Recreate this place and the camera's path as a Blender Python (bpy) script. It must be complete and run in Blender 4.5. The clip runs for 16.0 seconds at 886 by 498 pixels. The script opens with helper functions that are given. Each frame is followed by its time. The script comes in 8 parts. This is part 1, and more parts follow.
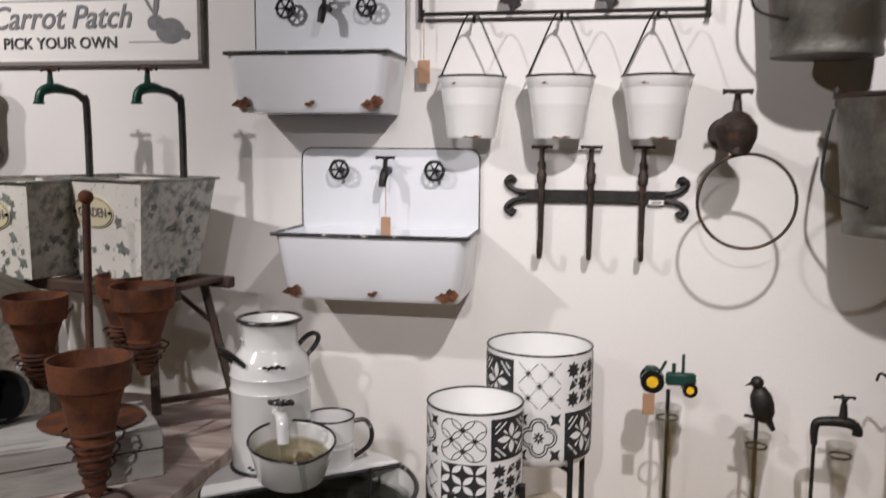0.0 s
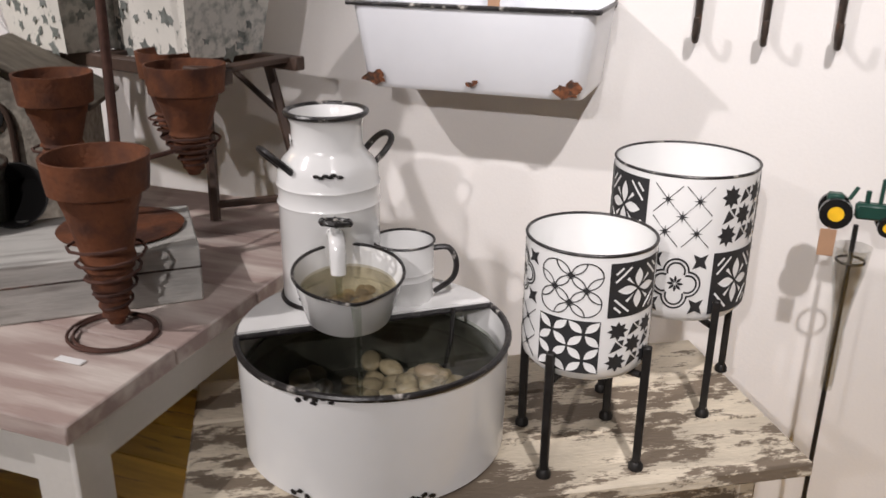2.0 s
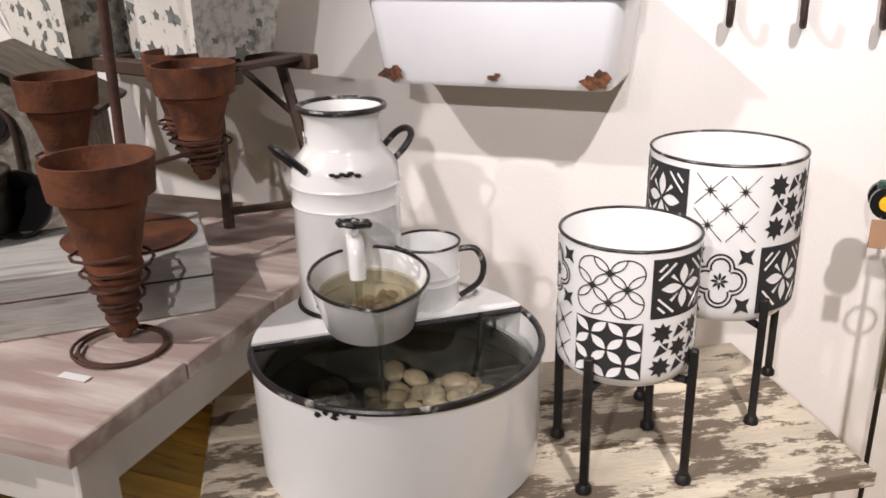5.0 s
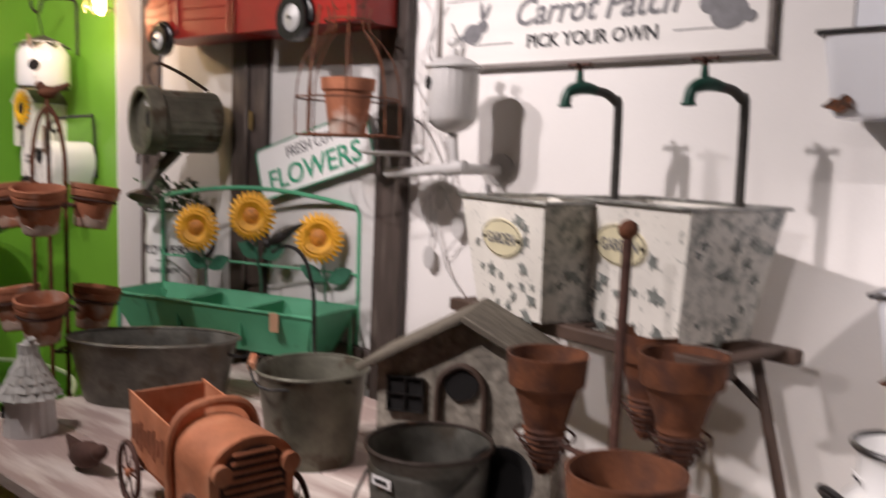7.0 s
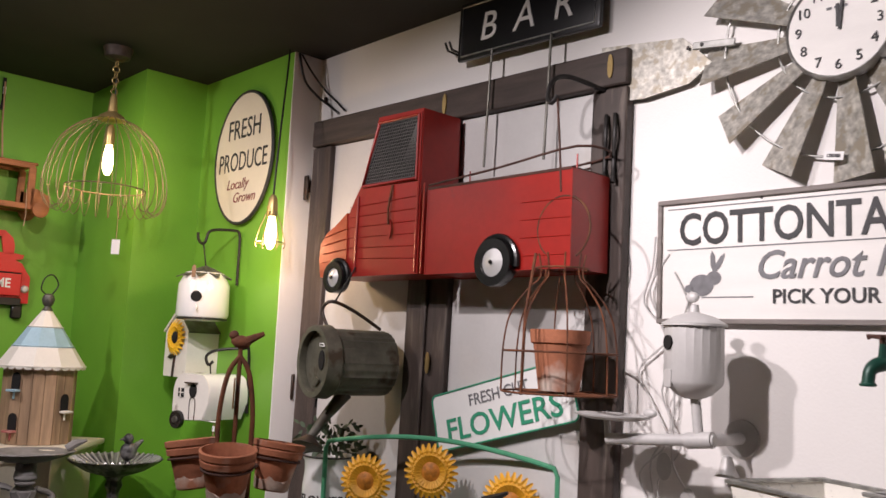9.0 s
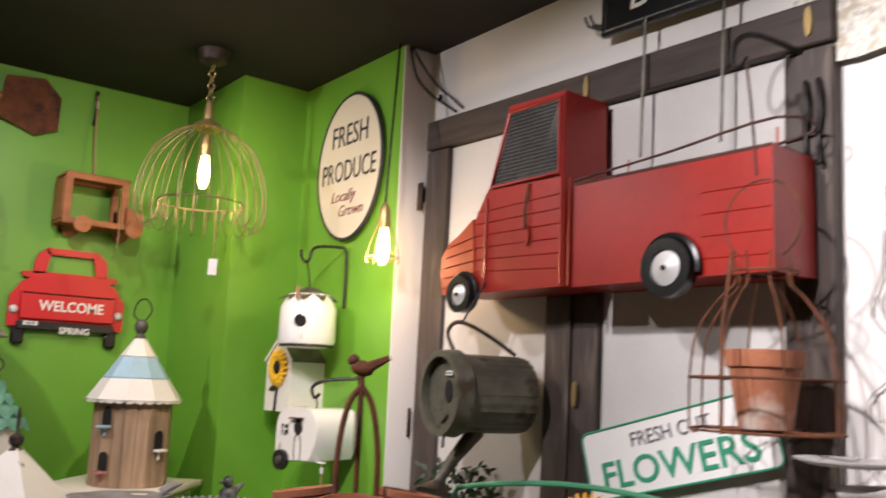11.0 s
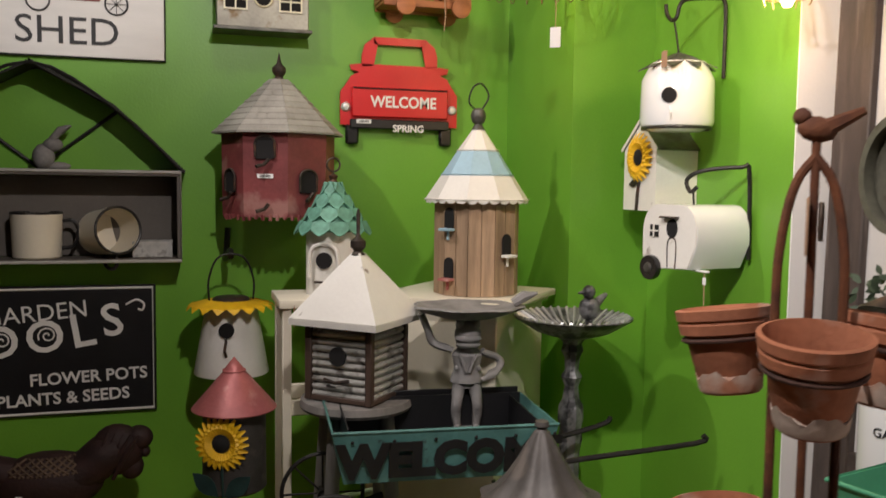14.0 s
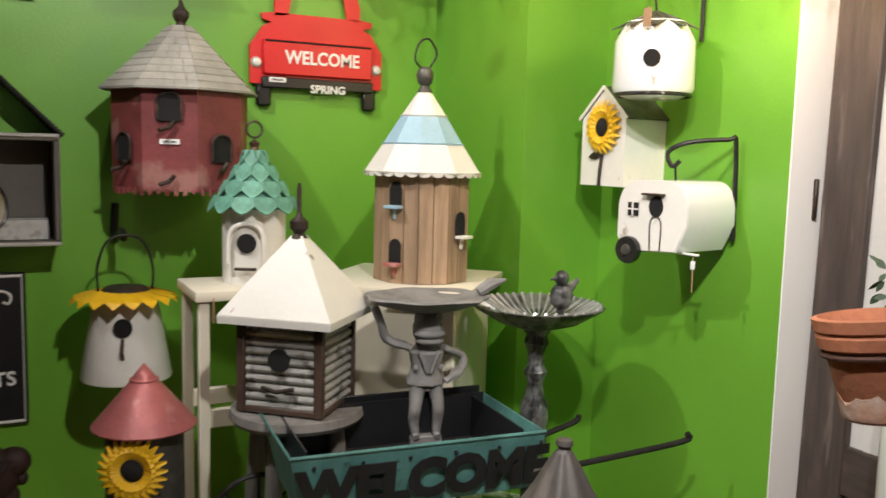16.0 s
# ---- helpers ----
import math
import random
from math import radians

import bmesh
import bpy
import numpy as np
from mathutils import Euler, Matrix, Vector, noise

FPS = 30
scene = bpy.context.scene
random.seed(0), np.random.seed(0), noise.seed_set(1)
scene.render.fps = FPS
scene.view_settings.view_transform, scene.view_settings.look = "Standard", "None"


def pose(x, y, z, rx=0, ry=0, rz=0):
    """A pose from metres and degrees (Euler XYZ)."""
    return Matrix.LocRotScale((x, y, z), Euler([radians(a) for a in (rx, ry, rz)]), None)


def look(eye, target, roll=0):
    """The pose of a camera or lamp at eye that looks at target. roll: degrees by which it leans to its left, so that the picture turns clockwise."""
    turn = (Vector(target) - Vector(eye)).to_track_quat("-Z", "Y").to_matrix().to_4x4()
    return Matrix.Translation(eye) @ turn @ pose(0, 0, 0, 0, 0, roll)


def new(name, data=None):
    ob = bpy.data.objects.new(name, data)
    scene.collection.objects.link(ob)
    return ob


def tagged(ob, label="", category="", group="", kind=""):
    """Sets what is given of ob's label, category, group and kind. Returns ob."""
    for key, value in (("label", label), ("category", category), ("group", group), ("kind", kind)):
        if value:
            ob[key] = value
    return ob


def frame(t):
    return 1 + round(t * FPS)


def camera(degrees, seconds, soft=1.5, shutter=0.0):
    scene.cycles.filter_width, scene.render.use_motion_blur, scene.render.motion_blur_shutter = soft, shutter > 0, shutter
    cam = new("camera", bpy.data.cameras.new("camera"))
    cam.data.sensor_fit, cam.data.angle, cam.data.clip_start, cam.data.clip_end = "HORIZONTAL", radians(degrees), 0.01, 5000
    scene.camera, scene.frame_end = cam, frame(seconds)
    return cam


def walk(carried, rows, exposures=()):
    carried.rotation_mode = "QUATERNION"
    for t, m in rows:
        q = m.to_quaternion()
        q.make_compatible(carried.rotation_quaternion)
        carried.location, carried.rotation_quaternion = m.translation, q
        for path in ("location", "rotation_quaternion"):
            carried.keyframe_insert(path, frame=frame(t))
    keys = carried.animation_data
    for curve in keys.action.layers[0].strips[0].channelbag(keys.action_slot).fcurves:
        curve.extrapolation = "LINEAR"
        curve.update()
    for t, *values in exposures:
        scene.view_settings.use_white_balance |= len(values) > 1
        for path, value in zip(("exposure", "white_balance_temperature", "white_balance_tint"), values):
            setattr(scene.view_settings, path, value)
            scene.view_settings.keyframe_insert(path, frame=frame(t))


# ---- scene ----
cam = camera(54.6, 16.0, shutter=0.5)
PATH = [
    (0, (4.843, -0.002, 1.466), (4.473, 1.948, 1.217), 0.4),
    (0.5, (4.812, 0.081, 1.455), (4.397, 2.0, 1.078), 0.1),
    (1, (4.751, 0.21, 1.429), (4.324, 2.101, 0.936), -0.7),
    (1.5, (4.713, 0.316, 1.391), (4.226, 2.155, 0.774), -0.6),
    (2, (4.79, 0.467, 1.378), (4.162, 2.226, 0.664), 0.6),
    (2.5, (4.873, 0.578, 1.332), (4.09, 2.263, 0.59), 1.2),
    (3, (4.882, 0.621, 1.315), (3.994, 2.238, 0.542), 0.1),
    (3.2, (4.881, 0.633, 1.31), (3.979, 2.234, 0.519), -0.3),
    (5.5, (4.668, 0.448, 1.356), (4.029, 2.234, 0.723), -1.1),
    (6, (4.568, 0.364, 1.395), (3.712, 2.099, 0.886), -1.2),
    (6.5, (4.481, 0.403, 1.417), (3.396, 2.038, 1.033), 0.4),
    (7, (4.38, 0.493, 1.45), (3.08, 1.996, 1.229), 1.7),
    (7.5, (4.306, 0.517, 1.489), (2.829, 1.864, 1.417), 3.2),
    (8, (4.186, 0.48, 1.526), (2.662, 1.774, 1.596), 4.4),
    (8.5, (4.039, 0.421, 1.577), (2.576, 1.772, 1.764), 3.1),
    (8.7, (3.996, 0.398, 1.589), (2.561, 1.775, 1.809), 2.5),
    (10.8, (3.568, 0.593, 1.578), (2.037, 1.836, 1.909), 2.7),
    (11, (3.512, 0.591, 1.568), (1.949, 1.801, 1.871), 2.4),
    (11.5, (3.367, 0.602, 1.582), (1.737, 1.738, 1.809), 0.3),
    (12, (3.261, 0.596, 1.567), (1.562, 1.642, 1.716), -1.1),
    (12.5, (3.163, 0.686, 1.556), (1.354, 1.535, 1.639), -0.7),
    (13, (3.075, 0.793, 1.545), (1.192, 1.465, 1.578), 0.6),
    (13.5, (3.043, 0.795, 1.534), (1.108, 1.411, 1.465), 0.6),
    (14, (2.931, 0.772, 1.509), (1.022, 1.347, 1.353), 0.8),
    (14.5, (2.862, 0.674, 1.505), (0.98, 1.311, 1.273), 0.2),
    (15, (2.773, 0.603, 1.503), (0.931, 1.336, 1.237), 1.1),
    (15.5, (2.633, 0.594, 1.509), (0.815, 1.391, 1.264), 1.3),
    (16, (2.498, 0.612, 1.505), (0.732, 1.526, 1.286), 1.5),
]
walk(cam, [(t, look(eye, target, roll)) for t, eye, target, roll in PATH],
     [(0, -0.6, 6350, 11), (1.5, -0.38, 6350, 11), (3, -0.1, 6450, 12), (5.5, 0, 6550, 13), (6.5, 0, 6650, 16), (7, -0.15, 6600, 17), (8.5, -0.25, 6450, 18),
      (11, 0.04, 6450, 14), (12, 0.04, 6600, 15), (12.5, 0.04, 6750, 16), (13.5, -0.14, 6700, 14), (14, -0.08, 6600, 11), (15, 0.33, 6500, 5), (16, 0.42, 6450, 6)])


# ---- light ----
world = bpy.data.worlds.new("world")
world.use_nodes = True
world.node_tree.nodes["Background"].inputs[0].default_value = (0.9, 0.85, 0.8, 1)
world.node_tree.nodes["Background"].inputs[1].default_value = 0.016
scene.world = world


def spot(x, y, z, tx, ty, tz, watts, angle=95, size=0.035):
    d = bpy.data.lights.new("track_spot", "SPOT")
    d.energy, d.spot_size, d.spot_blend, d.shadow_soft_size, d.color = watts, radians(angle), 0.6, size, (1.0, 0.93, 0.905)
    o = new("track_spot", d)
    o.matrix_world = look((x, y, z), (tx, ty, tz))


spot(0.80, 0.35, 2.70, 0.74, 2.2, 1.30, 64, 94)
spot(2.30, 1.10, 2.70, 0.12, 1.48, 1.20, 98, 86)
spot(0.52, 0.86, 2.70, -0.20, 1.45, 1.75, 9, 84)
spot(1.10, 0.20, 2.70, -0.25, 0.33, 2.34, 34, 44)
spot(2.30, 0.60, 2.70, 2.05, 2.3, 1.15, 112, 92)
spot(2.75, 0.45, 2.70, 3.85, 2.3, 1.50, 182, 96)
spot(4.55, -2.06, 2.70, 4.45, 2.0, 0.66, 250, 31)
spot(3.52, -2.06, 2.70, 4.55, 2.1, 0.70, 105, 26)
spot(5.25, 0.45, 2.70, 5.45, 2.4, 1.20, 255, 80)


# ---- materials ----
def pm(name, col, rough=0.5, metal=0.0, var=0.15, scale=6.0, bump=0.1, bscale=90.0, col2=None, thr=0.56, scale2=10.0, stretch=(1, 1, 1), sharp=0.05, rnd=0.0, coat=0.0, rough_noise=0.5):
    """Paint, metal, wood or clay: a base colour that varies at two scales, a second colour in worn patches, and fine relief."""
    m = bpy.data.materials.new(name)
    m.use_nodes = True
    nt = m.node_tree
    n, li = nt.nodes, nt.links
    b = n["Principled BSDF"]
    b.inputs["Roughness"].default_value, b.inputs["Metallic"].default_value, b.inputs["Coat Weight"].default_value = rough, metal, coat
    tc, mp = n.new("ShaderNodeTexCoord"), n.new("ShaderNodeMapping")
    mp.inputs["Scale"].default_value = stretch
    li.new(tc.outputs["Object"], mp.inputs["Vector"])

    def noise_at(s, detail=5.0):
        t = n.new("ShaderNodeTexNoise")
        t.inputs["Scale"].default_value, t.inputs["Detail"].default_value = s, detail
        li.new(mp.outputs[0], t.inputs["Vector"])
        return t

    def ramp(t, a, ca, c, cb):
        r = n.new("ShaderNodeValToRGB")
        r.color_ramp.elements[0].position, r.color_ramp.elements[0].color = a, ca
        r.color_ramp.elements[1].position, r.color_ramp.elements[1].color = c, cb
        li.new(t.outputs[0], r.inputs[0])
        return r

    big = noise_at(scale)
    out = ramp(big, 0.3, (*[c * (1 - var) for c in col], 1), 0.7, (*[min(1, c * (1 + var)) for c in col], 1)).outputs[0]
    fine = noise_at(bscale, 3.0)
    mix = n.new("ShaderNodeMix")
    mix.data_type, mix.blend_type = "RGBA", "MULTIPLY"
    mix.inputs[0].default_value = min(1, var * 2)
    li.new(out, mix.inputs[6])
    li.new(ramp(fine, 0.3, (0.75, 0.75, 0.75, 1), 0.7, (1, 1, 1, 1)).outputs[0], mix.inputs[7])
    out = mix.outputs[2]
    if col2:
        flake = noise_at(scale2, 9.0)
        flake.inputs["Roughness"].default_value = rough_noise
        mask = ramp(flake, thr - sharp, (0, 0, 0, 1), thr + sharp, (1, 1, 1, 1))
        m2 = n.new("ShaderNodeMix")
        m2.data_type = "RGBA"
        li.new(mask.outputs[0], m2.inputs[0])
        li.new(out, m2.inputs[6])
        m2.inputs[7].default_value = (*col2, 1)
        out = m2.outputs[2]
    if rnd:
        oi, hs, mr = n.new("ShaderNodeObjectInfo"), n.new("ShaderNodeHueSaturation"), n.new("ShaderNodeMapRange")
        mr.inputs[3].default_value, mr.inputs[4].default_value = 1 - rnd, 1 + rnd
        li.new(oi.outputs["Random"], mr.inputs[0])
        li.new(mr.outputs[0], hs.inputs["Value"])
        li.new(out, hs.inputs["Color"])
        out = hs.outputs[0]
    li.new(out, b.inputs["Base Color"])
    if bump:
        bp = n.new("ShaderNodeBump")
        bp.inputs["Strength"].default_value, bp.inputs["Distance"].default_value = bump, 0.004
        li.new(fine.outputs[0], bp.inputs["Height"])
        li.new(bp.outputs[0], b.inputs["Normal"])
    return m


def glow(name, col, strength):
    m = bpy.data.materials.new(name)
    m.use_nodes = True
    b = m.node_tree.nodes["Principled BSDF"]
    b.inputs["Base Color"].default_value = (*col, 1)
    b.inputs["Emission Color"].default_value, b.inputs["Emission Strength"].default_value = (*col, 1), strength
    return m


def clear(name, tint, gloss):
    """Thin clear glass or water: mostly see-through, with a share of mirror."""
    m = bpy.data.materials.new(name)
    m.use_nodes = True
    n, li = m.node_tree.nodes, m.node_tree.links
    tr, gl, mx = n.new("ShaderNodeBsdfTransparent"), n.new("ShaderNodeBsdfGlossy"), n.new("ShaderNodeMixShader")
    tr.inputs[0].default_value, gl.inputs["Roughness"].default_value, mx.inputs[0].default_value = (*tint, 1), 0.03, gloss
    li.new(tr.outputs[0], mx.inputs[1])
    li.new(gl.outputs[0], mx.inputs[2])
    li.new(mx.outputs[0], n["Material Output"].inputs["Surface"])
    return m


WALLW = pm("white_wall_paint", (0.80, 0.78, 0.76), 0.75, var=0.03, scale=2, bump=0.12, bscale=140)
WALLG = pm("green_wall_paint", (0.150, 0.38, 0.034), 0.42, var=0.08, scale=2.5, bump=0.1, bscale=120)
BLACKC = pm("black_ceiling_paint", (0.0065, 0.006, 0.0058), 0.85, var=0.3)
FLOORM = pm("ochre_floor_boards", (0.50, 0.30, 0.05), 0.45, var=0.25, scale=3, stretch=(1, 8, 8), col2=(0.06, 0.04, 0.03), thr=0.66, scale2=5, rnd=0.25)
ROOMW = pm("dim_shop_wall", (0.16, 0.15, 0.14), 0.8, var=0.1)
ENAMEL = pm("white_enamel", (0.84, 0.84, 0.83), 0.16, var=0.03, scale=4, bump=0.03, bscale=30, coat=0.3)
ENAMELB = pm("cool_white_enamel", (0.80, 0.82, 0.86), 0.18, var=0.03, scale=4, bump=0.03, bscale=30, coat=0.3)
BLACKR = pm("black_enamel_rim", (0.018, 0.016, 0.016), 0.35, var=0.4, scale=60, bump=0.3, col2=(0.50, 0.47, 0.43), thr=0.63, scale2=38, rough_noise=0.65)
RUSTCHIP = pm("rusty_chip", (0.16, 0.055, 0.02), 0.85, var=0.6, scale=60, bump=0.6, bscale=160, col2=(0.04, 0.02, 0.012), thr=0.52, scale2=70)
IRON = pm("black_wrought_iron", (0.022, 0.020, 0.019), 0.5, 0.4, var=0.4, scale=30, bump=0.3)
IRONB = pm("brown_cast_iron", (0.055, 0.040, 0.032), 0.55, 0.5, var=0.4, scale=30, bump=0.3, col2=(0.10, 0.05, 0.03), thr=0.6, scale2=25)
RUST = pm("orange_brown_rust", (0.145, 0.047, 0.017), 0.85, var=0.32, scale=14, bump=0.5, bscale=120, col2=(0.058, 0.020, 0.011), thr=0.56, scale2=18, sharp=0.1)
RUSTO = pm("bright_orange_rust", (0.44, 0.155, 0.072), 0.7, var=0.28, scale=10, bump=0.3, col2=(0.52, 0.27, 0.16), thr=0.60, scale2=9, sharp=0.12)
RUSTP = pm("faint_printed_rust", (0.27, 0.085, 0.04), 0.75, var=0.3, scale=30)
RUSTD = pm("dark_rust", (0.075, 0.032, 0.022), 0.85, var=0.4, scale=14, bump=0.5)
TERRA = pm("weathered_terracotta", (0.36, 0.13, 0.065), 0.85, var=0.3, scale=9, bump=0.3, col2=(0.50, 0.41, 0.35), thr=0.60, scale2=8, sharp=0.08)
GALV = pm("galvanized_steel", (0.42, 0.42, 0.40), 0.42, 0.75, var=0.35, scale=28, bump=0.15, bscale=50, col2=(0.24, 0.23, 0.21), thr=0.6, scale2=12)
GALVW = pm("pale_weathered_zinc", (0.55, 0.53, 0.48), 0.5, 0.55, var=0.35, scale=45, bump=0.2, col2=(0.38, 0.34, 0.27), thr=0.56, scale2=30)
TIN = pm("aged_dark_tin", (0.155, 0.15, 0.13), 0.5, 0.6, var=0.4, scale=14, bump=0.2, col2=(0.10, 0.085, 0.065), thr=0.58, scale2=10)
OLIVE = pm("olive_grey_tin", (0.155, 0.15, 0.115), 0.5, 0.45, var=0.3, scale=16, bump=0.2, col2=(0.08, 0.06, 0.04), thr=0.62, scale2=14)
GREYP = pm("pale_grey_painted_metal", (0.55, 0.54, 0.53), 0.5, 0.1, var=0.1, bump=0.1)
SPECK = pm("cream_enamel_with_blue_grey_flowers", (0.80, 0.775, 0.71), 0.35, var=0.08, scale=6, bump=0.05, col2=(0.23, 0.245, 0.225), thr=0.64, scale2=52, sharp=0.05, rough_noise=0.65)
SPECKD = pm("cream_enamel_with_dense_grey_flowers", (0.74, 0.725, 0.67), 0.35, var=0.15, scale=6, bump=0.05, col2=(0.25, 0.27, 0.25), thr=0.55, scale2=34, sharp=0.09, rough_noise=0.62)
CREAM = pm("cream_paint", (0.74, 0.68, 0.55), 0.5, var=0.06, scale=5, bump=0.08)
CREAMG = pm("cream_enamel_badge", (0.72, 0.66, 0.45), 0.35, var=0.08)
TAPGREEN = pm("dark_green_tap_paint", (0.012, 0.065, 0.045), 0.4, 0.2, var=0.3, scale=30)
LIME = pm("lime_bloomed_terracotta", (0.49, 0.38, 0.31), 0.9, var=0.25, scale=14, bump=0.3, col2=(0.38, 0.16, 0.09), thr=0.56, scale2=16, sharp=0.1)
LATT = pm("pale_rusted_lattice", (0.11, 0.068, 0.042), 0.8, var=0.3, scale=20)
WIREG = pm("dull_grey_wire", (0.17, 0.165, 0.16), 0.6, 0.25, var=0.3)
PIPE = pm("dark_steel_pipe", (0.09, 0.085, 0.08), 0.4, 0.7, var=0.3)
DOORD = pm("dark_stained_door_wood", (0.062, 0.045, 0.038), 0.6, var=0.35, scale=5, stretch=(8, 8, 1), bump=0.3, col2=(0.12, 0.095, 0.08), thr=0.64, scale2=4)
DOORL = pm("dark_stained_door_rail", (0.062, 0.045, 0.038), 0.6, var=0.35, scale=5, stretch=(1, 8, 8), bump=0.3)
PANEL = pm("pale_grey_door_panel", (0.58, 0.57, 0.56), 0.7, var=0.07, scale=3, bump=0.1, col2=(0.48, 0.45, 0.42), thr=0.68, scale2=4)
RED = pm("dark_red_painted_tin", (0.29, 0.012, 0.007), 0.38, 0.05, var=0.18, scale=5, bump=0.12, bscale=40, col2=(0.17, 0.018, 0.014), thr=0.68, scale2=9)
REDO = pm("faded_orange_red_tin", (0.38, 0.056, 0.020), 0.4, 0.1, var=0.2, scale=12, bump=0.15)
REDB = pm("bright_red_paint", (0.60, 0.012, 0.016), 0.35, var=0.08, scale=6, bump=0.05)
CHROME = pm("dull_chrome", (0.62, 0.62, 0.61), 0.35, 0.35, var=0.1)
TYRE = pm("black_gloss_tyre", (0.012, 0.012, 0.012), 0.25, var=0.2)
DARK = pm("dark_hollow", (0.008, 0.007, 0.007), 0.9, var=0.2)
INK = pm("black_sign_paint", (0.025, 0.025, 0.027), 0.6, var=0.2, scale=40)
INKG = pm("grey_sign_paint", (0.17, 0.17, 0.18), 0.6, var=0.2, scale=40)
SIGNW = pm("white_sign_board", (0.80, 0.78, 0.75), 0.55, var=0.05, scale=3, bump=0.08, stretch=(1, 6, 6))
SIGNF = pm("grey_brown_sign_frame", (0.21, 0.185, 0.17), 0.65, var=0.25, stretch=(1, 6, 6))
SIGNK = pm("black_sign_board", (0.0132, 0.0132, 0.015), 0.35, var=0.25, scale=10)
GREENI = pm("green_sign_paint", (0.03, 0.30, 0.17), 0.5, var=0.1)
MINT = pm("mint_green_painted_metal", (0.085, 0.36, 0.20), 0.45, 0.05, var=0.1, scale=8, bump=0.08, col2=(0.06, 0.22, 0.13), thr=0.68, scale2=12)
MINTD = pm("dark_teal_painted_metal", (0.085, 0.215, 0.195), 0.5, 0.1, var=0.25, scale=12, bump=0.15, col2=(0.035, 0.05, 0.045), thr=0.70, scale2=34)
LEAFM = pm("green_metal_leaf", (0.035, 0.14, 0.085), 0.5, var=0.25, scale=20)
LEAFD = pm("dark_blue_green_metal_leaf", (0.022, 0.055, 0.052), 0.5, 0.2, var=0.3, scale=20)
STONED = pm("charcoal_brown_tin", (0.075, 0.066, 0.060), 0.55, 0.2, var=0.3, scale=10, bump=0.2, col2=(0.12, 0.10, 0.085), thr=0.6, scale2=12)
PATINA = pm("verdigris_shingle", (0.14, 0.36, 0.26), 0.6, var=0.3, scale=20, rnd=0.15)
SUNY = pm("sunflower_yellow_petal", (0.80, 0.40, 0.022), 0.5, var=0.15, scale=25)
SUNB = pm("sunflower_bright_yellow", (0.85, 0.50, 0.015), 0.5, var=0.12, scale=25)
SUNO = pm("sunflower_amber_centre", (0.55, 0.20, 0.02), 0.6, var=0.35, scale=60, bump=0.5)
WWHITE = pm("distressed_white_roof", (0.80, 0.77, 0.71), 0.5, var=0.06, scale=6, bump=0.12, col2=(0.28, 0.22, 0.17), thr=0.70, scale2=16, sharp=0.03)
WBLUE = pm("distressed_blue_roof_band", (0.36, 0.55, 0.66), 0.5, var=0.12, scale=8, bump=0.12)
WOODN = pm("natural_grey_brown_wood", (0.435, 0.29, 0.181), 0.7, var=0.3, scale=4, stretch=(9, 9, 0.8), bump=0.25, bscale=40, rnd=0.2)
WOODR = pm("reddish_brown_wood", (0.33, 0.115, 0.04), 0.55, var=0.25, scale=5, stretch=(1, 7, 7), bump=0.15)
SHINGLE = pm("grey_weathered_shingle", (0.33, 0.31, 0.27), 0.75, var=0.2, scale=10, bump=0.25, rnd=0.15)
MAROON = pm("worn_maroon_paint", (0.21, 0.045, 0.045), 0.6, var=0.3, scale=7, bump=0.2, col2=(0.33, 0.15, 0.13), thr=0.62, scale2=9)
PINKT = pm("dusty_pink_tin", (0.44, 0.13, 0.125), 0.42, 0.2, var=0.2, scale=9, bump=0.2, col2=(0.58, 0.28, 0.25), thr=0.64, scale2=10)
CORRUG = pm("grey_corrugated_tin", (0.56, 0.545, 0.51), 0.45, 0.5, var=0.3, scale=9, bump=0.15, col2=(0.2, 0.18, 0.16), thr=0.6, scale2=20)
COTT = pm("dirty_grey_cream_tin", (0.37, 0.35, 0.29), 0.5, 0.25, var=0.25, scale=10, bump=0.2, col2=(0.20, 0.13, 0.06), thr=0.63, scale2=16)
BROWNF = pm("dark_brown_frame_wood", (0.075, 0.045, 0.032), 0.6, var=0.3)
STONEG = pm("grey_cast_resin", (0.22, 0.21, 0.205), 0.7, var=0.25, scale=18, bump=0.35, bscale=70)
BATHG = pm("brushed_pewter_grey", (0.22, 0.22, 0.222), 0.45, 0.5, var=0.4, scale=25, bump=0.3, col2=(0.045, 0.045, 0.045), thr=0.53, scale2=20)
# Paler copy of the pewter: gloss highlights put into the colour.
BATHL = pm("gloss_lightened_pewter", (0.46, 0.46, 0.45), 0.4, 0.5, var=0.3, scale=25, bump=0.2)
GREYL = pm("grey_brown_painted_tin", (0.20, 0.18, 0.175), 0.5, 0.25, var=0.2, scale=10, bump=0.15)
GREYW = pm("grey_stool_wood", (0.20, 0.185, 0.17), 0.7, var=0.25, stretch=(6, 6, 1))
GREYIN = pm("warm_grey_shelf_paint", (0.125, 0.11, 0.095), 0.7, var=0.15)
BROWN = pm("dark_brown_rusted_figure", (0.030, 0.011, 0.009), 0.7, var=0.35, scale=16, bump=0.4)
COBBLE = pm("grey_brown_pebble_render", (0.33, 0.30, 0.25), 0.85, var=0.4, scale=45, bump=0.9, bscale=55)
SLATE = pm("worn_dark_slate_boards", (0.15, 0.13, 0.10), 0.8, var=0.3, stretch=(1, 8, 8), bump=0.2)
THATCH = pm("pale_grey_thatch", (0.50, 0.49, 0.46), 0.8, var=0.25, scale=30, bump=0.5)
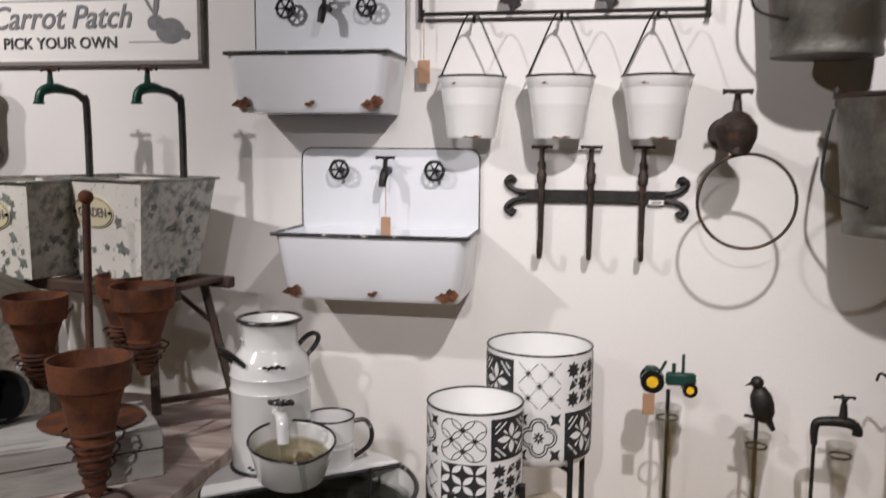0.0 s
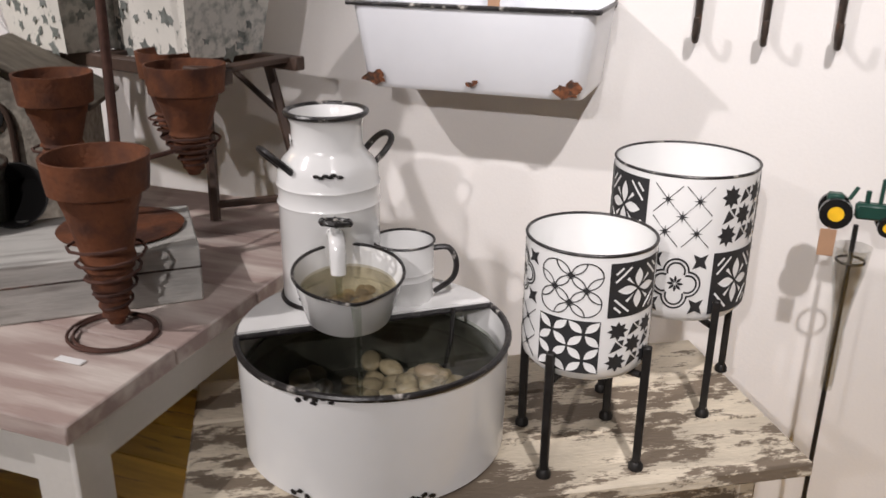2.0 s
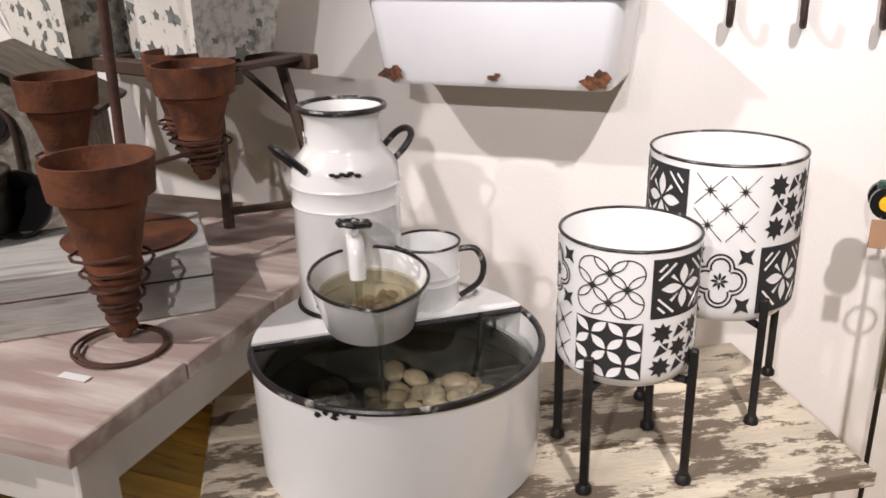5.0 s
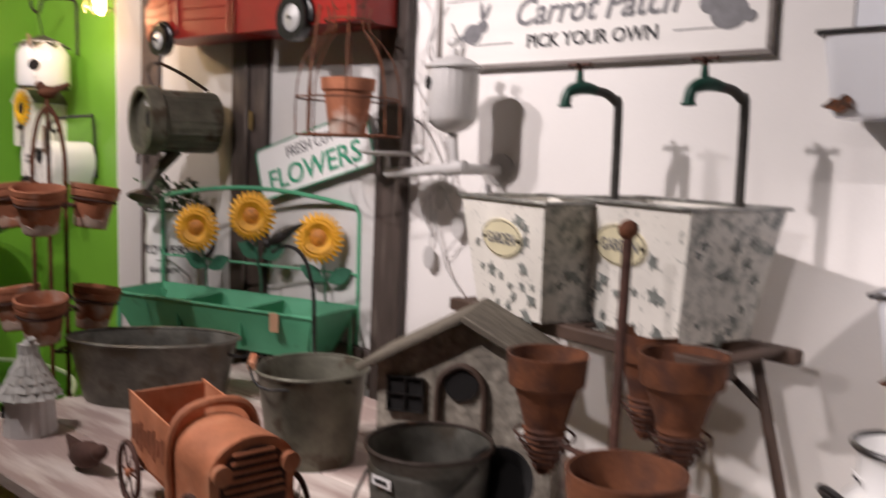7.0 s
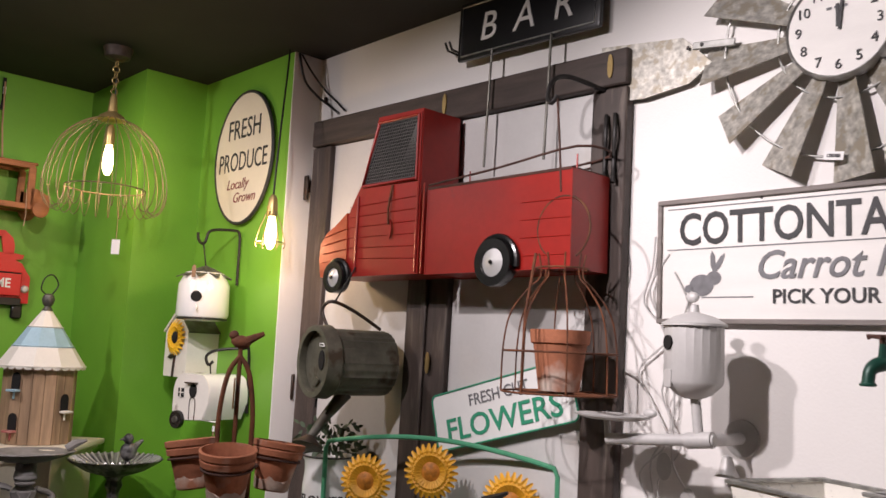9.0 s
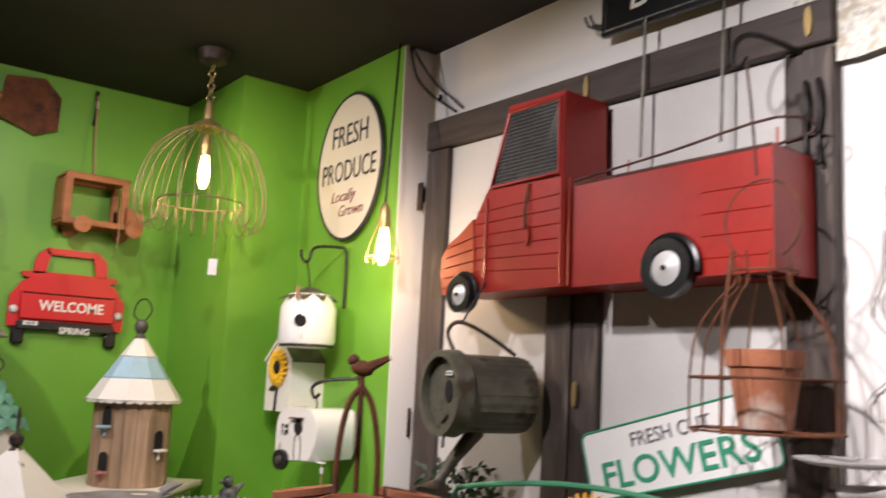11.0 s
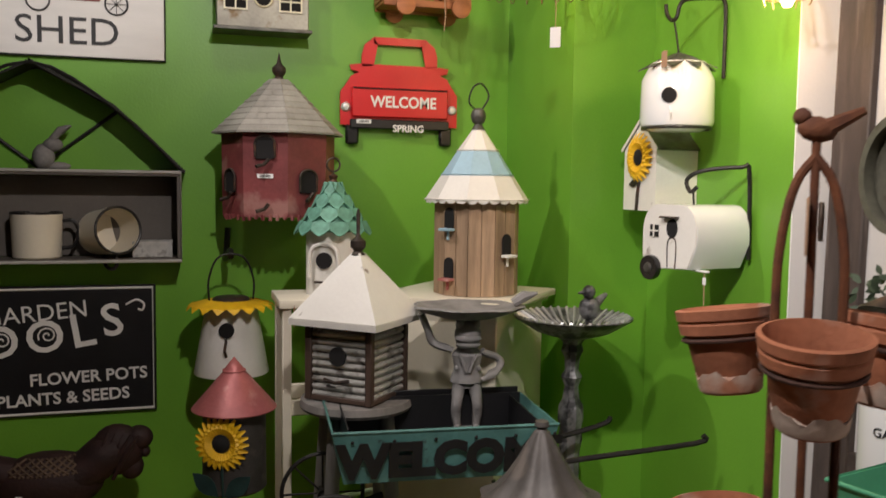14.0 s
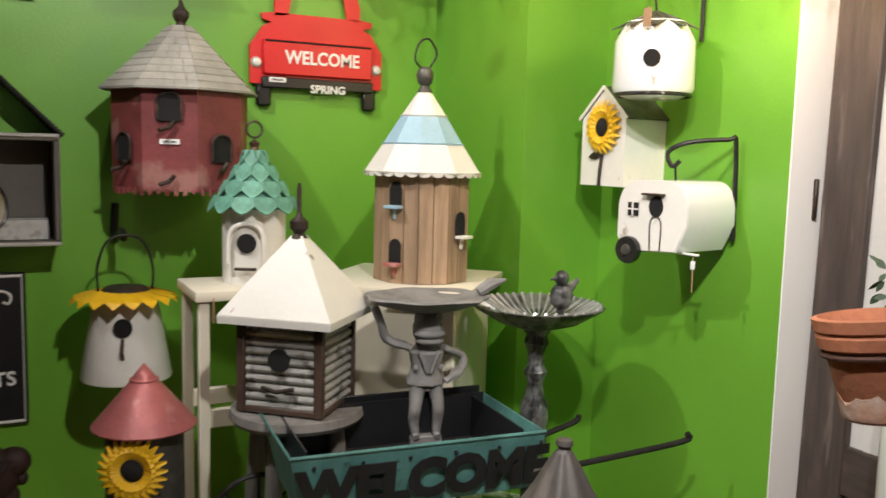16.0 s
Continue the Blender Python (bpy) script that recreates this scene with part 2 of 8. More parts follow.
TABLEM = pm("pinkish_whitewashed_board", (0.39, 0.295, 0.265), 0.6, var=0.1, scale=3, stretch=(1, 6, 6), bump=0.2, bscale=30, col2=(0.62, 0.55, 0.50), thr=0.56, scale2=3, sharp=0.1, rnd=0.08)
TABLEW = pm("white_painted_table_wood", (0.72, 0.69, 0.64), 0.55, var=0.06, bump=0.1)
PEEL = pm("peeling_cream_paint_on_grey_wood", (0.70, 0.62, 0.49), 0.7, var=0.14, scale=7, stretch=(1, 2.6, 2.6), bump=0.6, bscale=55, col2=(0.185, 0.145, 0.105), thr=0.515, scale2=6, sharp=0.02, rnd=0.1, rough_noise=0.74)
BLOCKM = pm("grey_whitewashed_block", (0.50, 0.49, 0.46), 0.75, var=0.2, scale=4, stretch=(1, 9, 9), bump=0.4, bscale=35, col2=(0.30, 0.29, 0.27), thr=0.6, scale2=4)
PEBBLE = pm("pale_river_pebble", (0.38, 0.30, 0.20), 0.4, var=0.25, scale=14, rnd=0.3)
TAGM = pm("kraft_paper_tag", (0.42, 0.25, 0.15), 0.8, var=0.1)
TAGW = pm("white_price_label", (0.82, 0.81, 0.80), 0.6, var=0.03)
BRASS = pm("aged_brass", (0.50, 0.36, 0.15), 0.4, 0.8, var=0.2)
LAMPW = pm("pale_gold_wire", (0.22, 0.17, 0.09), 0.45, 0.4, var=0.2)
LEAFP = pm("dusty_green_foliage", (0.07, 0.105, 0.06), 0.7, var=0.35, scale=25, rnd=0.3)
TRACTORG = pm("dark_green_tractor_paint", (0.012, 0.055, 0.040), 0.4, var=0.3)
HOSEG = pm("cream_green_painted_steel", (0.50, 0.55, 0.36), 0.4, 0.1, var=0.1)
GLASS = clear("clear_glass", (0.93, 0.93, 0.92), 0.16)
TABLEG = clear("table_glass", (0.80, 0.90, 0.84), 0.14)
WATER = clear("still_water", (0.86, 0.88, 0.84), 0.08)
MURKY = clear("murky_water", (0.66, 0.62, 0.50), 0.10)
BULB = glow("warm_filament_glass", (1.0, 0.72, 0.36), 22)


# ---- builders ----
def thing(name, label, category, m=None, group="", kind=""):
    o = new(name)
    o.empty_display_size = 0.05
    o.matrix_world = m if m is not None else Matrix()
    return tagged(o, label, category, group, kind)


def link(name, bm, mat, smooth=True):
    me = bpy.data.meshes.new(name)
    bmesh.ops.recalc_face_normals(bm, faces=bm.faces)
    bm.to_mesh(me)
    bm.free()
    me.materials.append(mat)
    if smooth:
        me.polygons.foreach_set("use_smooth", [True] * len(me.polygons))
        me.set_sharp_from_angle(angle=radians(38))
    return me


def part(name, bm, mat, parent, label="", smooth=True):
    o = new(name, link(name, bm, mat, smooth))
    o.parent = parent
    return tagged(o, label)


def share(name, me, m, parent):
    o = new(name, me)
    o.parent = parent
    o.matrix_basis = m
    return o


def setting(name, bm, mat, label, category, m=None):
    o = new(name, link(name, bm, mat))
    if m is not None:
        o.matrix_world = m
    return tagged(o, label, category, kind="structure")


def B():
    return bmesh.new()


def box(s, c=(0, 0, 0), bev=0.0, bm=None, m=None, seg=1):
    bm = bm or B()
    t = bmesh.ops.create_cube(bm, size=1)["verts"]
    bmesh.ops.transform(bm, matrix=Matrix.Translation(c) @ Matrix.Diagonal((*s, 1)), verts=t)
    if bev:
        es = list({e for v in t for e in v.link_edges})
        r = bmesh.ops.bevel(bm, geom=es, offset=bev, segments=seg, affect="EDGES", profile=0.6)
        t = list({v for f in r["faces"] for v in f.verts} | {v for v in t if v.is_valid})
    if m is not None:
        bmesh.ops.transform(bm, matrix=m, verts=t)
    return bm


def lathe(prof, seg=32, bm=None, m=None, squash=1.0, sweep=360.0, wob=None):
    """Turns a profile of (radius, height) round the z axis."""
    bm = bm or B()
    rings, full = [], sweep >= 360
    n = seg if full else seg + 1
    for r, z in prof:
        ring = []
        for i in range(n):
            a = radians(sweep) * i / seg
            k = r * (wob(a, z) if wob else 1)
            v = Vector((k * math.cos(a), k * math.sin(a) * squash, z))
            ring.append(bm.verts.new(m @ v if m is not None else v))
        rings.append(ring)
    for a, b in zip(rings, rings[1:]):
        for i in range(seg):
            j = (i + 1) % n
            bm.faces.new((a[i], a[j], b[j], b[i]))
    for ring, (r, z) in ((rings[0], prof[0]), (rings[-1], prof[-1])):
        if r > 1e-4 and full and prof[0] != prof[-1]:
            bm.faces.new(ring)
    bmesh.ops.remove_doubles(bm, verts=[v for ring in rings for v in ring], dist=1e-5)
    return bm


def tube(pts, r, bm=None, seg=8, closed=False, m=None):
    bm = bm or B()
    pts = [Vector(p) for p in pts]
    if not closed and 4 <= len(pts) <= 12 and min(q.length for q in [b - a for a, b in zip(pts, pts[1:])]) > 1e-5:
        # round off the corners of a bent wire
        rs = list(r) if isinstance(r, (list, tuple)) else [r] * len(pts)
        out, ro = [], []
        for i in range(len(pts) - 1):
            a, b, c, d = pts[max(i - 1, 0)], pts[i], pts[i + 1], pts[min(i + 2, len(pts) - 1)]
            for k in range(4):
                u = k / 4
                out.append(0.5 * (2 * b + (c - a) * u + (2 * a - 5 * b + 4 * c - d) * u * u + (3 * b - a - 3 * c + d) * u ** 3))
                ro.append(rs[i] + (rs[i + 1] - rs[i]) * u)
        pts, r = out + [pts[-1]], ro + [rs[-1]]
    n = len(pts)
    rings, ref = [], None
    for i, p in enumerate(pts):
        a = pts[(i - 1) % n] if closed or i else p
        b = pts[(i + 1) % n] if closed or i < n - 1 else p
        t = (b - a).normalized()
        if ref is None:
            ref = t.orthogonal().normalized()
        ref = (ref - t * ref.dot(t)).normalized()
        s = t.cross(ref)
        k = r[i] if isinstance(r, (list, tuple)) else r
        ring = []
        for j in range(seg):
            q = math.tau * j / seg
            v = p + (ref * math.cos(q) + s * math.sin(q)) * k
            ring.append(bm.verts.new(m @ v if m is not None else v))
        rings.append(ring)
    for i in range(n if closed else n - 1):
        a, b = rings[i], rings[(i + 1) % n]
        for j in range(seg):
            bm.faces.new((a[j], a[(j + 1) % seg], b[(j + 1) % seg], b[j]))
    if not closed:
        bm.faces.new(rings[0])
        bm.faces.new(rings[-1])
    return bm


def arc(c, r, a0, a1, n=12, axes="xz"):
    """Points on an arc in the plane of two axes."""
    out = []
    for i in range(n + 1):
        a = radians(a0 + (a1 - a0) * i / n)
        p = [c[0], c[1], c[2]]
        p["xyz".index(axes[0])] += r * math.cos(a)
        p["xyz".index(axes[1])] += r * math.sin(a)
        out.append(tuple(p))
    return out


def hoop(c, r, w, axes="xy", n=32, bm=None, seg=8, m=None):
    return tube(arc(c, r, 0, 360 - 360 / n, n - 1, axes), w, bm, seg, True, m)


def plate(pts, depth, bm=None, m=None, y=0.0, hole=None):
    """A flat shape in x and z, with thickness from y to y + depth."""
    bm = bm or B()
    vs = []
    for k in (y, y + depth):
        vs.append([bm.verts.new(m @ Vector((x, k, z)) if m is not None else (x, k, z)) for x, z in pts])
    n = len(pts)
    bm.faces.new(vs[0])
    bm.faces.new(vs[1][::-1])
    for i in range(n):
        j = (i + 1) % n
        bm.faces.new((vs[0][i], vs[1][i], vs[1][j], vs[0][j]))
    return bm


def ell(cx, cz, rx, rz, n=28, a0=0.0, a1=360.0):
    k = n if a1 - a0 >= 360 else n + 1
    return [(cx + rx * math.cos(radians(a0 + (a1 - a0) * i / n)), cz + rz * math.sin(radians(a0 + (a1 - a0) * i / n))) for i in range(k)]


def blob(c, r, bm=None, sub=2, m=None):
    bm = bm or B()
    t = bmesh.ops.create_icosphere(bm, subdivisions=sub, radius=1)["verts"]
    q = Matrix.Translation(c) @ (m if m is not None else Matrix()) @ Matrix.Diagonal((*(r if isinstance(r, tuple) else (r, r, r)), 1))
    bmesh.ops.transform(bm, matrix=q, verts=t)
    return bm


def text(words, size, m, mat, parent, deep=0.0012, wide=1.0, shear=0.0, align="CENTER", name="lettering", bold=0.0):
    cu = bpy.data.curves.new("lettering", "FONT")
    cu.body, cu.size, cu.extrude, cu.align_x, cu.shear, cu.offset, cu.resolution_u = words, size, deep, align, shear, bold, 3
    o = new("lettering", cu)
    me = bpy.data.meshes.new_from_object(o.evaluated_get(bpy.context.evaluated_depsgraph_get()))
    bpy.data.objects.remove(o)
    me.materials.clear()
    me.materials.append(mat)
    me.transform(m @ pose(0, 0, 0, 90) @ Matrix.Diagonal((wide, 1, 1, 1)))
    t = new(name, me)
    t.parent = parent
    return t


def face(ang):
    return pose(0, 0, 0, 0, 0, ang)


def on_white(x, z, y=2.42):
    return pose(x, y, z)


def on_green(y, z, x=-0.26):
    return pose(x, y, z, 0, 0, 90)


def rim(r, z, w, parent, mat, m=None, squash=1.0, n=40, name="rim"):
    bm = B()
    pts = [(r * math.cos(math.tau * i / n), r * squash * math.sin(math.tau * i / n), z) for i in range(n)]
    tube(pts, w, bm, 8, True, m)
    return part(name, bm, mat, parent)


def wheel_valve(parent, m, r, mat, name="valve_wheel"):
    bm = hoop((0, 0, 0), r, r * 0.17, "xz", 20, seg=6, m=m)
    for i in range(6):
        a = math.tau * i / 6
        tube([(0, 0, 0), (r * math.cos(a), 0, r * math.sin(a))], r * 0.11, bm, 5, m=m)
        blob(m @ Vector((r * math.cos(a), 0, r * math.sin(a))), r * 0.25, bm, 1)
    blob(m @ Vector((0, 0, 0)), r * 0.3, bm, 1)
    return part(name, bm, mat, parent)


def tap_handle(parent, c, w, mat, axis="x"):
    """A flat cross-bar handle on a short stem."""
    x, y, z = c
    bm = tube([(x, y, z - w * 0.6), (x, y, z)], w * 0.12, None, 8)
    for s in (-1, 1):
        tube([(x, y, z), (x + s * w * 0.35, y, z + w * 0.03), (x + s * w * 0.5, y, z)], [w * 0.1, w * 0.07, w * 0.11], bm, 6)
        tube([(x, y, z), (x, y + s * w * 0.4, z)], w * 0.08, bm, 6)
    return part("tap_handle", bm, mat, parent)


def label_on(parent, m, w=0.04, h=0.014):
    bm = box((w, 0.0015, h), (0, 0, 0), m=m)
    part("price_label", bm, TAGW, parent, "small white price label")
    bm = B()
    for i in range(7):
        box((w * 0.05 + 0.0008 * (i % 3), 0.001, h * 0.4), (-w * 0.3 + i * w * 0.1, -0.0015, 0), bm=bm, m=m)
    part("barcode", bm, INK, parent)


def tag_on(parent, top, drop, w=0.03, h=0.06, mat=None, ang=0.0):
    x, y, z = top
    part("tag_string", tube([top, (x, y, z - drop)], 0.0012, None, 5), TAGM, parent)
    part("paper_tag", box((w, 0.002, h), (0, 0, -h / 2), 0.001, m=pose(x, y, z - drop, 0, 0, ang)), mat or TAGM, parent, "brown kraft paper price tag")


def rust_patch(parent, m, w, h, seed, mat=None):
    rnd = random.Random(seed)
    n = 14
    bm = plate([((0.6 + 0.5 * rnd.random()) * w * math.cos(math.tau * i / n), (0.5 + 0.6 * rnd.random()) * h * math.sin(math.tau * i / n)) for i in range(n)], 0.0012, m=m)
    part("rust_chip", bm, mat or RUSTCHIP, parent, "" if mat else "rusty chip in the enamel")


# ---- structure ----
CEIL = 2.77
setting("wall_north", box((6.6, 0.12, CEIL), (4.35, 2.48, CEIL / 2)), WALLW, "white painted plaster shop wall", "wall")
setting("wall_green_north", box((1.31, 0.255, CEIL), (0.395, 2.4125, CEIL / 2)), WALLG, "bright green painted wall beside the doors", "wall")
setting("wall_return", box((0.004, 0.135, CEIL), (1.052, 2.3525, CEIL / 2)), WALLW, "white painted end of the green wall", "wall")
setting("wall_column", box((0.595, 0.295, CEIL), (0.0375, 2.1375, CEIL / 2)), WALLG, "green boxed-in column in the corner", "wall")
setting("wall_west", box((0.12, 6.0, CEIL), (-0.32, -0.46, CEIL / 2)), WALLG, "bright green painted shop wall", "wall")
setting("wall_east", box((0.12, 6.0, CEIL), (7.7, -0.4, CEIL / 2)), ROOMW, "plain shop wall", "wall")
setting("wall_south", box((8.1, 0.12, CEIL), (3.7, -3.4, CEIL / 2)), ROOMW, "plain shop wall", "wall")
setting("ceiling", box((8.2, 6.2, 0.1), (3.7, -0.45, CEIL + 0.05)), BLACKC, "matt black painted ceiling", "ceiling")
fl = setting("floor", box((8.2, 6.2, 0.1), (3.7, -0.45, -0.065)), DARK, "ochre wooden board floor", "floor")
boards = {n: link("floor_board", box((n - 0.003, 0.157, 0.015), (n / 2, 0, -0.0075), 0.002), FLOORM, False) for n in (1.1, 2.0, 0.9)}
for r in range(38):
    x = -0.38
    for n in (2.0, 2.0, 2.0, 2.0) if r % 2 else (1.1, 2.0, 2.0, 2.0, 0.9):
        share("floor_board", boards[n], pose(x, -3.46 + r * 0.16, 0), fl)
        x += n

# ---- old doors against the white wall ----
doors = thing("old_double_door", "dark-stained antique double door with pale grey panels", "door", pose(1.02, 2.418, 0, 0, 1.0), kind="")
for x, w in ((0.085, 0.13), (0.755, 0.21), (1.472, 0.125)):
    part("stile", box((w - 0.006, 0.035, 2.38), (x, -0.02, 1.19), 0.004), DOORD, doors)
part("lintel", box((1.51, 0.045, 0.105), (0.78, -0.024, 2.4365), 0.005), DOORL, doors)
for x0, x1 in ((0.13, 0.65), (0.86, 1.41)):
    part("panel", box((x1 - x0, 0.012, 2.38), ((x0 + x1) / 2, -0.010, 1.19)), PANEL, doors, "pale grey painted panel")
    for z in (0.15, 0.78):
        part("rail", box((x1 - x0 - 0.004, 0.03, 0.12), ((x0 + x1) / 2, -0.019, z), 0.004), DOORL, doors)
part("meeting_strip", box((0.02, 0.012, 2.36), (0.755, -0.044, 1.18), 0.003), DOORD, doors)
for z in (0.55, 1.42, 2.22):
    part("hinge", box((0.035, 0.012, 0.10), (0.0, -0.045, z), 0.003), IRONB, doors)
    part("hinge", box((0.05, 0.03, 0.05), (-0.02, -0.025, z + 0.01), 0.004), IRONB, doors)
for x, z in ((0.79, 1.56), (0.80, 2.44), (1.48, 2.44)):
    part("escutcheon", plate(ell(x, z, 0.009, 0.035), 0.004, y=-0.052), BRASS, doors, "worn brass plate")
for x in (1.47, 1.50):
    part("latch", tube([(x, -0.045, 2.30), (x + 0.01, -0.06, 2.24), (x, -0.045, 2.16), (x + 0.01, -0.06, 2.10)], 0.006), IRON, doors)

# ---- tables ----
table = thing("display_table", "whitewashed pinkish board table with white painted legs", "table", pose(0, 0, 0))
TX0, TX1, TY0, TY1 = 2.06, 3.984, 1.225, 2.2
for i in range(4):
    w = (TY1 - TY0) / 4
    part("plank", box((TX1 - TX0, w - 0.002, 0.032), ((TX0 + TX1) / 2, TY0 + w * (i + 0.5), 0.724), 0.003), TABLEM, table)
for y in (TY0 + 0.04, TY1 - 0.04):
    part("apron", box((TX1 - TX0 - 0.12, 0.022, 0.095), ((TX0 + TX1) / 2, y, 0.66), 0.002), TABLEW, table)
for x in (TX0 + 0.05, TX1 - 0.05):
    part("apron", box((0.022, TY1 - TY0 - 0.12, 0.095), (x, (TY0 + TY1) / 2, 0.66), 0.002), TABLEW, table)
    for y in (TY0 + 0.055, TY1 - 0.055):
        part("leg", box((0.075, 0.075, 0.707), (x, y, 0.3535), 0.005), TABLEW, table)

bench = thing("low_bench", "low bench of boards with peeling cream paint", "bench", pose(4.103, 1.276, 0, 0, 0, 31))
for i in range(3):
    part("plank", box((1.01, 0.149, 0.028), (0.505, 0.076 + i * 0.152, 0.539), 0.004), PEEL, bench)
part("apron", box((0.86, 0.02, 0.07), (0.505, 0.05, 0.49), 0.003), PEEL, bench)
part("apron", box((0.86, 0.02, 0.07), (0.505, 0.405, 0.49), 0.003), PEEL, bench)
for x in (0.10, 0.91):
    part("leg_board", box((0.03, 0.40, 0.525), (x, 0.228, 0.2625), 0.003), PEEL, bench)

# ---- enamel fountain ----
fn = thing("tub_fountain", "white enamel tub fountain with black rim and running water", "fountain", pose(4.257, 1.626, 0.553))
R, H = 0.222, 0.196
part("tub", lathe([(0.0, 0.0), (R - 0.012, 0.0), (R - 0.004, 0.008), (R, H), (R - 0.004, H), (R - 0.010, 0.012), (0.0, 0.008)], 56), ENAMEL, fn)
rim(R - 0.001, H, 0.0055, fn, BLACKR, n=56)
CH = 38.0
a0 = math.degrees(math.asin(0.035 / R))
half = [(R * 0.99 * math.cos(radians(a0 + (180 - 2 * a0) * i / 30)), R * 0.99 * math.sin(radians(a0 + (180 - 2 * a0) * i / 30))) for i in range(31)]
bm = plate(half, 0.006, m=face(CH) @ pose(0, 0, 0, 90) @ Matrix.Diagonal((1, 1, -1, 1)))
for v in bm.verts:
    v.co.z += H + 0.003
part("shelf", bm, ENAMEL, fn, "white enamel half-round shelf")
c0, c1 = face(CH) @ Vector((half[0][0], half[0][1], H)), face(CH) @ Vector((half[-1][0], half[-1][1], H))
part("shelf_edge", tube([c0, c1], 0.0055), BLACKR, fn)
part("water", lathe([(0.0, 0.148), (R - 0.010, 0.148), (R - 0.010, 0.143), (0, 0.143)], 40), WATER, fn).visible_shadow = False
rp = random.Random(4)
peb = link("pebble", blob((0, 0, 0), (0.026, 0.02, 0.012), sub=2), PEBBLE)
for i in range(70):
    u, v = rp.gauss(0, 0.045), rp.gauss(0, 0.026)
    x, y = 0.101 + 0.91 * u + 0.42 * v, -0.013 + 0.42 * u - 0.91 * v
    if math.hypot(x, y) < 0.175:
        share("pebble", peb, pose(x, y, 0.146 - 2.2 * (abs(u) + abs(v)) * rp.uniform(0.2, 0.5), rp.uniform(-20, 20), rp.uniform(-20, 20), rp.uniform(0, 360)) @ Matrix.Diagonal((*[rp.uniform(0.6, 1.0)] * 3, 1)), fn)
for i in range(50):
    a, q = rp.uniform(-180, 180), 0.185 * rp.random() ** 0.5
    share("pebble", peb, pose(q * math.cos(radians(a)), q * math.sin(radians(a)), 0.035 + rp.random() * 0.02, rp.uniform(-20, 20), rp.uniform(-20, 20), rp.uniform(0, 360)), fn)
cx, cy, cz = -0.122, 0.095, H + 0.003
CM = pose(cx, cy, cz) @ Matrix.Diagonal((1.02, 1.02, 1.05, 1))
part("milk_can", lathe([(0.0, 0.0), (0.080, 0.0), (0.084, 0.006), (0.084, 0.168), (0.0865, 0.173), (0.084, 0.178), (0.084, 0.198), (0.0865, 0.203), (0.084, 0.208), (0.083, 0.226), (0.076, 0.240), (0.063, 0.254), (0.058, 0.264), (0.058, 0.298), (0.064, 0.312), (0.066, 0.315), (0.062, 0.316), (0.054, 0.300), (0.054, 0.25), (0.0, 0.24)], 120, m=CM, wob=lambda a, z: 1 + (0.013 * math.cos(24 * a) if 0.01 < z < 0.168 else 0)), ENAMEL, fn, "white enamel milk can")
rim(0.0655, 0.3155, 0.0045, fn, BLACKR, m=CM)
part("can_foot", hoop((0, 0, 0.006), 0.0835, 0.006, n=40, m=CM), BLACKR, fn)
for s in (-1, 1):
    a = radians(52)
    d, w = Vector((math.cos(a), math.sin(a), 0)) * s, Vector((-math.sin(a), math.cos(a), 0))
    pts = [Vector((0, 0, z)) + d * q + w * k for q, k, z in ((0.072, -0.024, 0.228), (0.090, -0.028, 0.245), (0.108, -0.021, 0.262), (0.114, 0.0, 0.268), (0.108, 0.021, 0.262), (0.090, 0.028, 0.245), (0.072, 0.024, 0.228))]
    part("can_handle", tube(pts, 0.0055, m=CM), BLACKR, fn, "black bail handle")
dv = Vector((0.52, -0.85, 0))
t0 = Vector((cx, cy, cz)) + dv * 0.083
part("spout", tube([t0 + Vector((0, 0, 0.146)), t0 + dv * 0.035 + Vector((0, 0, 0.152)), t0 + dv * 0.056 + Vector((0, 0, 0.140)), t0 + dv * 0.062 + Vector((0, 0, 0.100))], [0.012, 0.0135, 0.0135, 0.0125], None, 12), ENAMEL, fn)
wheel_valve(fn, Matrix.Translation(t0 + dv * 0.042 + Vector((0, 0, 0.180))) @ pose(0, 0, 0, 80), 0.024, BLACKR)
part("valve_stem", tube([t0 + dv * 0.04 + Vector((0, 0, 0.15)), t0 + dv * 0.042 + Vector((0, 0, 0.180))], 0.006), ENAMEL, fn)
bw = t0 + dv * 0.065
BM = Matrix.Translation(bw + Vector((0.013, 0.006, 0.026))) @ pose(0, 0, 0, 9, 0, 32)
lip = lambda a, z: 1 + (0.10 * max(0, math.cos(a + 1.57)) ** 24 if z > 0.06 else 0)
part("bowl", lathe([(0.0, 0.0), (0.058, 0.0), (0.068, 0.008), (0.088, 0.085), (0.0865, 0.086), (0.066, 0.012), (0.0, 0.006)], 48, m=BM, wob=lip), ENAMEL, fn, "white enamel pouring bowl with water")
bm = B()
tube([BM @ Vector((0.0875 * lip(a, 1) * math.cos(a), 0.0875 * lip(a, 1) * math.sin(a), 0.086)) for a in [math.tau * i / 48 for i in range(48)]], 0.0028, bm, 6, True)
part("bowl_rim", bm, BLACKR, fn)
part("bowl_water", lathe([(0.0, 0.054), (0.078, 0.054), (0.078, 0.050), (0, 0.050)], 32, m=BM), MURKY, fn).visible_shadow = False
for i in range(34):
    share("pebble", peb, BM @ pose(rp.uniform(-0.045, 0.045), rp.uniform(-0.045, 0.045), 0.012 + rp.random() * 0.016, 0, 0, rp.uniform(0, 360)) @ Matrix.Scale(rp.uniform(0.3, 0.55), 4), fn)
p0 = t0 + dv * 0.062 + Vector((0, 0, 0.100))
part("water_stream", tube([p0, p0 + Vector((0.002, -0.002, -0.08))], [0.006, 0.004], None, 8), WATER, fn).visible_shadow = False
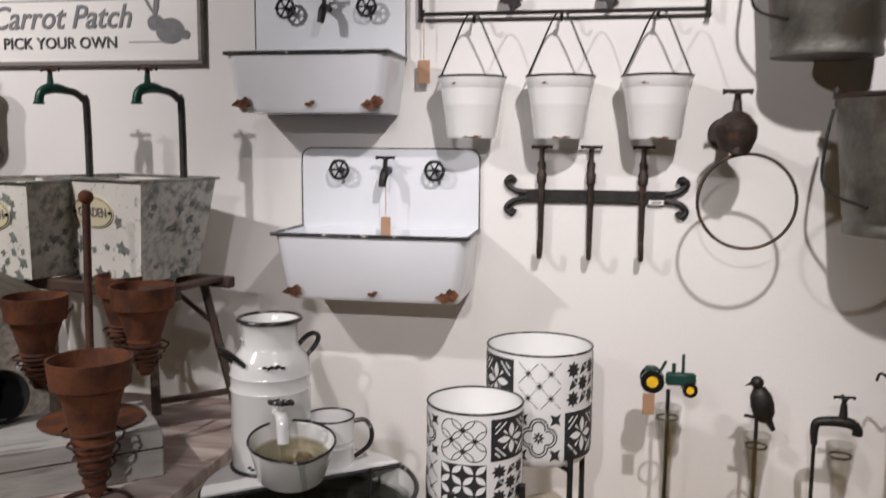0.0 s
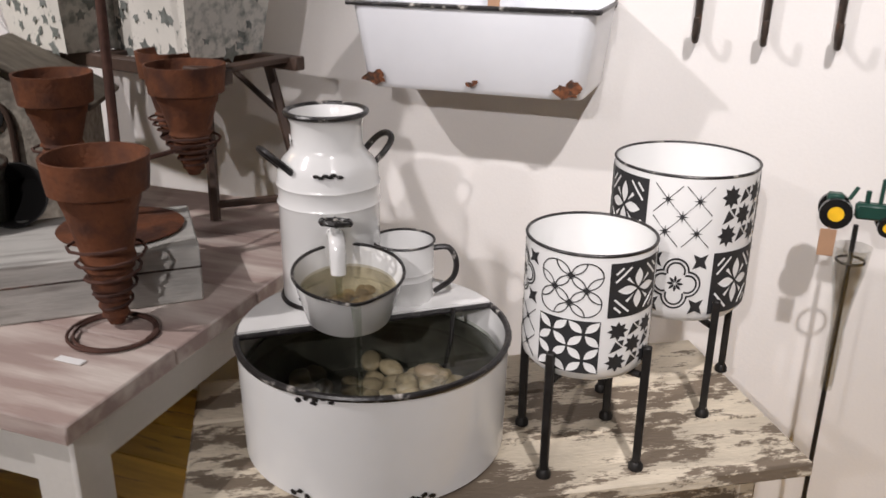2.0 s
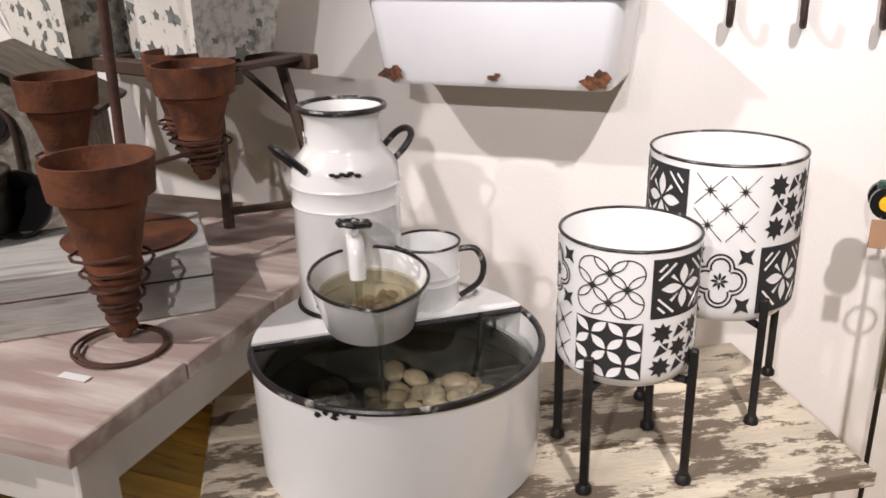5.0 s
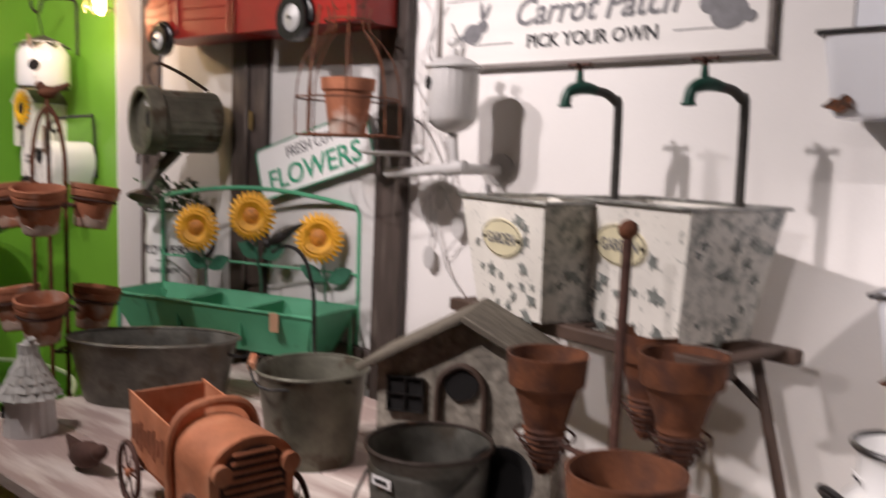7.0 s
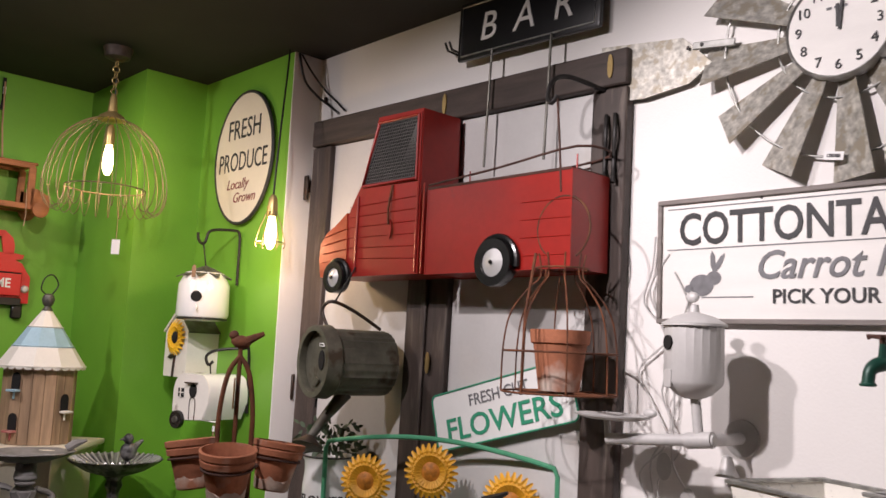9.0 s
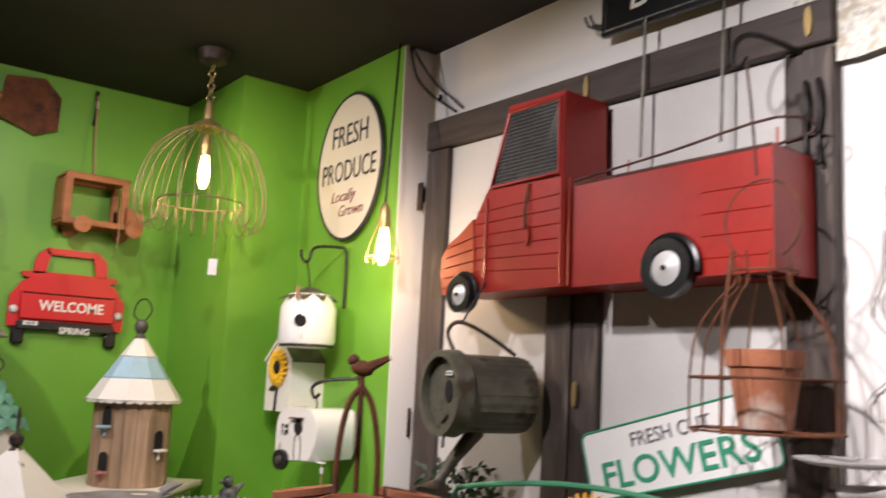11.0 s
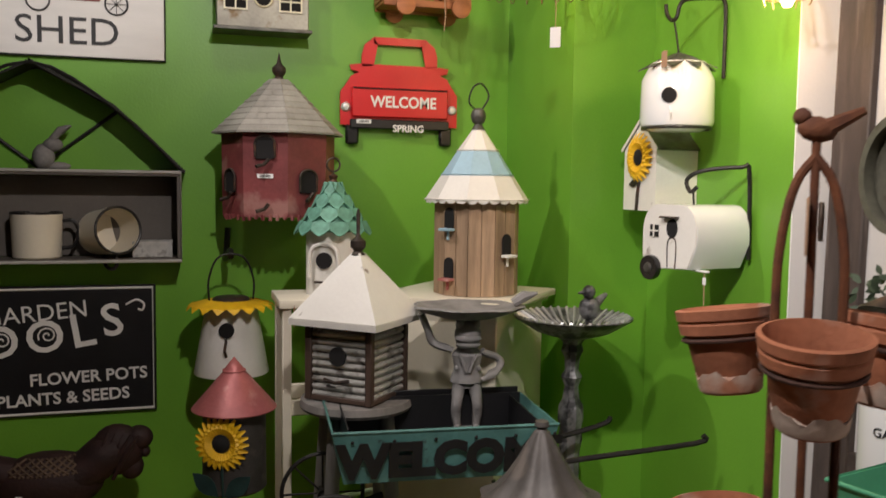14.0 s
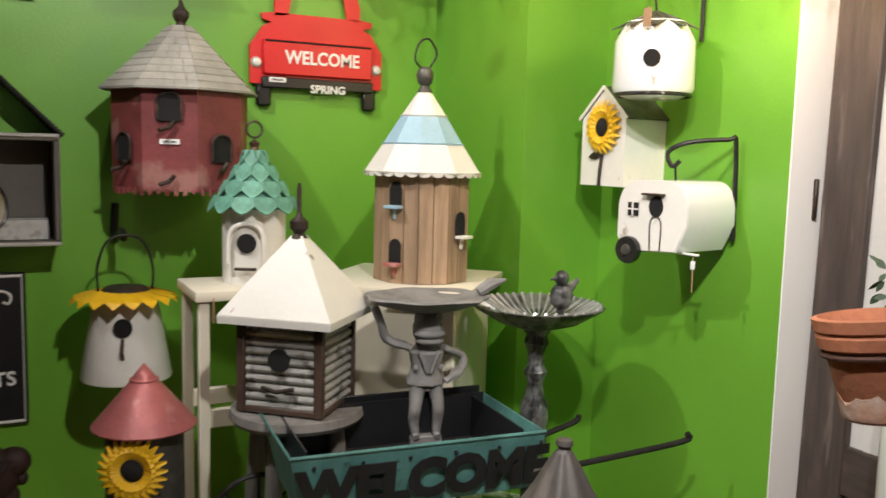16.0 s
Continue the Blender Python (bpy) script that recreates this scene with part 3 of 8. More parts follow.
p1 = BM @ Vector((0, -0.097, 0.083))
part("water_stream", tube([p1, p1 + Vector((0.01, -0.016, -0.03)), p1 + Vector((0.013, -0.021, -0.15))], [0.008, 0.006, 0.005], None, 8), WATER, fn).visible_shadow = False
GM = pose(0.001, 0.128, H + 0.006) @ Matrix.Scale(1.05, 4)
part("mug", lathe([(0.0, 0.0), (0.047, 0.0), (0.049, 0.004), (0.049, 0.04), (0.0505, 0.043), (0.049, 0.046), (0.049, 0.052), (0.0505, 0.055), (0.049, 0.058), (0.052, 0.103), (0.050, 0.103), (0.046, 0.006), (0.0, 0.004)], 36, m=GM), ENAMEL, fn, "white enamel mug")
rim(0.051, 0.103, 0.0022, fn, BLACKR, m=GM, n=32)
part("mug_handle", tube([Vector((q * math.cos(0.2), q * math.sin(0.2), z)) for q, z in ((0.050, 0.092), (0.075, 0.094), (0.088, 0.07), (0.082, 0.04), (0.052, 0.015))], 0.005, m=GM), BLACKR, fn)
# Dark liner puts the half-shelf's shade on the white enamel inside as colour.
part("tub_lining", lathe([(0, 0.016), (R - 0.02, 0.016), (R - 0.011, 0.142), (R - 0.015, 0.142), (R - 0.024, 0.02), (0, 0.02)], 48), TIN, fn, "dark liner standing in for shade on the tub's wet white inside")
part("drain_tube", tube([(0.10, 0.11, 0.205), (0.10, 0.10, 0.15), (0.09, 0.09, 0.09)], 0.004), IRON, fn)
for k, (a, z) in enumerate(((-95, 0.185), (-88, 0.19), (-100, 0.02), (-55, 0.018), (-50, 0.02))):
    for j in range(3):
        aa = radians(a + j * 3.2)
        rust_patch(fn, pose(R * math.cos(aa), R * math.sin(aa), z + 0.005 * (j % 2) - 0.002, 0, 0, math.degrees(aa) + 90), 0.006, 0.005, k * 5 + j, IRON)
for a, z in ((-76, 0.232), (-71, 0.230), (-66, 0.233), (-61, 0.231), (-57, 0.234), (-50, 0.230), (-20, 0.012), (-75, 0.03), (-96, 0.02), (-101, 0.024)):
    p = CM @ Vector((0.0835 * math.cos(radians(a)), 0.0835 * math.sin(radians(a)), z))
    part("chip", blob(p, (0.006, 0.006, 0.003), sub=1), IRON, fn)
label_on(fn, CM @ face(-58) @ pose(0, -0.0595, 0.272), 0.034, 0.010)


# ---- patterned planters on stands ----
def leaf2(cx, cz, L, W, ang, n=7):
    pts = []
    for s in (1, -1):
        for i in range(n):
            t = i / (n - 1) if s > 0 else 1 - i / (n - 1)
            pts.append(((t - 0.5) * L, s * W * 0.5 * math.sin(math.pi * t)))
    pts = [p for i, p in enumerate(pts) if i == 0 or (abs(p[0] - pts[i - 1][0]) + abs(p[1] - pts[i - 1][1])) > 1e-6]
    pts = pts[:-1]
    c, s = math.cos(radians(ang)), math.sin(radians(ang))
    return [(cx + x * c - z * s, cz + x * s + z * c) for x, z in pts]


def star2(cx, cz, r, k, q=0.45, ph=0.0):
    return [(cx + r * (1 if i % 2 == 0 else q) * math.cos(math.pi * i / k + ph), cz + r * (1 if i % 2 == 0 else q) * math.sin(math.pi * i / k + ph)) for i in range(2 * k)]


def ring2(cx, cz, r, w, n=24):
    return [[(cx + q * math.cos(math.tau * t / n), cz + q * math.sin(math.tau * t / n)) for q, t in ((r, i), (r, i + 1), (r - w, i + 1), (r - w, i))] for i in range(n)]


def line2(x0, z0, x1, z1, w):
    d = Vector((x1 - x0, z1 - z0)).normalized()
    p = Vector((-d.y, d.x)) * w / 2
    return [(x0 + p.x, z0 + p.y), (x1 + p.x, z1 + p.y), (x1 - p.x, z1 - p.y), (x0 - p.x, z0 - p.y)]


def motif(k):
    """(dark ground or not, dark shapes, white shapes) in a unit tile."""
    dk, wh, ground = [], [], False
    if k == 0:
        ground = True
        for cx in (0.0, 0.5, 1.0):
            for cz in (0.0, 0.5, 1.0):
                for a in (45, 135, 225, 315):
                    x, z = cx + 0.17 * math.cos(radians(a)), cz + 0.17 * math.sin(radians(a))
                    if 0.08 < x < 0.92 and 0.08 < z < 0.92:
                        wh.append(leaf2(x, z, 0.30, 0.14, a))
    elif k == 1:
        for cx, cz in ((0.25, 0.25), (0.75, 0.25), (0.25, 0.75), (0.75, 0.75), (0.5, 0.5), (0.5, 0.0), (0.0, 0.5), (1.0, 0.5), (0.5, 1.0)):
            dk += [q for q in ring2(cx, cz, 0.25, 0.020, 32) if all(-0.001 < v < 1.001 for xz in q for v in xz)]
        for cx, cz in ((0.5, 0.25), (0.25, 0.5), (0.75, 0.5), (0.5, 0.75)):
            dk.append(star2(cx, cz, 0.085, 8, 0.32))
    elif k == 2:
        for cx, cz in ((0.2, 0.2), (0.8, 0.8), (0.2, 0.8), (0.8, 0.2), (0.5, 0.5)):
            dk.append(star2(cx, cz, 0.185, 8, 0.6))
        for cx, cz in ((0.5, 0.2), (0.5, 0.8), (0.2, 0.5), (0.8, 0.5)):
            dk.append([(cx - 0.12, cz - 0.12), (cx + 0.1, cz - 0.03), (cx - 0.03, cz + 0.1)])
            dk.append([(cx + 0.12, cz + 0.12), (cx + 0.0, cz + 0.11), (cx + 0.1, cz + 0.0)])
    elif k == 3:
        for a in range(4):
            x, z = 0.5 + 0.2 * math.cos(a * math.pi / 2), 0.5 + 0.2 * math.sin(a * math.pi / 2)
            for q in range(-9, 9):
                for r, st in ((0.215, 0.178), (0.155, 0.215)):
                    t0, t1 = a * math.pi / 2 + q * st, a * math.pi / 2 + (q + 1) * st
                    dk.append([(x + (r if m0 else r - 0.03) * math.cos(t), z + (r if m0 else r - 0.03) * math.sin(t)) for m0, t in ((1, t0), (1, t1), (0, t1), (0, t0))])
            b = math.pi / 4 + a * math.pi / 2
            dk.append(star2(0.5 + 0.52 * math.cos(b), 0.5 + 0.52 * math.sin(b), 0.17, 4, 0.42, b))
        for a in range(8):
            dk.append(leaf2(0.5 + 0.075 * math.cos(a * math.pi / 4), 0.5 + 0.075 * math.sin(a * math.pi / 4), 0.12, 0.045, a * 45))
    elif k == 4:
        offs = (-0.5, 0.0, 0.5)
        for o in offs:
            k = 0.47 - abs(o) / 2
            cx, cz = 0.5 + o / 2, 0.5 - o / 2
            dk.append(line2(cx - k, cz - k, cx + k, cz + k, 0.014))
            cz = 0.5 + o / 2
            dk.append(line2(cx - k, cz + k, cx + k, cz - k, 0.014))
        for a in offs:
            for b in offs:
                cx, cz = 0.5 + (a + b) / 2, 0.5 + (b - a) / 2
                if 0.08 < cx < 0.92 and 0.08 < cz < 0.92:
                    dk.append(star2(cx, cz, 0.105, 8, 0.3))
    else:
        ground = True
        for a in range(4):
            wh.append(leaf2(0.5 + 0.2 * math.cos(a * math.pi / 2), 0.5 + 0.2 * math.sin(a * math.pi / 2), 0.34, 0.16, a * 90))
            b = math.pi / 4 + a * math.pi / 2
            c, s = math.cos(b), math.sin(b)
            wh.append([(0.5 + 0.30 * c - 0.03 * s, 0.5 + 0.30 * s + 0.03 * c), (0.5 + 0.30 * c + 0.03 * s, 0.5 + 0.30 * s - 0.03 * c), (0.5 + 0.12 * c, 0.5 + 0.12 * s)])
            for q in (0.40, 0.50):
                wh.append(line2(0.5 + q * c - (0.58 - q) * s, 0.5 + q * s + (0.58 - q) * c, 0.5 + q * c + (0.58 - q) * s, 0.5 + q * s - (0.58 - q) * c, 0.035))
    return ground, dk, wh


def drum(m, r, zb, zt, legs, turn, cols, order, name, label):
    t = thing(name, label, "planter", m, "black and white planters")
    part("pot", lathe([(0.0, zb), (r - 0.012, zb), (r - 0.002, zb + 0.012), (r, zb + 0.03), (r, zt), (r - 0.003, zt), (r - 0.004, zb + 0.03), (0.0, zb + 0.008)], 64), ENAMEL, t, "white enamel drum with black tile pattern")
    rim(r - 0.001, zt, 0.0026, t, BLACKR, n=64)
    rows, h = 2, (zt - zb - 0.022) / 2
    w = math.tau * r / cols

    def wrap(bm, pts, c, row, off):
        vs = []
        n = len(pts)
        for i, (x, z) in enumerate(pts):
            x2, z2 = pts[(i + 1) % n]
            for s in range(max(1, int(abs(x2 - x) / 0.13) + (1 if abs(x2 - x) > 0.13 else 0))):
                k = max(1, int(abs(x2 - x) / 0.13) + (1 if abs(x2 - x) > 0.13 else 0))
                px, pz = x + (x2 - x) * s / k, z + (z2 - z) * s / k
                a = (c + 0.04 + px * 0.92) * w / r + turn
                vs.append(bm.verts.new(((r + off) * math.cos(a), (r + off) * math.sin(a), zb + 0.014 + (row + 0.03 + pz * 0.94) * h)))
        if len(vs) > 2:
            bm.faces.new(vs)

    for row in range(rows):
        for c in range(cols):
            ground, dk, wh = motif(order[row][c % len(order[row])])
            bm = B()
            if ground:
                for i in range(6):
                    wrap(bm, [(i / 6, 0), ((i + 1) / 6, 0), ((i + 1) / 6, 1), (i / 6, 1)], c, row, 0.0008)
            for p in dk:
                wrap(bm, [(min(1, max(0, x)), min(1, max(0, z))) for x, z in p], c, row, 0.0008)
            part("tile_motif", bm, INK, t, smooth=False)
            if wh:
                bm = B()
                for p in wh:
                    wrap(bm, [(min(0.99, max(0.01, x)), min(0.99, max(0.01, z))) for x, z in p], c, row, 0.0016)
                part("tile_motif", bm, ENAMEL, t, smooth=False)
    for i in range(4):
        a = radians(legs + 90 * i)
        part("leg", box((0.013, 0.013, zb + 0.045), ((r + 0.008) * math.cos(a), (r + 0.008) * math.sin(a), (zb + 0.045) / 2), 0.002, m=None), IRON, t)
        part("foot", lathe([(0, 0), (0.012, 0), (0.012, 0.008), (0.008, 0.014), (0, 0.014)], 10, m=pose((r + 0.008) * math.cos(a), (r + 0.008) * math.sin(a), 0)), IRON, t)
    for a in (legs, legs + 90):
        d = Vector((math.cos(radians(a)), math.sin(radians(a)), 0)) * r
        part("cross_bar", tube([d + Vector((0, 0, zb - 0.006)), -d + Vector((0, 0, zb - 0.006))], 0.006), IRON, t)
    return t


drum(pose(4.589, 1.708, 0.554), 0.100, 0.175, 0.38, -107, radians(-125.4), 6, ([0, 2, 3, 4, 1, 4], [1, 5, 2, 0, 4, 3]), "drum_planter", "small white drum planter with black tile pattern on black legs")
drum(pose(4.70, 1.985, 0.554), 0.124, 0.18, 0.44, -52, radians(-111), 7, ([3, 5, 0, 2, 4, 1, 2], [4, 2, 5, 1, 3, 0, 5]), "drum_planter", "larger white drum planter with black tile pattern on black legs")


# ---- enamel sinks on the wall ----
def sink(m, w, top, rimz, bot, depth, tagged_price):
    s = thing("wall_sink_planter", "white enamel wall sink planter with black taps and rusty chips", "planter", m, "enamel sinks")
    rr = 0.03
    pts = [(-w / 2, rimz - 0.01), (w / 2, rimz - 0.01)] + ell(w / 2 - rr, top - rr, rr, rr, 6, 0, 90) + ell(-w / 2 + rr, top - rr, rr, rr, 6, 90, 180)
    part("back_panel", plate(pts, 0.008, y=-0.010), ENAMELB, s)
    part("panel_edge", tube([(x, -0.010, z) for x, z in pts[1:] + pts[:1]], 0.0020), PIPE, s)
    bm = B()
    loops = []
    for z, k, d in ((bot, 0.90, 0.86), (bot + 0.012, 0.925, 0.90), (rimz, 1.0, 1.0), (rimz, 0.965, 0.965), (bot + 0.02, 0.89, 0.88)):
        hw, y0, y1 = w / 2 * k, -0.013 - (0.006 if k in (0.965, 0.89) else 0), -depth * d
        c = 0.03
        loop = [(-hw, y0), (-hw, y1 + c)] + [(-hw + c - c * math.cos(a), y1 + c - c * math.sin(a)) for a in (0.5, 1.05)] + [(-hw + c, y1), (hw - c, y1)] + [(hw - c + c * math.sin(a), y1 + c - c * math.cos(a)) for a in (0.5, 1.05)] + [(hw, y1 + c), (hw, y0)]
        loops.append([bm.verts.new((x, y, z)) for x, y in loop])
    for a, b in zip(loops, loops[1:]):
        for i in range(len(a)):
            j = (i + 1) % len(a)
            bm.faces.new((a[i], a[j], b[j], b[i]))
    bm.faces.new(loops[0])
    bm.faces.new(loops[-1])
    part("basin", bm, ENAMELB, s)
    hw, c = w / 2, 0.03
    part("basin_rim", tube([(-hw, -0.012, rimz), (-hw - 0.004, -depth + c, rimz), (-hw + c * 0.3, -depth + 0.008, rimz), (-hw + c, -depth - 0.002, rimz), (hw - c, -depth - 0.002, rimz), (hw - c * 0.3, -depth + 0.008, rimz), (hw + 0.004, -depth + c, rimz), (hw, -0.012, rimz)], 0.005), BLACKR, s)
    zt = top - 0.062
    for x in (-w * 0.265, w * 0.265):
        part("valve_stem", tube([(x, -0.012, zt), (x, -0.045, zt)], 0.008), IRON, s)
        wheel_valve(s, pose(x, -0.045, zt), 0.026, IRON)
    part("tap", tube([(0, -0.012, zt), (0, -0.05, zt), (0, -0.07, zt - 0.012), (-0.004, -0.078, zt - 0.045)], [0.010, 0.012, 0.012, 0.010], None, 10), IRON, s)
    tap_handle(s, (0, -0.055, zt + 0.035), 0.055, IRON)
    yb = -depth * 0.92
    for i, (x, sx, sz) in enumerate(((-w * 0.41, 0.030, 0.016), (0.005, 0.012, 0.006), (w * 0.40, 0.034, 0.020))):
        rust_patch(s, pose(x, yb - 0.006, bot + 0.022), sx, sz, 40 + i)
        rust_patch(s, pose(x + 0.012, yb - 0.0075, bot + 0.028), sx * 0.6, sz * 0.9, 60 + i)
    if tagged_price:
        tag_on(s, (0.006, -0.075, zt - 0.03), 0.10, 0.028, 0.06)
    return s


sink(on_white(4.226, 0), 0.527, 1.445, 1.215, 1.035, 0.245, True)
sink(on_white(4.05, 0), 0.45, 1.90, 1.697, 1.54, 0.225, False)

# ---- rack with buckets ----
rk = thing("bird_rack", "black iron wall rack with cast birds and hooks", "rack", on_white(4.707, 0))
for z in (1.815, 1.885):
    part("bar", tube([(-0.385, -0.03, z), (0.385, -0.03, z)], 0.006 if z < 1.85 else 0.004), IRON, rk)
for x in (-0.385, 0.385):
    part("end_post", tube([(x, -0.004, 1.83), (x, -0.03, 1.80), (x, -0.03, 1.90), (x * 0.985, -0.004, 1.93)], 0.006), IRON, rk)
    part("knob", blob((x, -0.03, 1.80), 0.009, sub=1), IRON, rk)
for x in (-0.13, 0.13):
    bm = plate([(x - 0.035, 1.842), (x - 0.012, 1.838), (x - 0.006, 1.822), (x + 0.006, 1.822), (x + 0.012, 1.838), (x + 0.03, 1.85), (x + 0.022, 1.862), (x, 1.858), (x - 0.014, 1.876), (x - 0.028, 1.872)], 0.01, y=-0.035)
    part("cast_bird", bm, IRON, rk)
for x in (-0.23, 0.005, 0.255):
    part("hook", tube([(x, -0.03, 1.815), (x, -0.046, 1.808), (x, -0.056, 1.79), (x, -0.070, 1.79), (x, -0.075, 1.805)], 0.004), IRON, rk)
tag_on(rk, (-0.375, -0.036, 1.81), 0.12, 0.035, 0.065)


def bucket(x):
    b = thing("hanging_bucket", "small white enamel bucket with black rim hung on a hook", "bucket", pose(x, 2.33, 0), "row of hanging buckets")
    part("body", lathe([(0.0, 1.475), (0.064, 1.475), (0.0665, 1.48), (0.083, 1.60), (0.0845, 1.603), (0.084, 1.606), (0.0875, 1.61), (0.0915, 1.638), (0.090, 1.638), (0.065, 1.483), (0.0, 1.48)], 36), ENAMEL, b)
    rim(0.091, 1.638, 0.003, b, BLACKR, n=36)
    part("bail", tube([(-0.09, 0, 1.632), (-0.06, -0.005, 1.70), (-0.02, -0.01, 1.79), (0, -0.005, 1.805), (0.02, -0.01, 1.79), (0.06, -0.005, 1.70), (0.09, 0, 1.632)], 0.0026), IRON, b)
    rust_patch(b, pose(-0.03, -0.083, 1.617, 0, 0, -14), 0.014, 0.004, int(x * 10))
    rust_patch(b, pose(0.01, -0.065, 1.479, 0, 0, 5), 0.03, 0.004, int(x * 20))


for x in (4.478, 4.714, 4.964):
    bucket(x)

# ---- hook bar with tap hooks ----
hb = thing("tap_hook_rail", "black wrought-iron wall rail with three tap-shaped hooks", "coat rack", on_white(4.812, 1.317))
part("rail", box((0.42, 0.006, 0.036), (0, -0.012, 0), 0.002), IRON, hb)
for s in (-1, 1):
    for u in (-1, 1):
        part("scroll", tube([(s * 0.19, -0.012, u * 0.008), (s * 0.225, -0.012, u * 0.016), (s * 0.245, -0.012, u * 0.036), (s * 0.232, -0.012, u * 0.05), (s * 0.222, -0.012, u * 0.038)], [0.008, 0.009, 0.009, 0.010, 0.008]), IRON, hb)
for x in (-0.147, -0.012, 0.128):
    part("tap_hook", tube([(x, -0.02, 0.05), (x, -0.02, -0.13), (x, -0.024, -0.155), (x, -0.045, -0.168), (x, -0.062, -0.155), (x, -0.066, -0.12)], [0.010, 0.0075, 0.007, 0.007, 0.007, 0.006]), IRONB, hb)
    part("tap_body", lathe([(0, 0.035), (0.013, 0.035), (0.014, 0.06), (0.010, 0.07), (0.012, 0.09), (0.007, 0.10), (0.006, 0.125), (0, 0.125)], 12, m=pose(x, -0.022, 0)), IRONB, hb)
    tap_handle(hb, (x, -0.022, 0.135), 0.058, IRONB)
label_on(hb, pose(0.165, -0.017, -0.013), 0.04, 0.012)

# ---- tap ring ----
tr = thing("tap_towel_ring", "brown cast-iron tap with a hanging ring", "towel ring", on_white(5.15, 1.49))
part("flange", lathe([(0, 0), (0.045, 0), (0.045, 0.008), (0, 0.012)], 20, m=pose(0, 0, 0, 90)), IRONB, tr)
part("tap", tube([(0, -0.005, 0), (0, -0.19, 0), (0, -0.225, -0.012), (0, -0.235, -0.05)], [0.016, 0.018, 0.02, 0.016], None, 10), IRONB, tr)
part("tap_body", lathe([(0, -0.05), (0.035, -0.045), (0.05, -0.01), (0.05, 0.02), (0.03, 0.045), (0.012, 0.055), (0.01, 0.08), (0, 0.08)], 18, m=pose(0, -0.21, 0)), IRONB, tr)
tap_handle(tr, (0, -0.21, 0.10), 0.07, IRONB)
part("ring", hoop((0.03, -0.225, -0.165), 0.116, 0.0042, "xz", 44), IRONB, tr)


# ---- galvanized wall buckets ----
def wall_bucket(x, z, r, h, badge):
    w = thing("wall_bucket", "dark galvanized half bucket hung on the wall", "bucket", on_white(x, z), "galvanized wall buckets")
    part("body", lathe([(0.0, 0.0), (r * 0.82, 0.0), (r * 0.83, 0.012), (r * 0.80, 0.03), (r * 0.84, 0.045), (r * 0.97, h - 0.03), (r, h - 0.02), (r, h), (r - 0.004, h), (r * 0.8, 0.02), (0, 0.015)], 44, m=pose(0, -r - 0.01, 0)), TIN, w)
    rim(r, h, 0.006, w, IRONB, m=pose(0, -r - 0.01, 0))
    part("bail", tube([(-r - 0.004, -r, h - 0.03), (-r - 0.02, -r - 0.01, h - 0.12), (-r - 0.018, -r - 0.02, h - 0.22), (-r * 0.7, -r * 1.6, h - 0.26)], 0.004), IRON, w)
    part("ear", blob((-r - 0.002, -r - 0.01, h + 0.01), (0.008, 0.012, 0.016), sub=1), IRONB, w)
    if badge:
        part("badge", plate(ell(0.03, h * 0.68, 0.06, 0.038), 0.004, y=-2 * r - 0.008), BRASS, w, "oval brass badge with raised letter shapes")
        for i in range(4):
            part("badge_mark", box((0.008, 0.003, 0.022), (0.006 + i * 0.016, -2 * r - 0.010, h * 0.68), 0.001), CREAMG, w)


wall_bucket(5.355, 1.675, 0.155, 0.34, False)
wall_bucket(5.565, 1.25, 0.185, 0.33, True)


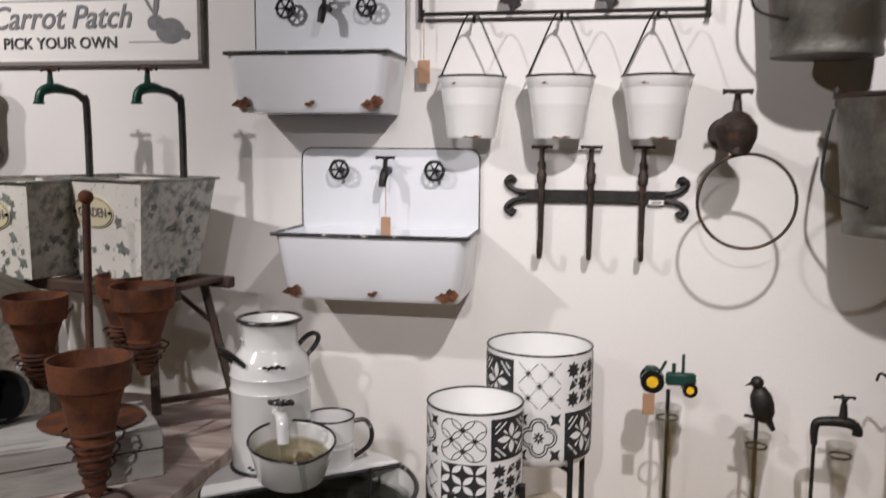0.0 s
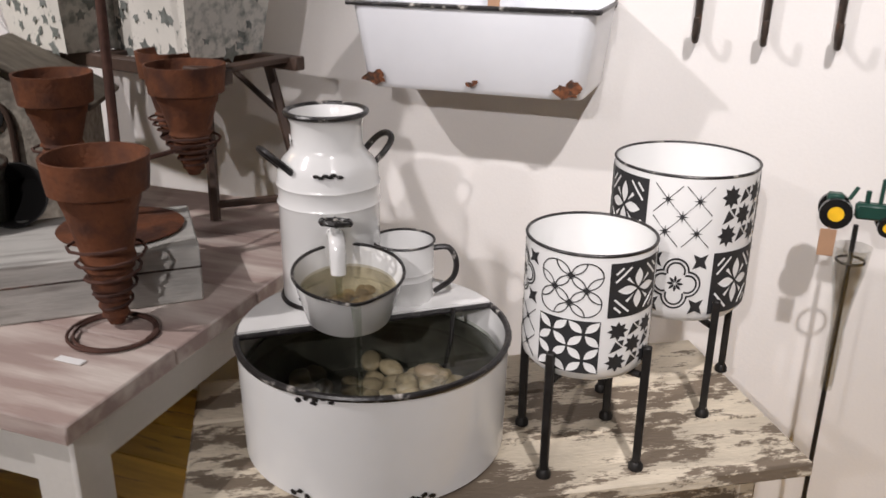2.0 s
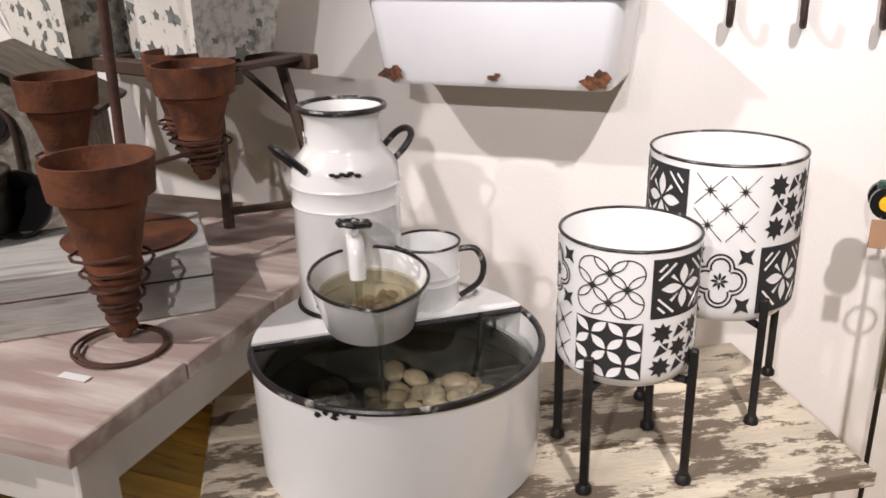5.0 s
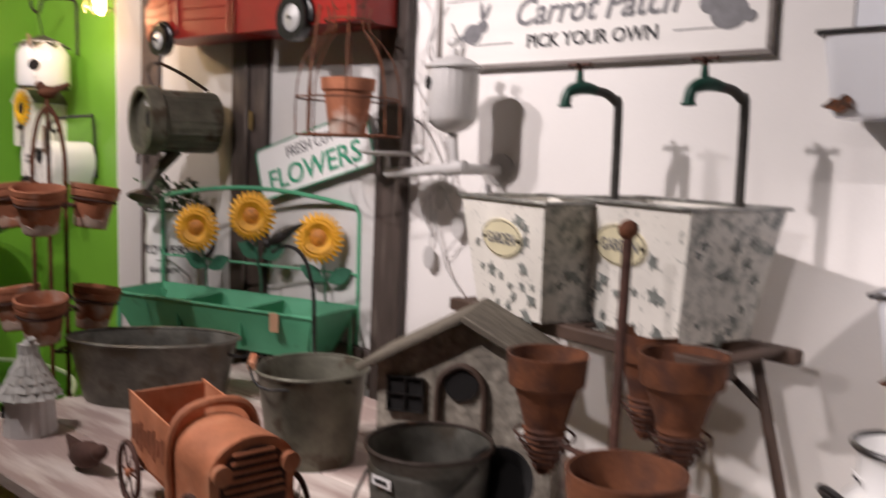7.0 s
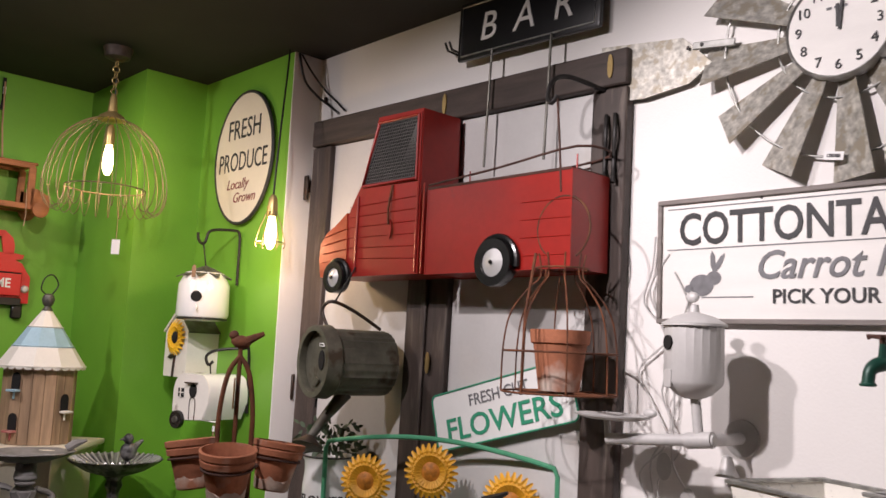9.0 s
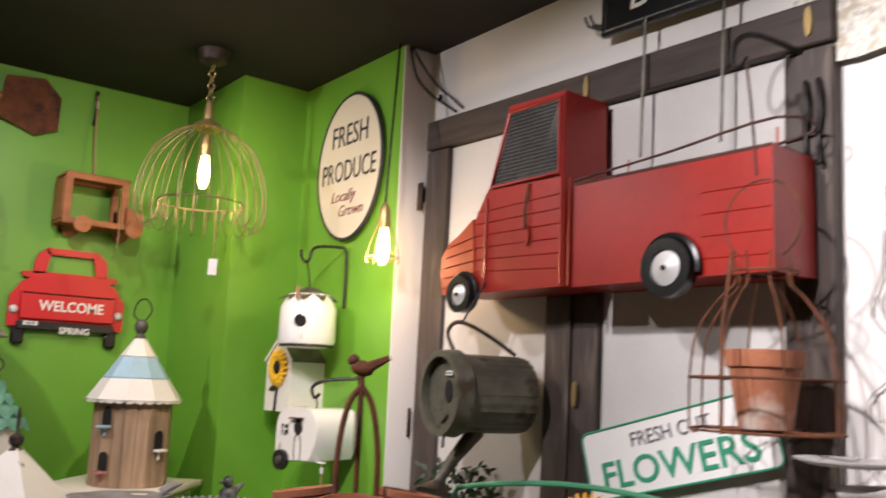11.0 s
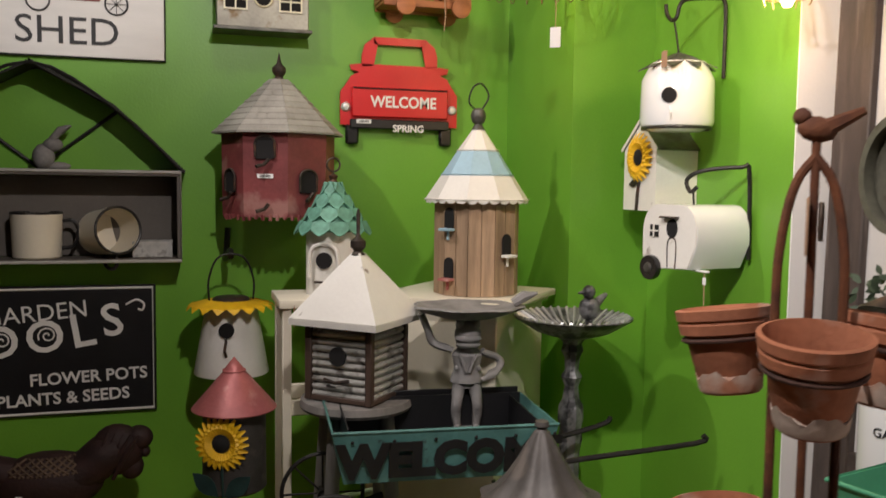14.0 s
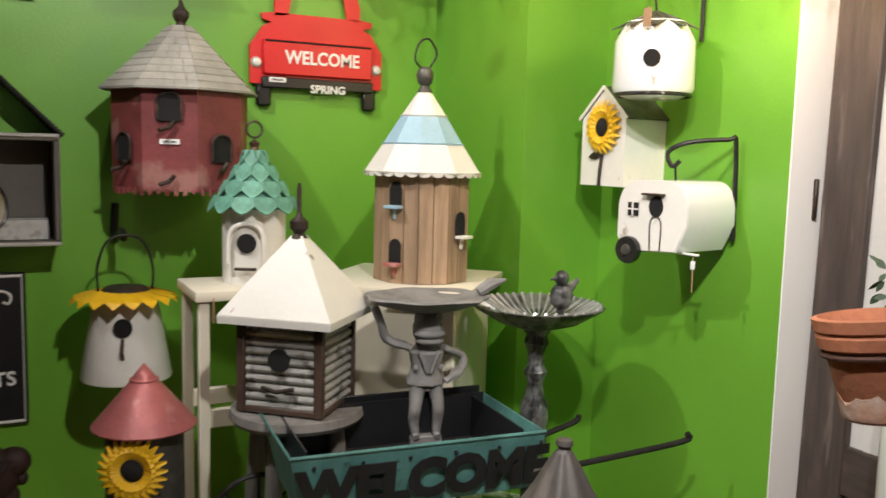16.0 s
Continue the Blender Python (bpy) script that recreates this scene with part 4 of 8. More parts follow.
# ---- rain gauges ----
def gauge(x, y, z, kind):
    label = {"tractor": "rain gauge stake with a green toy tractor", "crow": "rain gauge stake with a black crow", "tap": "rain gauge stake with a black tap"}[kind]
    g = thing("rain_gauge", label, "rain gauge", pose(x, y, 0), "rain gauges")
    part("stake", tube([(0, 0, 0), (0, 0, z)], 0.005), IRON, g)
    ox = 0.0 if kind != "tap" else 0.06
    part("holder_ring", hoop((ox, -0.012, z - 0.07), 0.026, 0.0028), IRON, g)
    part("glass_tube", lathe([(0.0, z - 0.36), (0.012, z - 0.355), (0.016, z - 0.25), (0.014, z - 0.22), (0.022, z - 0.14), (0.030, z - 0.10), (0.036, z - 0.04), (0.034, z - 0.04), (0.028, z - 0.10), (0.02, z - 0.14), (0.012, z - 0.22), (0.012, z - 0.345), (0, z - 0.35)], 20, m=pose(ox, -0.012, 0)), GLASS, g).visible_shadow = False
    if kind == "tractor":
        bm = box((0.075, 0.024, 0.032), (0.03, 0, z + 0.03), 0.005)
        box((0.045, 0.03, 0.025), (-0.035, 0, z + 0.028), 0.005, bm)
        box((0.03, 0.024, 0.02), (-0.045, 0, z + 0.05), 0.004, bm)
        tube([(0.035, 0, z + 0.04), (0.035, 0, z + 0.095)], 0.004, bm)
        tube([(0.012, 0, z + 0.04), (0.012, 0, z + 0.07)], 0.005, bm)
        tube([(-0.02, 0, z + 0.05), (-0.008, 0, z + 0.075)], 0.004, bm)
        part("tractor_body", bm, TRACTORG, g, "dark green tractor figure")
        for xx, zz, r in ((-0.042, z + 0.025, 0.03), (0.052, z + 0.008, 0.019)):
            for s in (-1, 1):
                q = pose(xx, s * 0.022, zz, 90)
                part("tyre", lathe([(r * 0.5, -0.006), (r, -0.006), (r, 0.006), (r * 0.5, 0.006), (r * 0.5, -0.006)], 18, m=q), TYRE, g)
                part("hub", lathe([(0, -0.007), (r * 0.5, -0.007), (r * 0.5, 0.007), (0, 0.007)], 14, m=q), SUNB, g)
        tag_on(g, (-0.05, -0.03, z), 0.005, 0.03, 0.055)
    elif kind == "crow":
        bm = blob((0.012, 0, z + 0.035), (0.03, 0.022, 0.052), m=pose(0, 0, 0, 0, -14))
        blob((-0.003, 0, z + 0.092), 0.017, bm)
        tube([(-0.014, 0, z + 0.09), (-0.032, 0, z + 0.082)], [0.006, 0.001], bm, 6)
        tube([(0.02, 0, z + 0.01), (0.042, 0, z - 0.03)], [0.014, 0.006], bm, 6)
        tube([(0, 0, z + 0.0), (-0.03, 0, z + 0.005)], 0.005, bm, 6)
        part("crow", bm, IRON, g)
    else:
        part("tap", tube([(0, 0, z - 0.05), (0.0, 0, z + 0.0), (0.02, 0, z + 0.012), (0.075, 0, z + 0.012), (0.098, 0, z - 0.002), (0.10, 0, z - 0.02)], [0.008, 0.011, 0.012, 0.014, 0.013, 0.012], None, 10), IRON, g)
        part("tap_stem", tube([(0.065, 0, z + 0.01), (0.065, 0, z + 0.06)], [0.012, 0.008]), IRON, g)
        tap_handle(g, (0.065, 0, z + 0.075), 0.05, IRON)


gauge(5.015, 2.22, 0.835, "tractor")
gauge(5.235, 2.22, 0.775, "crow")
gauge(5.375, 2.22, 0.765, "tap")
pp = thing("pipe_stake", "dark pipe-elbow garden stake", "garden stake", pose(5.53, 2.15, 0))
part("pipe", tube([(0.02, 0, 0), (0.02, 0, 0.60), (0.035, 0, 0.635), (0.07, 0, 0.65), (0.16, 0, 0.65)], 0.02, None, 12), IRONB, pp)
part("collar", hoop((0.02, 0, 0.58), 0.021, 0.008), IRONB, pp)
ws = thing("wire_stake", "thin black wire garden stake with curled top", "garden stake", pose(5.56, 2.25, 0))
part("wire", tube([(0.02, 0, 0), (0.02, 0, 0.80), (0.0, 0, 0.87), (-0.03, 0, 0.90), (-0.04, 0, 0.88)], 0.0035), IRON, ws)


# ---- signs and pipes on the white wall ----
sg = thing("farm_sign", "white wooden farm sign with black lettering in a grey frame", "sign", on_white(3.175, 1.85))
part("board", box((0.955, 0.012, 0.315), (0, -0.010, 0), 0.001), SIGNW, sg)
for z in (-0.157, 0.157):
    part("frame_rail", box((0.975, 0.024, 0.013), (0, -0.013, z), 0.002), SIGNF, sg)
for x in (-0.481, 0.481):
    part("frame_rail", box((0.013, 0.024, 0.301), (x, -0.013, 0), 0.002), SIGNF, sg)
text("COTTONTAIL FARM", 0.118, pose(0, -0.0175, 0.042), INK, sg, wide=0.79, bold=0.0016)
text("Carrot Patch", 0.098, pose(0.02, -0.0175, -0.052), INKG, sg, wide=0.92, shear=0.3, bold=0.0012)
text("PICK YOUR OWN", 0.048, pose(0.02, -0.0175, -0.112), INK, sg, bold=0.0008)
for z, x0, x1 in ((0.030, -0.46, 0.46), (0.138, -0.46, 0.46), (-0.096, -0.36, -0.22), (-0.096, 0.25, 0.36)):
    part("painted_rule", box((x1 - x0, 0.001, 0.003), ((x0 + x1) / 2, -0.0168, z)), INKG, sg)


def rabbit_shape(cx, cz, s, flip):
    f = -1 if flip else 1
    out = [ell(cx, cz, 0.034 * s, 0.028 * s), ell(cx + f * 0.034 * s, cz + 0.018 * s, 0.020 * s, 0.018 * s)]
    for a in (60, 95):
        c, q = math.cos(radians(a)), math.sin(radians(a))
        out.append([(cx + f * (0.034 * s + u * c * s - w * q * s * f), cz + 0.03 * s + u * q * s + w * c * s) for u, w in ((0, 0), (0.02, 0.007), (0.045, 0.006), (0.058, 0), (0.045, -0.006), (0.02, -0.007))])
    out.append(ell(cx - f * 0.036 * s, cz - 0.008 * s, 0.011 * s, 0.010 * s))
    return out


for cx, f, q in ((-0.36, False, 1.0), (0.385, True, 1.35)):
    bm = B()
    for i, p in enumerate(rabbit_shape(cx, -0.065, q, f)):
        plate(p, 0.0008, bm, y=-0.0172 - i * 0.0003)
    part("painted_rabbit", bm, INKG, sg, "grey painted rabbit silhouette", smooth=False)
for x in (-0.2, 0.25):
    part("screw", blob((x, -0.0165, 0.148), (0.004, 0.002, 0.004), sub=1), IRON, sg)

ck = thing("windmill_clock", "galvanized windmill wall clock with a cream dial", "clock", on_white(3.178, 2.374))
for i in range(12):
    a = 30 * i + 3
    me = plate([(-0.026, 0.115), (0.026, 0.115), (0.062, 0.355), (-0.062, 0.355)], 0.0025, m=pose(0, -0.03, 0, 0, -a) @ pose(0, 0, 0, 0, 0, 27))
    part("blade", me, GALVW, ck)
part("wire_ring", hoop((0, -0.022, 0), 0.30, 0.003, "xz", 48), GALV, ck)
part("wire_ring", hoop((0, -0.022, 0), 0.16, 0.003, "xz", 40), GALV, ck)
part("dial", lathe([(0, 0), (0.118, 0), (0.118, 0.03), (0, 0.031)], 48, m=pose(0, -0.028, 0, 90)), SIGNW, ck, "cream clock dial")
part("bezel", lathe([(0.117, 0.0), (0.124, 0.0), (0.125, 0.03), (0.121, 0.038), (0.117, 0.034), (0.117, 0.0)], 48, m=pose(0, -0.026, 0, 90)), GALV, ck)
for i in range(12):
    a = radians(90 - 30 * (i + 1))
    text(str(i + 1), 0.034, pose(0.092 * math.cos(a), -0.0605, 0.092 * math.sin(a) - 0.011), INK, ck, name="numeral")
part("hand", box((0.008, 0.002, 0.055), (0.0, -0.062, 0.025)), INK, ck)
part("hand", box((0.006, 0.002, 0.08), (0.005, -0.064, 0.03), m=pose(0, 0, 0, 0, 6)), INK, ck)
for i in range(3):
    part("dial_mark", box((0.012, 0.001, 0.006), (-0.02 + 0.018 * i, -0.0605, 0.045)), INKG, ck)
part("tail_arm", box((0.12, 0.006, 0.02), (-0.33, -0.03, 0.0), 0.002, m=pose(0, 0, 0, 0, 7)), GALV, ck)
part("tail_vane", plate([(-0.69, -0.055), (-0.54, -0.066), (-0.40, -0.05), (-0.335, -0.005), (-0.42, 0.080), (-0.685, 0.112)], 0.003, y=-0.026), GALVW, ck, "galvanized tail vane")
for x in (-0.40, -0.36):
    part("bolt", blob((x, -0.034, 0.045), (0.006, 0.004, 0.006), sub=1), IRON, ck)
label_on(ck, pose(-0.02, -0.04, -0.30, 0, 8), 0.045, 0.02)


def garden_tap(x, y):
    t = thing("garden_tap", "green garden tap on a bent steel pipe", "tap", pose(x, y, 0), "pair of garden taps")
    d = Vector((-0.54, -0.84, 0))

    def at(q, z):
        return d * q + Vector((0, 0, z))

    part("pipe", tube([at(0, 1.20), at(0, 1.545), at(0.010, 1.577), at(0.034, 1.594), at(0.06, 1.598)], 0.0105, None, 10), PIPE, t)
    part("tap", tube([at(0.055, 1.598), at(0.082, 1.603), at(0.108, 1.600), at(0.126, 1.588), at(0.131, 1.564)], [0.010, 0.014, 0.015, 0.012, 0.012], None, 10), TAPGREEN, t, "dark green painted tap")
    part("spout_lip", hoop((at(0.131, 1.562).x, at(0.131, 1.562).y, 1.562), 0.012, 0.0035), TAPGREEN, t)
    part("tap_stem", tube([at(0.098, 1.60), at(0.098, 1.645)], [0.011, 0.006]), TAPGREEN, t)
    c = at(0.098, 1.652)
    tap_handle(t, (c.x, c.y, c.z), 0.055, RUSTD)


garden_tap(3.395, 2.22)
garden_tap(3.684, 2.22)

# ---- pipe sconce with birdhouse ----
pb = thing("pipe_birdhouse", "pale grey ribbed birdhouse on a wall pipe with a feeder dish", "birdhouse", pose(2.90, 2.42, 1.41))
part("wall_flange", lathe([(0, 0), (0.045, 0), (0.045, 0.008), (0.02, 0.014), (0, 0.014)], 20, m=pose(0.02, 0, 0.0, 90)), GREYP, pb)
part("pipe", tube([(0.02, -0.005, 0), (0.02, -0.10, 0), (0.015, -0.17, 0)], 0.015, None, 10), GREYP, pb)
part("pipe", tube([(0.05, -0.19, 0.005), (-0.24, -0.19, -0.02)], 0.014, None, 10), GREYP, pb)
part("pipe", tube([(0.01, -0.19, 0), (0.0, -0.19, 0.10)], 0.012, None, 10), GREYP, pb)
part("joint", tube([(0.045, -0.19, 0.006), (-0.02, -0.19, -0.002)], 0.019, None, 10), GREYP, pb)
part("body", lathe([(0, 0.095), (0.02, 0.095), (0.042, 0.105), (0.063, 0.125), (0.067, 0.135), (0.067, 0.265), (0, 0.265)], 48, m=pose(-0.005, -0.19, 0), wob=lambda a, z: 1 + (0.018 * math.cos(24 * a) if z > 0.13 else 0)), GREYP, pb, "ribbed pale grey body")
part("roof", lathe([(0, 0.315), (0.01, 0.312), (0.012, 0.295), (0.046, 0.285), (0.075, 0.268), (0.075, 0.262), (0, 0.262)], 36, m=pose(-0.005, -0.19, 0)), GREYP, pb)
part("entrance", lathe([(0, 0), (0.017, 0), (0.017, 0.006), (0, 0.006)], 20, m=pose(-0.005, -0.19, 0.222) @ face(-28) @ pose(0, -0.065, 0, 90)), DARK, pb)
part("perch_plate", box((0.03, 0.003, 0.04), (0, -0.068, 0.14), 0.001, m=pose(-0.005, -0.19, 0) @ face(-28)), GREYP, pb)
part("finial_bird", blob((-0.01, -0.19, 0.33), (0.018, 0.01, 0.013), sub=2), GREYP, pb)
part("dish", lathe([(0, 0.028), (0.07, 0.03), (0.10, 0.038), (0.102, 0.042), (0.07, 0.036), (0, 0.034)], 32, m=pose(-0.22, -0.20, 0), squash=0.8), GREYP, pb)
part("dish_arm", tube([(-0.24, -0.19, -0.02), (-0.245, -0.19, 0.03)], 0.008), GREYP, pb)
part("dish_bird", blob((-0.12, -0.19, 0.052), (0.02, 0.009, 0.011), sub=2), GREYP, pb)
# Pale grey wires, leaves and bells modelled in place of soft shadows on the wall.
wv = thing("wire_shadow_vine", "tangled thin pale grey wires standing in for wire shadows on the white wall", "wall decoration", pose(2.66, 2.412, 1.3))
rw = random.Random(9)
for k in range(4):
    pts = [(0.02 + 0.05 * k * 0.6 + rw.uniform(-0.05, 0.05), -0.006 - 0.004 * k, 0.62 - i * 0.09 - 0.05 * k) for i in range(9)]
    part("wire", tube(pts, 0.0028, None, 5), GREYP, wv)
for x, z in ((0.06, 0.02), (0.13, -0.06), (0.02, -0.16)):
    part("wire_leaf", plate(ell(x, z, 0.022, 0.035), 0.002, y=-0.02), GREYP, wv)
for z in (0.02, -0.2):
    part("bell", lathe([(0, 0.05), (0.012, 0.045), (0.018, 0.02), (0.03, 0.0), (0.027, 0.0), (0, 0.04)], 18, m=pose(0.24, -0.03, z)), GREYP, wv)

# ---- flowered tubs on a folding stand ----
ST = thing("plant_stand", "dark folding wooden plant stand", "stand", pose(3.43, 2.13, 0, 0, 0, -12))
part("top_rail", box((0.80, 0.03, 0.03), (0, -0.10, 1.08), 0.003), BROWNF, ST)
part("top_rail", box((0.80, 0.03, 0.03), (0, 0.12, 1.08), 0.003), BROWNF, ST)
for x in (-0.36, 0.0, 0.36):
    part("slat", box((0.04, 0.24, 0.012), (x, 0.01, 1.09), 0.002), BROWNF, ST)
for x in (-0.36,):
    part("leg", tube([(x, -0.10, 1.07), (x, -0.16, 0.742)], 0.013, None, 6), BROWNF, ST)
    part("leg", tube([(x, 0.12, 1.07), (x + 0.06, 0.03, 0.742)], 0.013, None, 6), BROWNF, ST)
    part("stretcher", tube([(x, -0.155, 0.77), (x + 0.06, 0.04, 0.77)], 0.009, None, 6), BROWNF, ST)
    part("brace", tube([(x - 0.05 if x > 0 else x + 0.05, 0.11, 1.07), (x + 0.03, 0.08, 0.95)], 0.007, None, 6), BROWNF, ST)


STI = pose(3.43, 2.13, 0, 0, 0, -12).inverted()
for a, b, r in (((3.64, 2.10, 1.07), (3.69, 2.02, 0.742), 0.012), ((3.755, 2.18, 1.07), (3.845, 2.165, 0.742), 0.012), ((3.69, 2.03, 0.775), (3.838, 2.165, 0.775), 0.009), ((3.66, 2.17, 1.06), (3.785, 2.175, 0.96), 0.007)):
    part("leg" if r == 0.012 else "brace", tube([STI @ Vector(a), STI @ Vector(b)], r, None, 6), BROWNF, ST)


CREAMF = pm("faded_grey_flower_print", (0.20, 0.215, 0.20), 0.4, var=0.3, scale=60, bump=0.02)


def flower_tub(fl, ang, w, d, z0, z1):
    t = thing("flowered_tub", "cream enamel garden tub with blue-grey flowers and oval badge", "planter", pose(fl[0], fl[1], 0, 0, 0, ang), "flowered tubs")
    bm = B()
    loops = []
    for z, k in ((z0, 0.76), (z1, 1.0), (z1, 0.97), (z0 + 0.01, 0.74)):
        cx, cy = w / 2, d / 2
        loops.append([bm.verts.new((cx + sx * w / 2 * k, cy + sy * d / 2 * k, z)) for sx, sy in ((-1, -1), (1, -1), (1, 1), (-1, 1))])
    for a, b in zip(loops, loops[1:]):
        for i in range(4):
            bm.faces.new((a[i], a[(i + 1) % 4], b[(i + 1) % 4], b[i]))
    bm.faces.new(loops[0])
    bm.faces.new(loops[-1])
    tub = part("tub", bm, SPECK, t)
    tub.data.materials.append(SPECKD)
    tub.data.polygons[1].material_index = 1
    bm = B()
    for x, y, sx, sy in ((w / 2, 0, w + 0.02, 0.016), (w / 2, d, w + 0.02, 0.016), (0, d / 2, 0.016, d - 0.016), (w, d / 2, 0.016, d - 0.016)):
        box((sx, sy, 0.008), (x, y, z1 + 0.002), 0.002, bm)
    part("rim", bm, GALV, t, "dull metal rim")
    tilt = math.degrees(math.atan2(d * 0.12, z1 - z0))
    q = pose(w / 2, 0, z1) @ pose(0, 0, 0, tilt) @ pose(0, -0.003, -0.085)
    part("badge", plate(ell(0, 0, 0.082, 0.044), 0.004, m=q), CREAMG, t, "oval cream badge")
    bm = B()
    tube([q @ Vector((x, -0.001, z)) for x, z in ell(0, 0, 0.078, 0.040)], 0.0009, bm, 5, True)
    part("badge_line", bm, IRONB, t)
    text("GARDEN", 0.036, q @ pose(0, -0.001, -0.012), INKG, t, wide=0.8)
    for s in (-1, 1):
        part("rivet", blob(q @ Vector((s * 0.070, -0.002, 0)), 0.005, sub=1), IRON, t)
    rr = random.Random(int(w * 100))
    for i in range(26):
        u, v = rr.uniform(0.10, 0.92), rr.random() ** 1.3
        k = 0.76 + 0.24 * v
        if v > 0.45 and 0.3 < u < 0.7:
            continue
        x, z = w / 2 + (u - 0.5) * w * k, z0 + (z1 - z0) * v * 0.9
        m2 = pose(x, d / 2 - d / 2 * (0.76 + 0.24 * v * 0.9) - 0.001, z, tilt, rr.uniform(0, 360), 0)
        part("painted_flower", plate(star2(0, 0, rr.uniform(0.010, 0.024), 5, 0.55), 0.0006, m=m2), CREAMF, t, smooth=False)
    for i in range(14):
        u, v = rr.uniform(0.1, 0.9), rr.random() * 0.8
        k = 0.76 + 0.24 * v
        m2 = pose(w / 2 + w / 2 * k + 0.001, d / 2 + (u - 0.5) * d * k, z0 + (z1 - z0) * v, 0, 0, 90) @ pose(0, 0, 0, tilt * w / d * 0.9, rr.uniform(0, 360))
        part("painted_flower", plate(star2(0, 0, rr.uniform(0.010, 0.022), 5, 0.55), 0.0006, m=m2), CREAMF, t, smooth=False)
    return t


flower_tub((3.072, 2.068), -21, 0.345, 0.25, 1.097, 1.352)
flower_tub((3.325, 2.105), -21, 0.405, 0.25, 1.097, 1.36)

# ---- on the table ----
bk = thing("wood_block", "grey whitewashed wooden riser block", "block", pose(3.70, 1.615, 0.7405, 0, 0, 40))
part("block", box((0.37, 0.24, 0.105), (0, 0, 0.0525), 0.003), BLOCKM, bk)
part("groove", box((0.372, 0.242, 0.004), (0, 0, 0.065), 0.001), IRONB, bk)


def cone_pot(parent, x, y, z0, z1, r):
    prof = [(0.0, z0), (0.012, z0)]
    n = 12
    for i in range(n):
        t = i / n
        k = 0.016 + (r * 0.72 - 0.016) * t
        z = z0 + 0.01 + (z1 - z0 - 0.085) * t
        prof += [(k, z), (k + (0.006 if t < 0.55 else 0.001), z + 0.006)]
    prof += [(r * 0.74, z1 - 0.075), (r * 0.78, z1 - 0.06), (r * 0.93, z1 - 0.055), (r, z1), (r - 0.005, z1), (r * 0.72, z1 - 0.06), (0, z1 - 0.16)]
    part("cone_pot", lathe(prof, 32, m=pose(x, y, 0)), RUST, parent, "rusty spiral cone pot")
    pts = [((0.017 + (r * 0.60) * t) * math.cos(t * 31), (0.017 + (r * 0.60) * t) * math.sin(t * 31), z0 + 0.012 + (z1 - z0 - 0.15) * t) for t in [i / 60 for i in range(61)]]
    part("wire_spiral", tube([(x + p[0] * 0.98 + 0.003, y + p[1] * 0.98, p[2]) for p in pts], 0.0028, None, 5), RUSTD, parent)


cs = thing("cone_pot_stand", "rusty iron stand carrying three spiral cone pots", "plant stand", pose(0, 0, 0))
part("pole", tube([(3.712, 1.70, 0.85), (3.712, 1.715, 1.33)], 0.009, None, 10), RUSTD, cs)
part("finial", blob((3.712, 1.715, 1.338), 0.017), RUST, cs)
part("base_disc", lathe([(0, 0.847), (0.11, 0.847), (0.112, 0.851), (0.03, 0.858), (0, 0.858)], 32, m=pose(3.735, 1.665, 0)), RUST, cs)
cone_pot(cs, 3.55, 1.745, 0.885, 1.105, 0.073)
cone_pot(cs, 3.607, 2.015, 0.90, 1.115, 0.066)
cone_pot(cs, 3.73, 1.905, 0.885, 1.11, 0.080)
part("arm", tube([(3.712, 1.71, 0.95), (3.60, 1.73, 0.95), (3.54, 1.745, 0.95)], 0.005), RUSTD, cs)
part("arm", tube([(3.712, 1.71, 0.95), (3.73, 1.80, 0.95), (3.745, 1.88, 0.95)], 0.005), RUSTD, cs)
cf = thing("cone_pot", "rusty spiral cone pot on a coiled wire foot", "planter", pose(0, 0, 0))
cone_pot(cf, 3.845, 1.502, 0.748, 1.035, 0.083)
pts = [((0.060 + 0.014 * t) * math.cos(t * 13) - 0.008 * t, (0.060 + 0.014 * t) * math.sin(t * 13), 0.744 + 0.004 * math.sin(t * 6.5) ** 2) for t in [i / 50 for i in range(51)]]
part("wire_foot", tube([(3.865 + a, 1.475 + b, c) for a, b, c in pts], 0.003, None, 6), RUSTD, cf)
tag_on(cf, (3.86, 1.41, 0.747), 0.001, 0.02, 0.001, TAGW)
part("price_label", box((0.05, 0.016, 0.001), (3.86, 1.375, 0.7425), 0.0004, m=None), TAGW, cf, "white price label")

mk = thing("bucket_birdhouse", "aged tin milk-bucket birdhouse with a dark door and wooden-grip bail", "birdhouse", pose(3.435, 1.565, 0.7405))
part("bucket", lathe([(0, 0), (0.088, 0), (0.09, 0.012), (0.106, 0.18), (0.102, 0.188), (0.110, 0.215), (0.107, 0.215), (0.099, 0.188), (0.085, 0.015), (0, 0.01)], 40), TIN, mk)
rim(0.109, 0.215, 0.004, mk, IRONB)
q = face(-2)
part("door_surround", plate([(-0.042, 0.0), (0.042, 0.0), (0.042, 0.07)] + ell(0, 0.07, 0.042, 0.04, 10, 0, 180) + [(-0.042, 0.07)], 0.025, m=q, y=-0.118), TIN, mk)
part("entrance", lathe([(0, 0), (0.022, 0), (0.022, 0.006), (0, 0.006)], 20, m=q @ pose(0, -0.115, 0.07, 90)), DARK, mk)
part("bail", tube([q @ Vector(p) for p in ((-0.108, 0, 0.20), (-0.10, -0.06, 0.14), (-0.06, -0.112, 0.115), (0.05, -0.112, 0.12), (0.10, -0.05, 0.165), (0.11, 0, 0.20))], 0.003), IRON, mk)
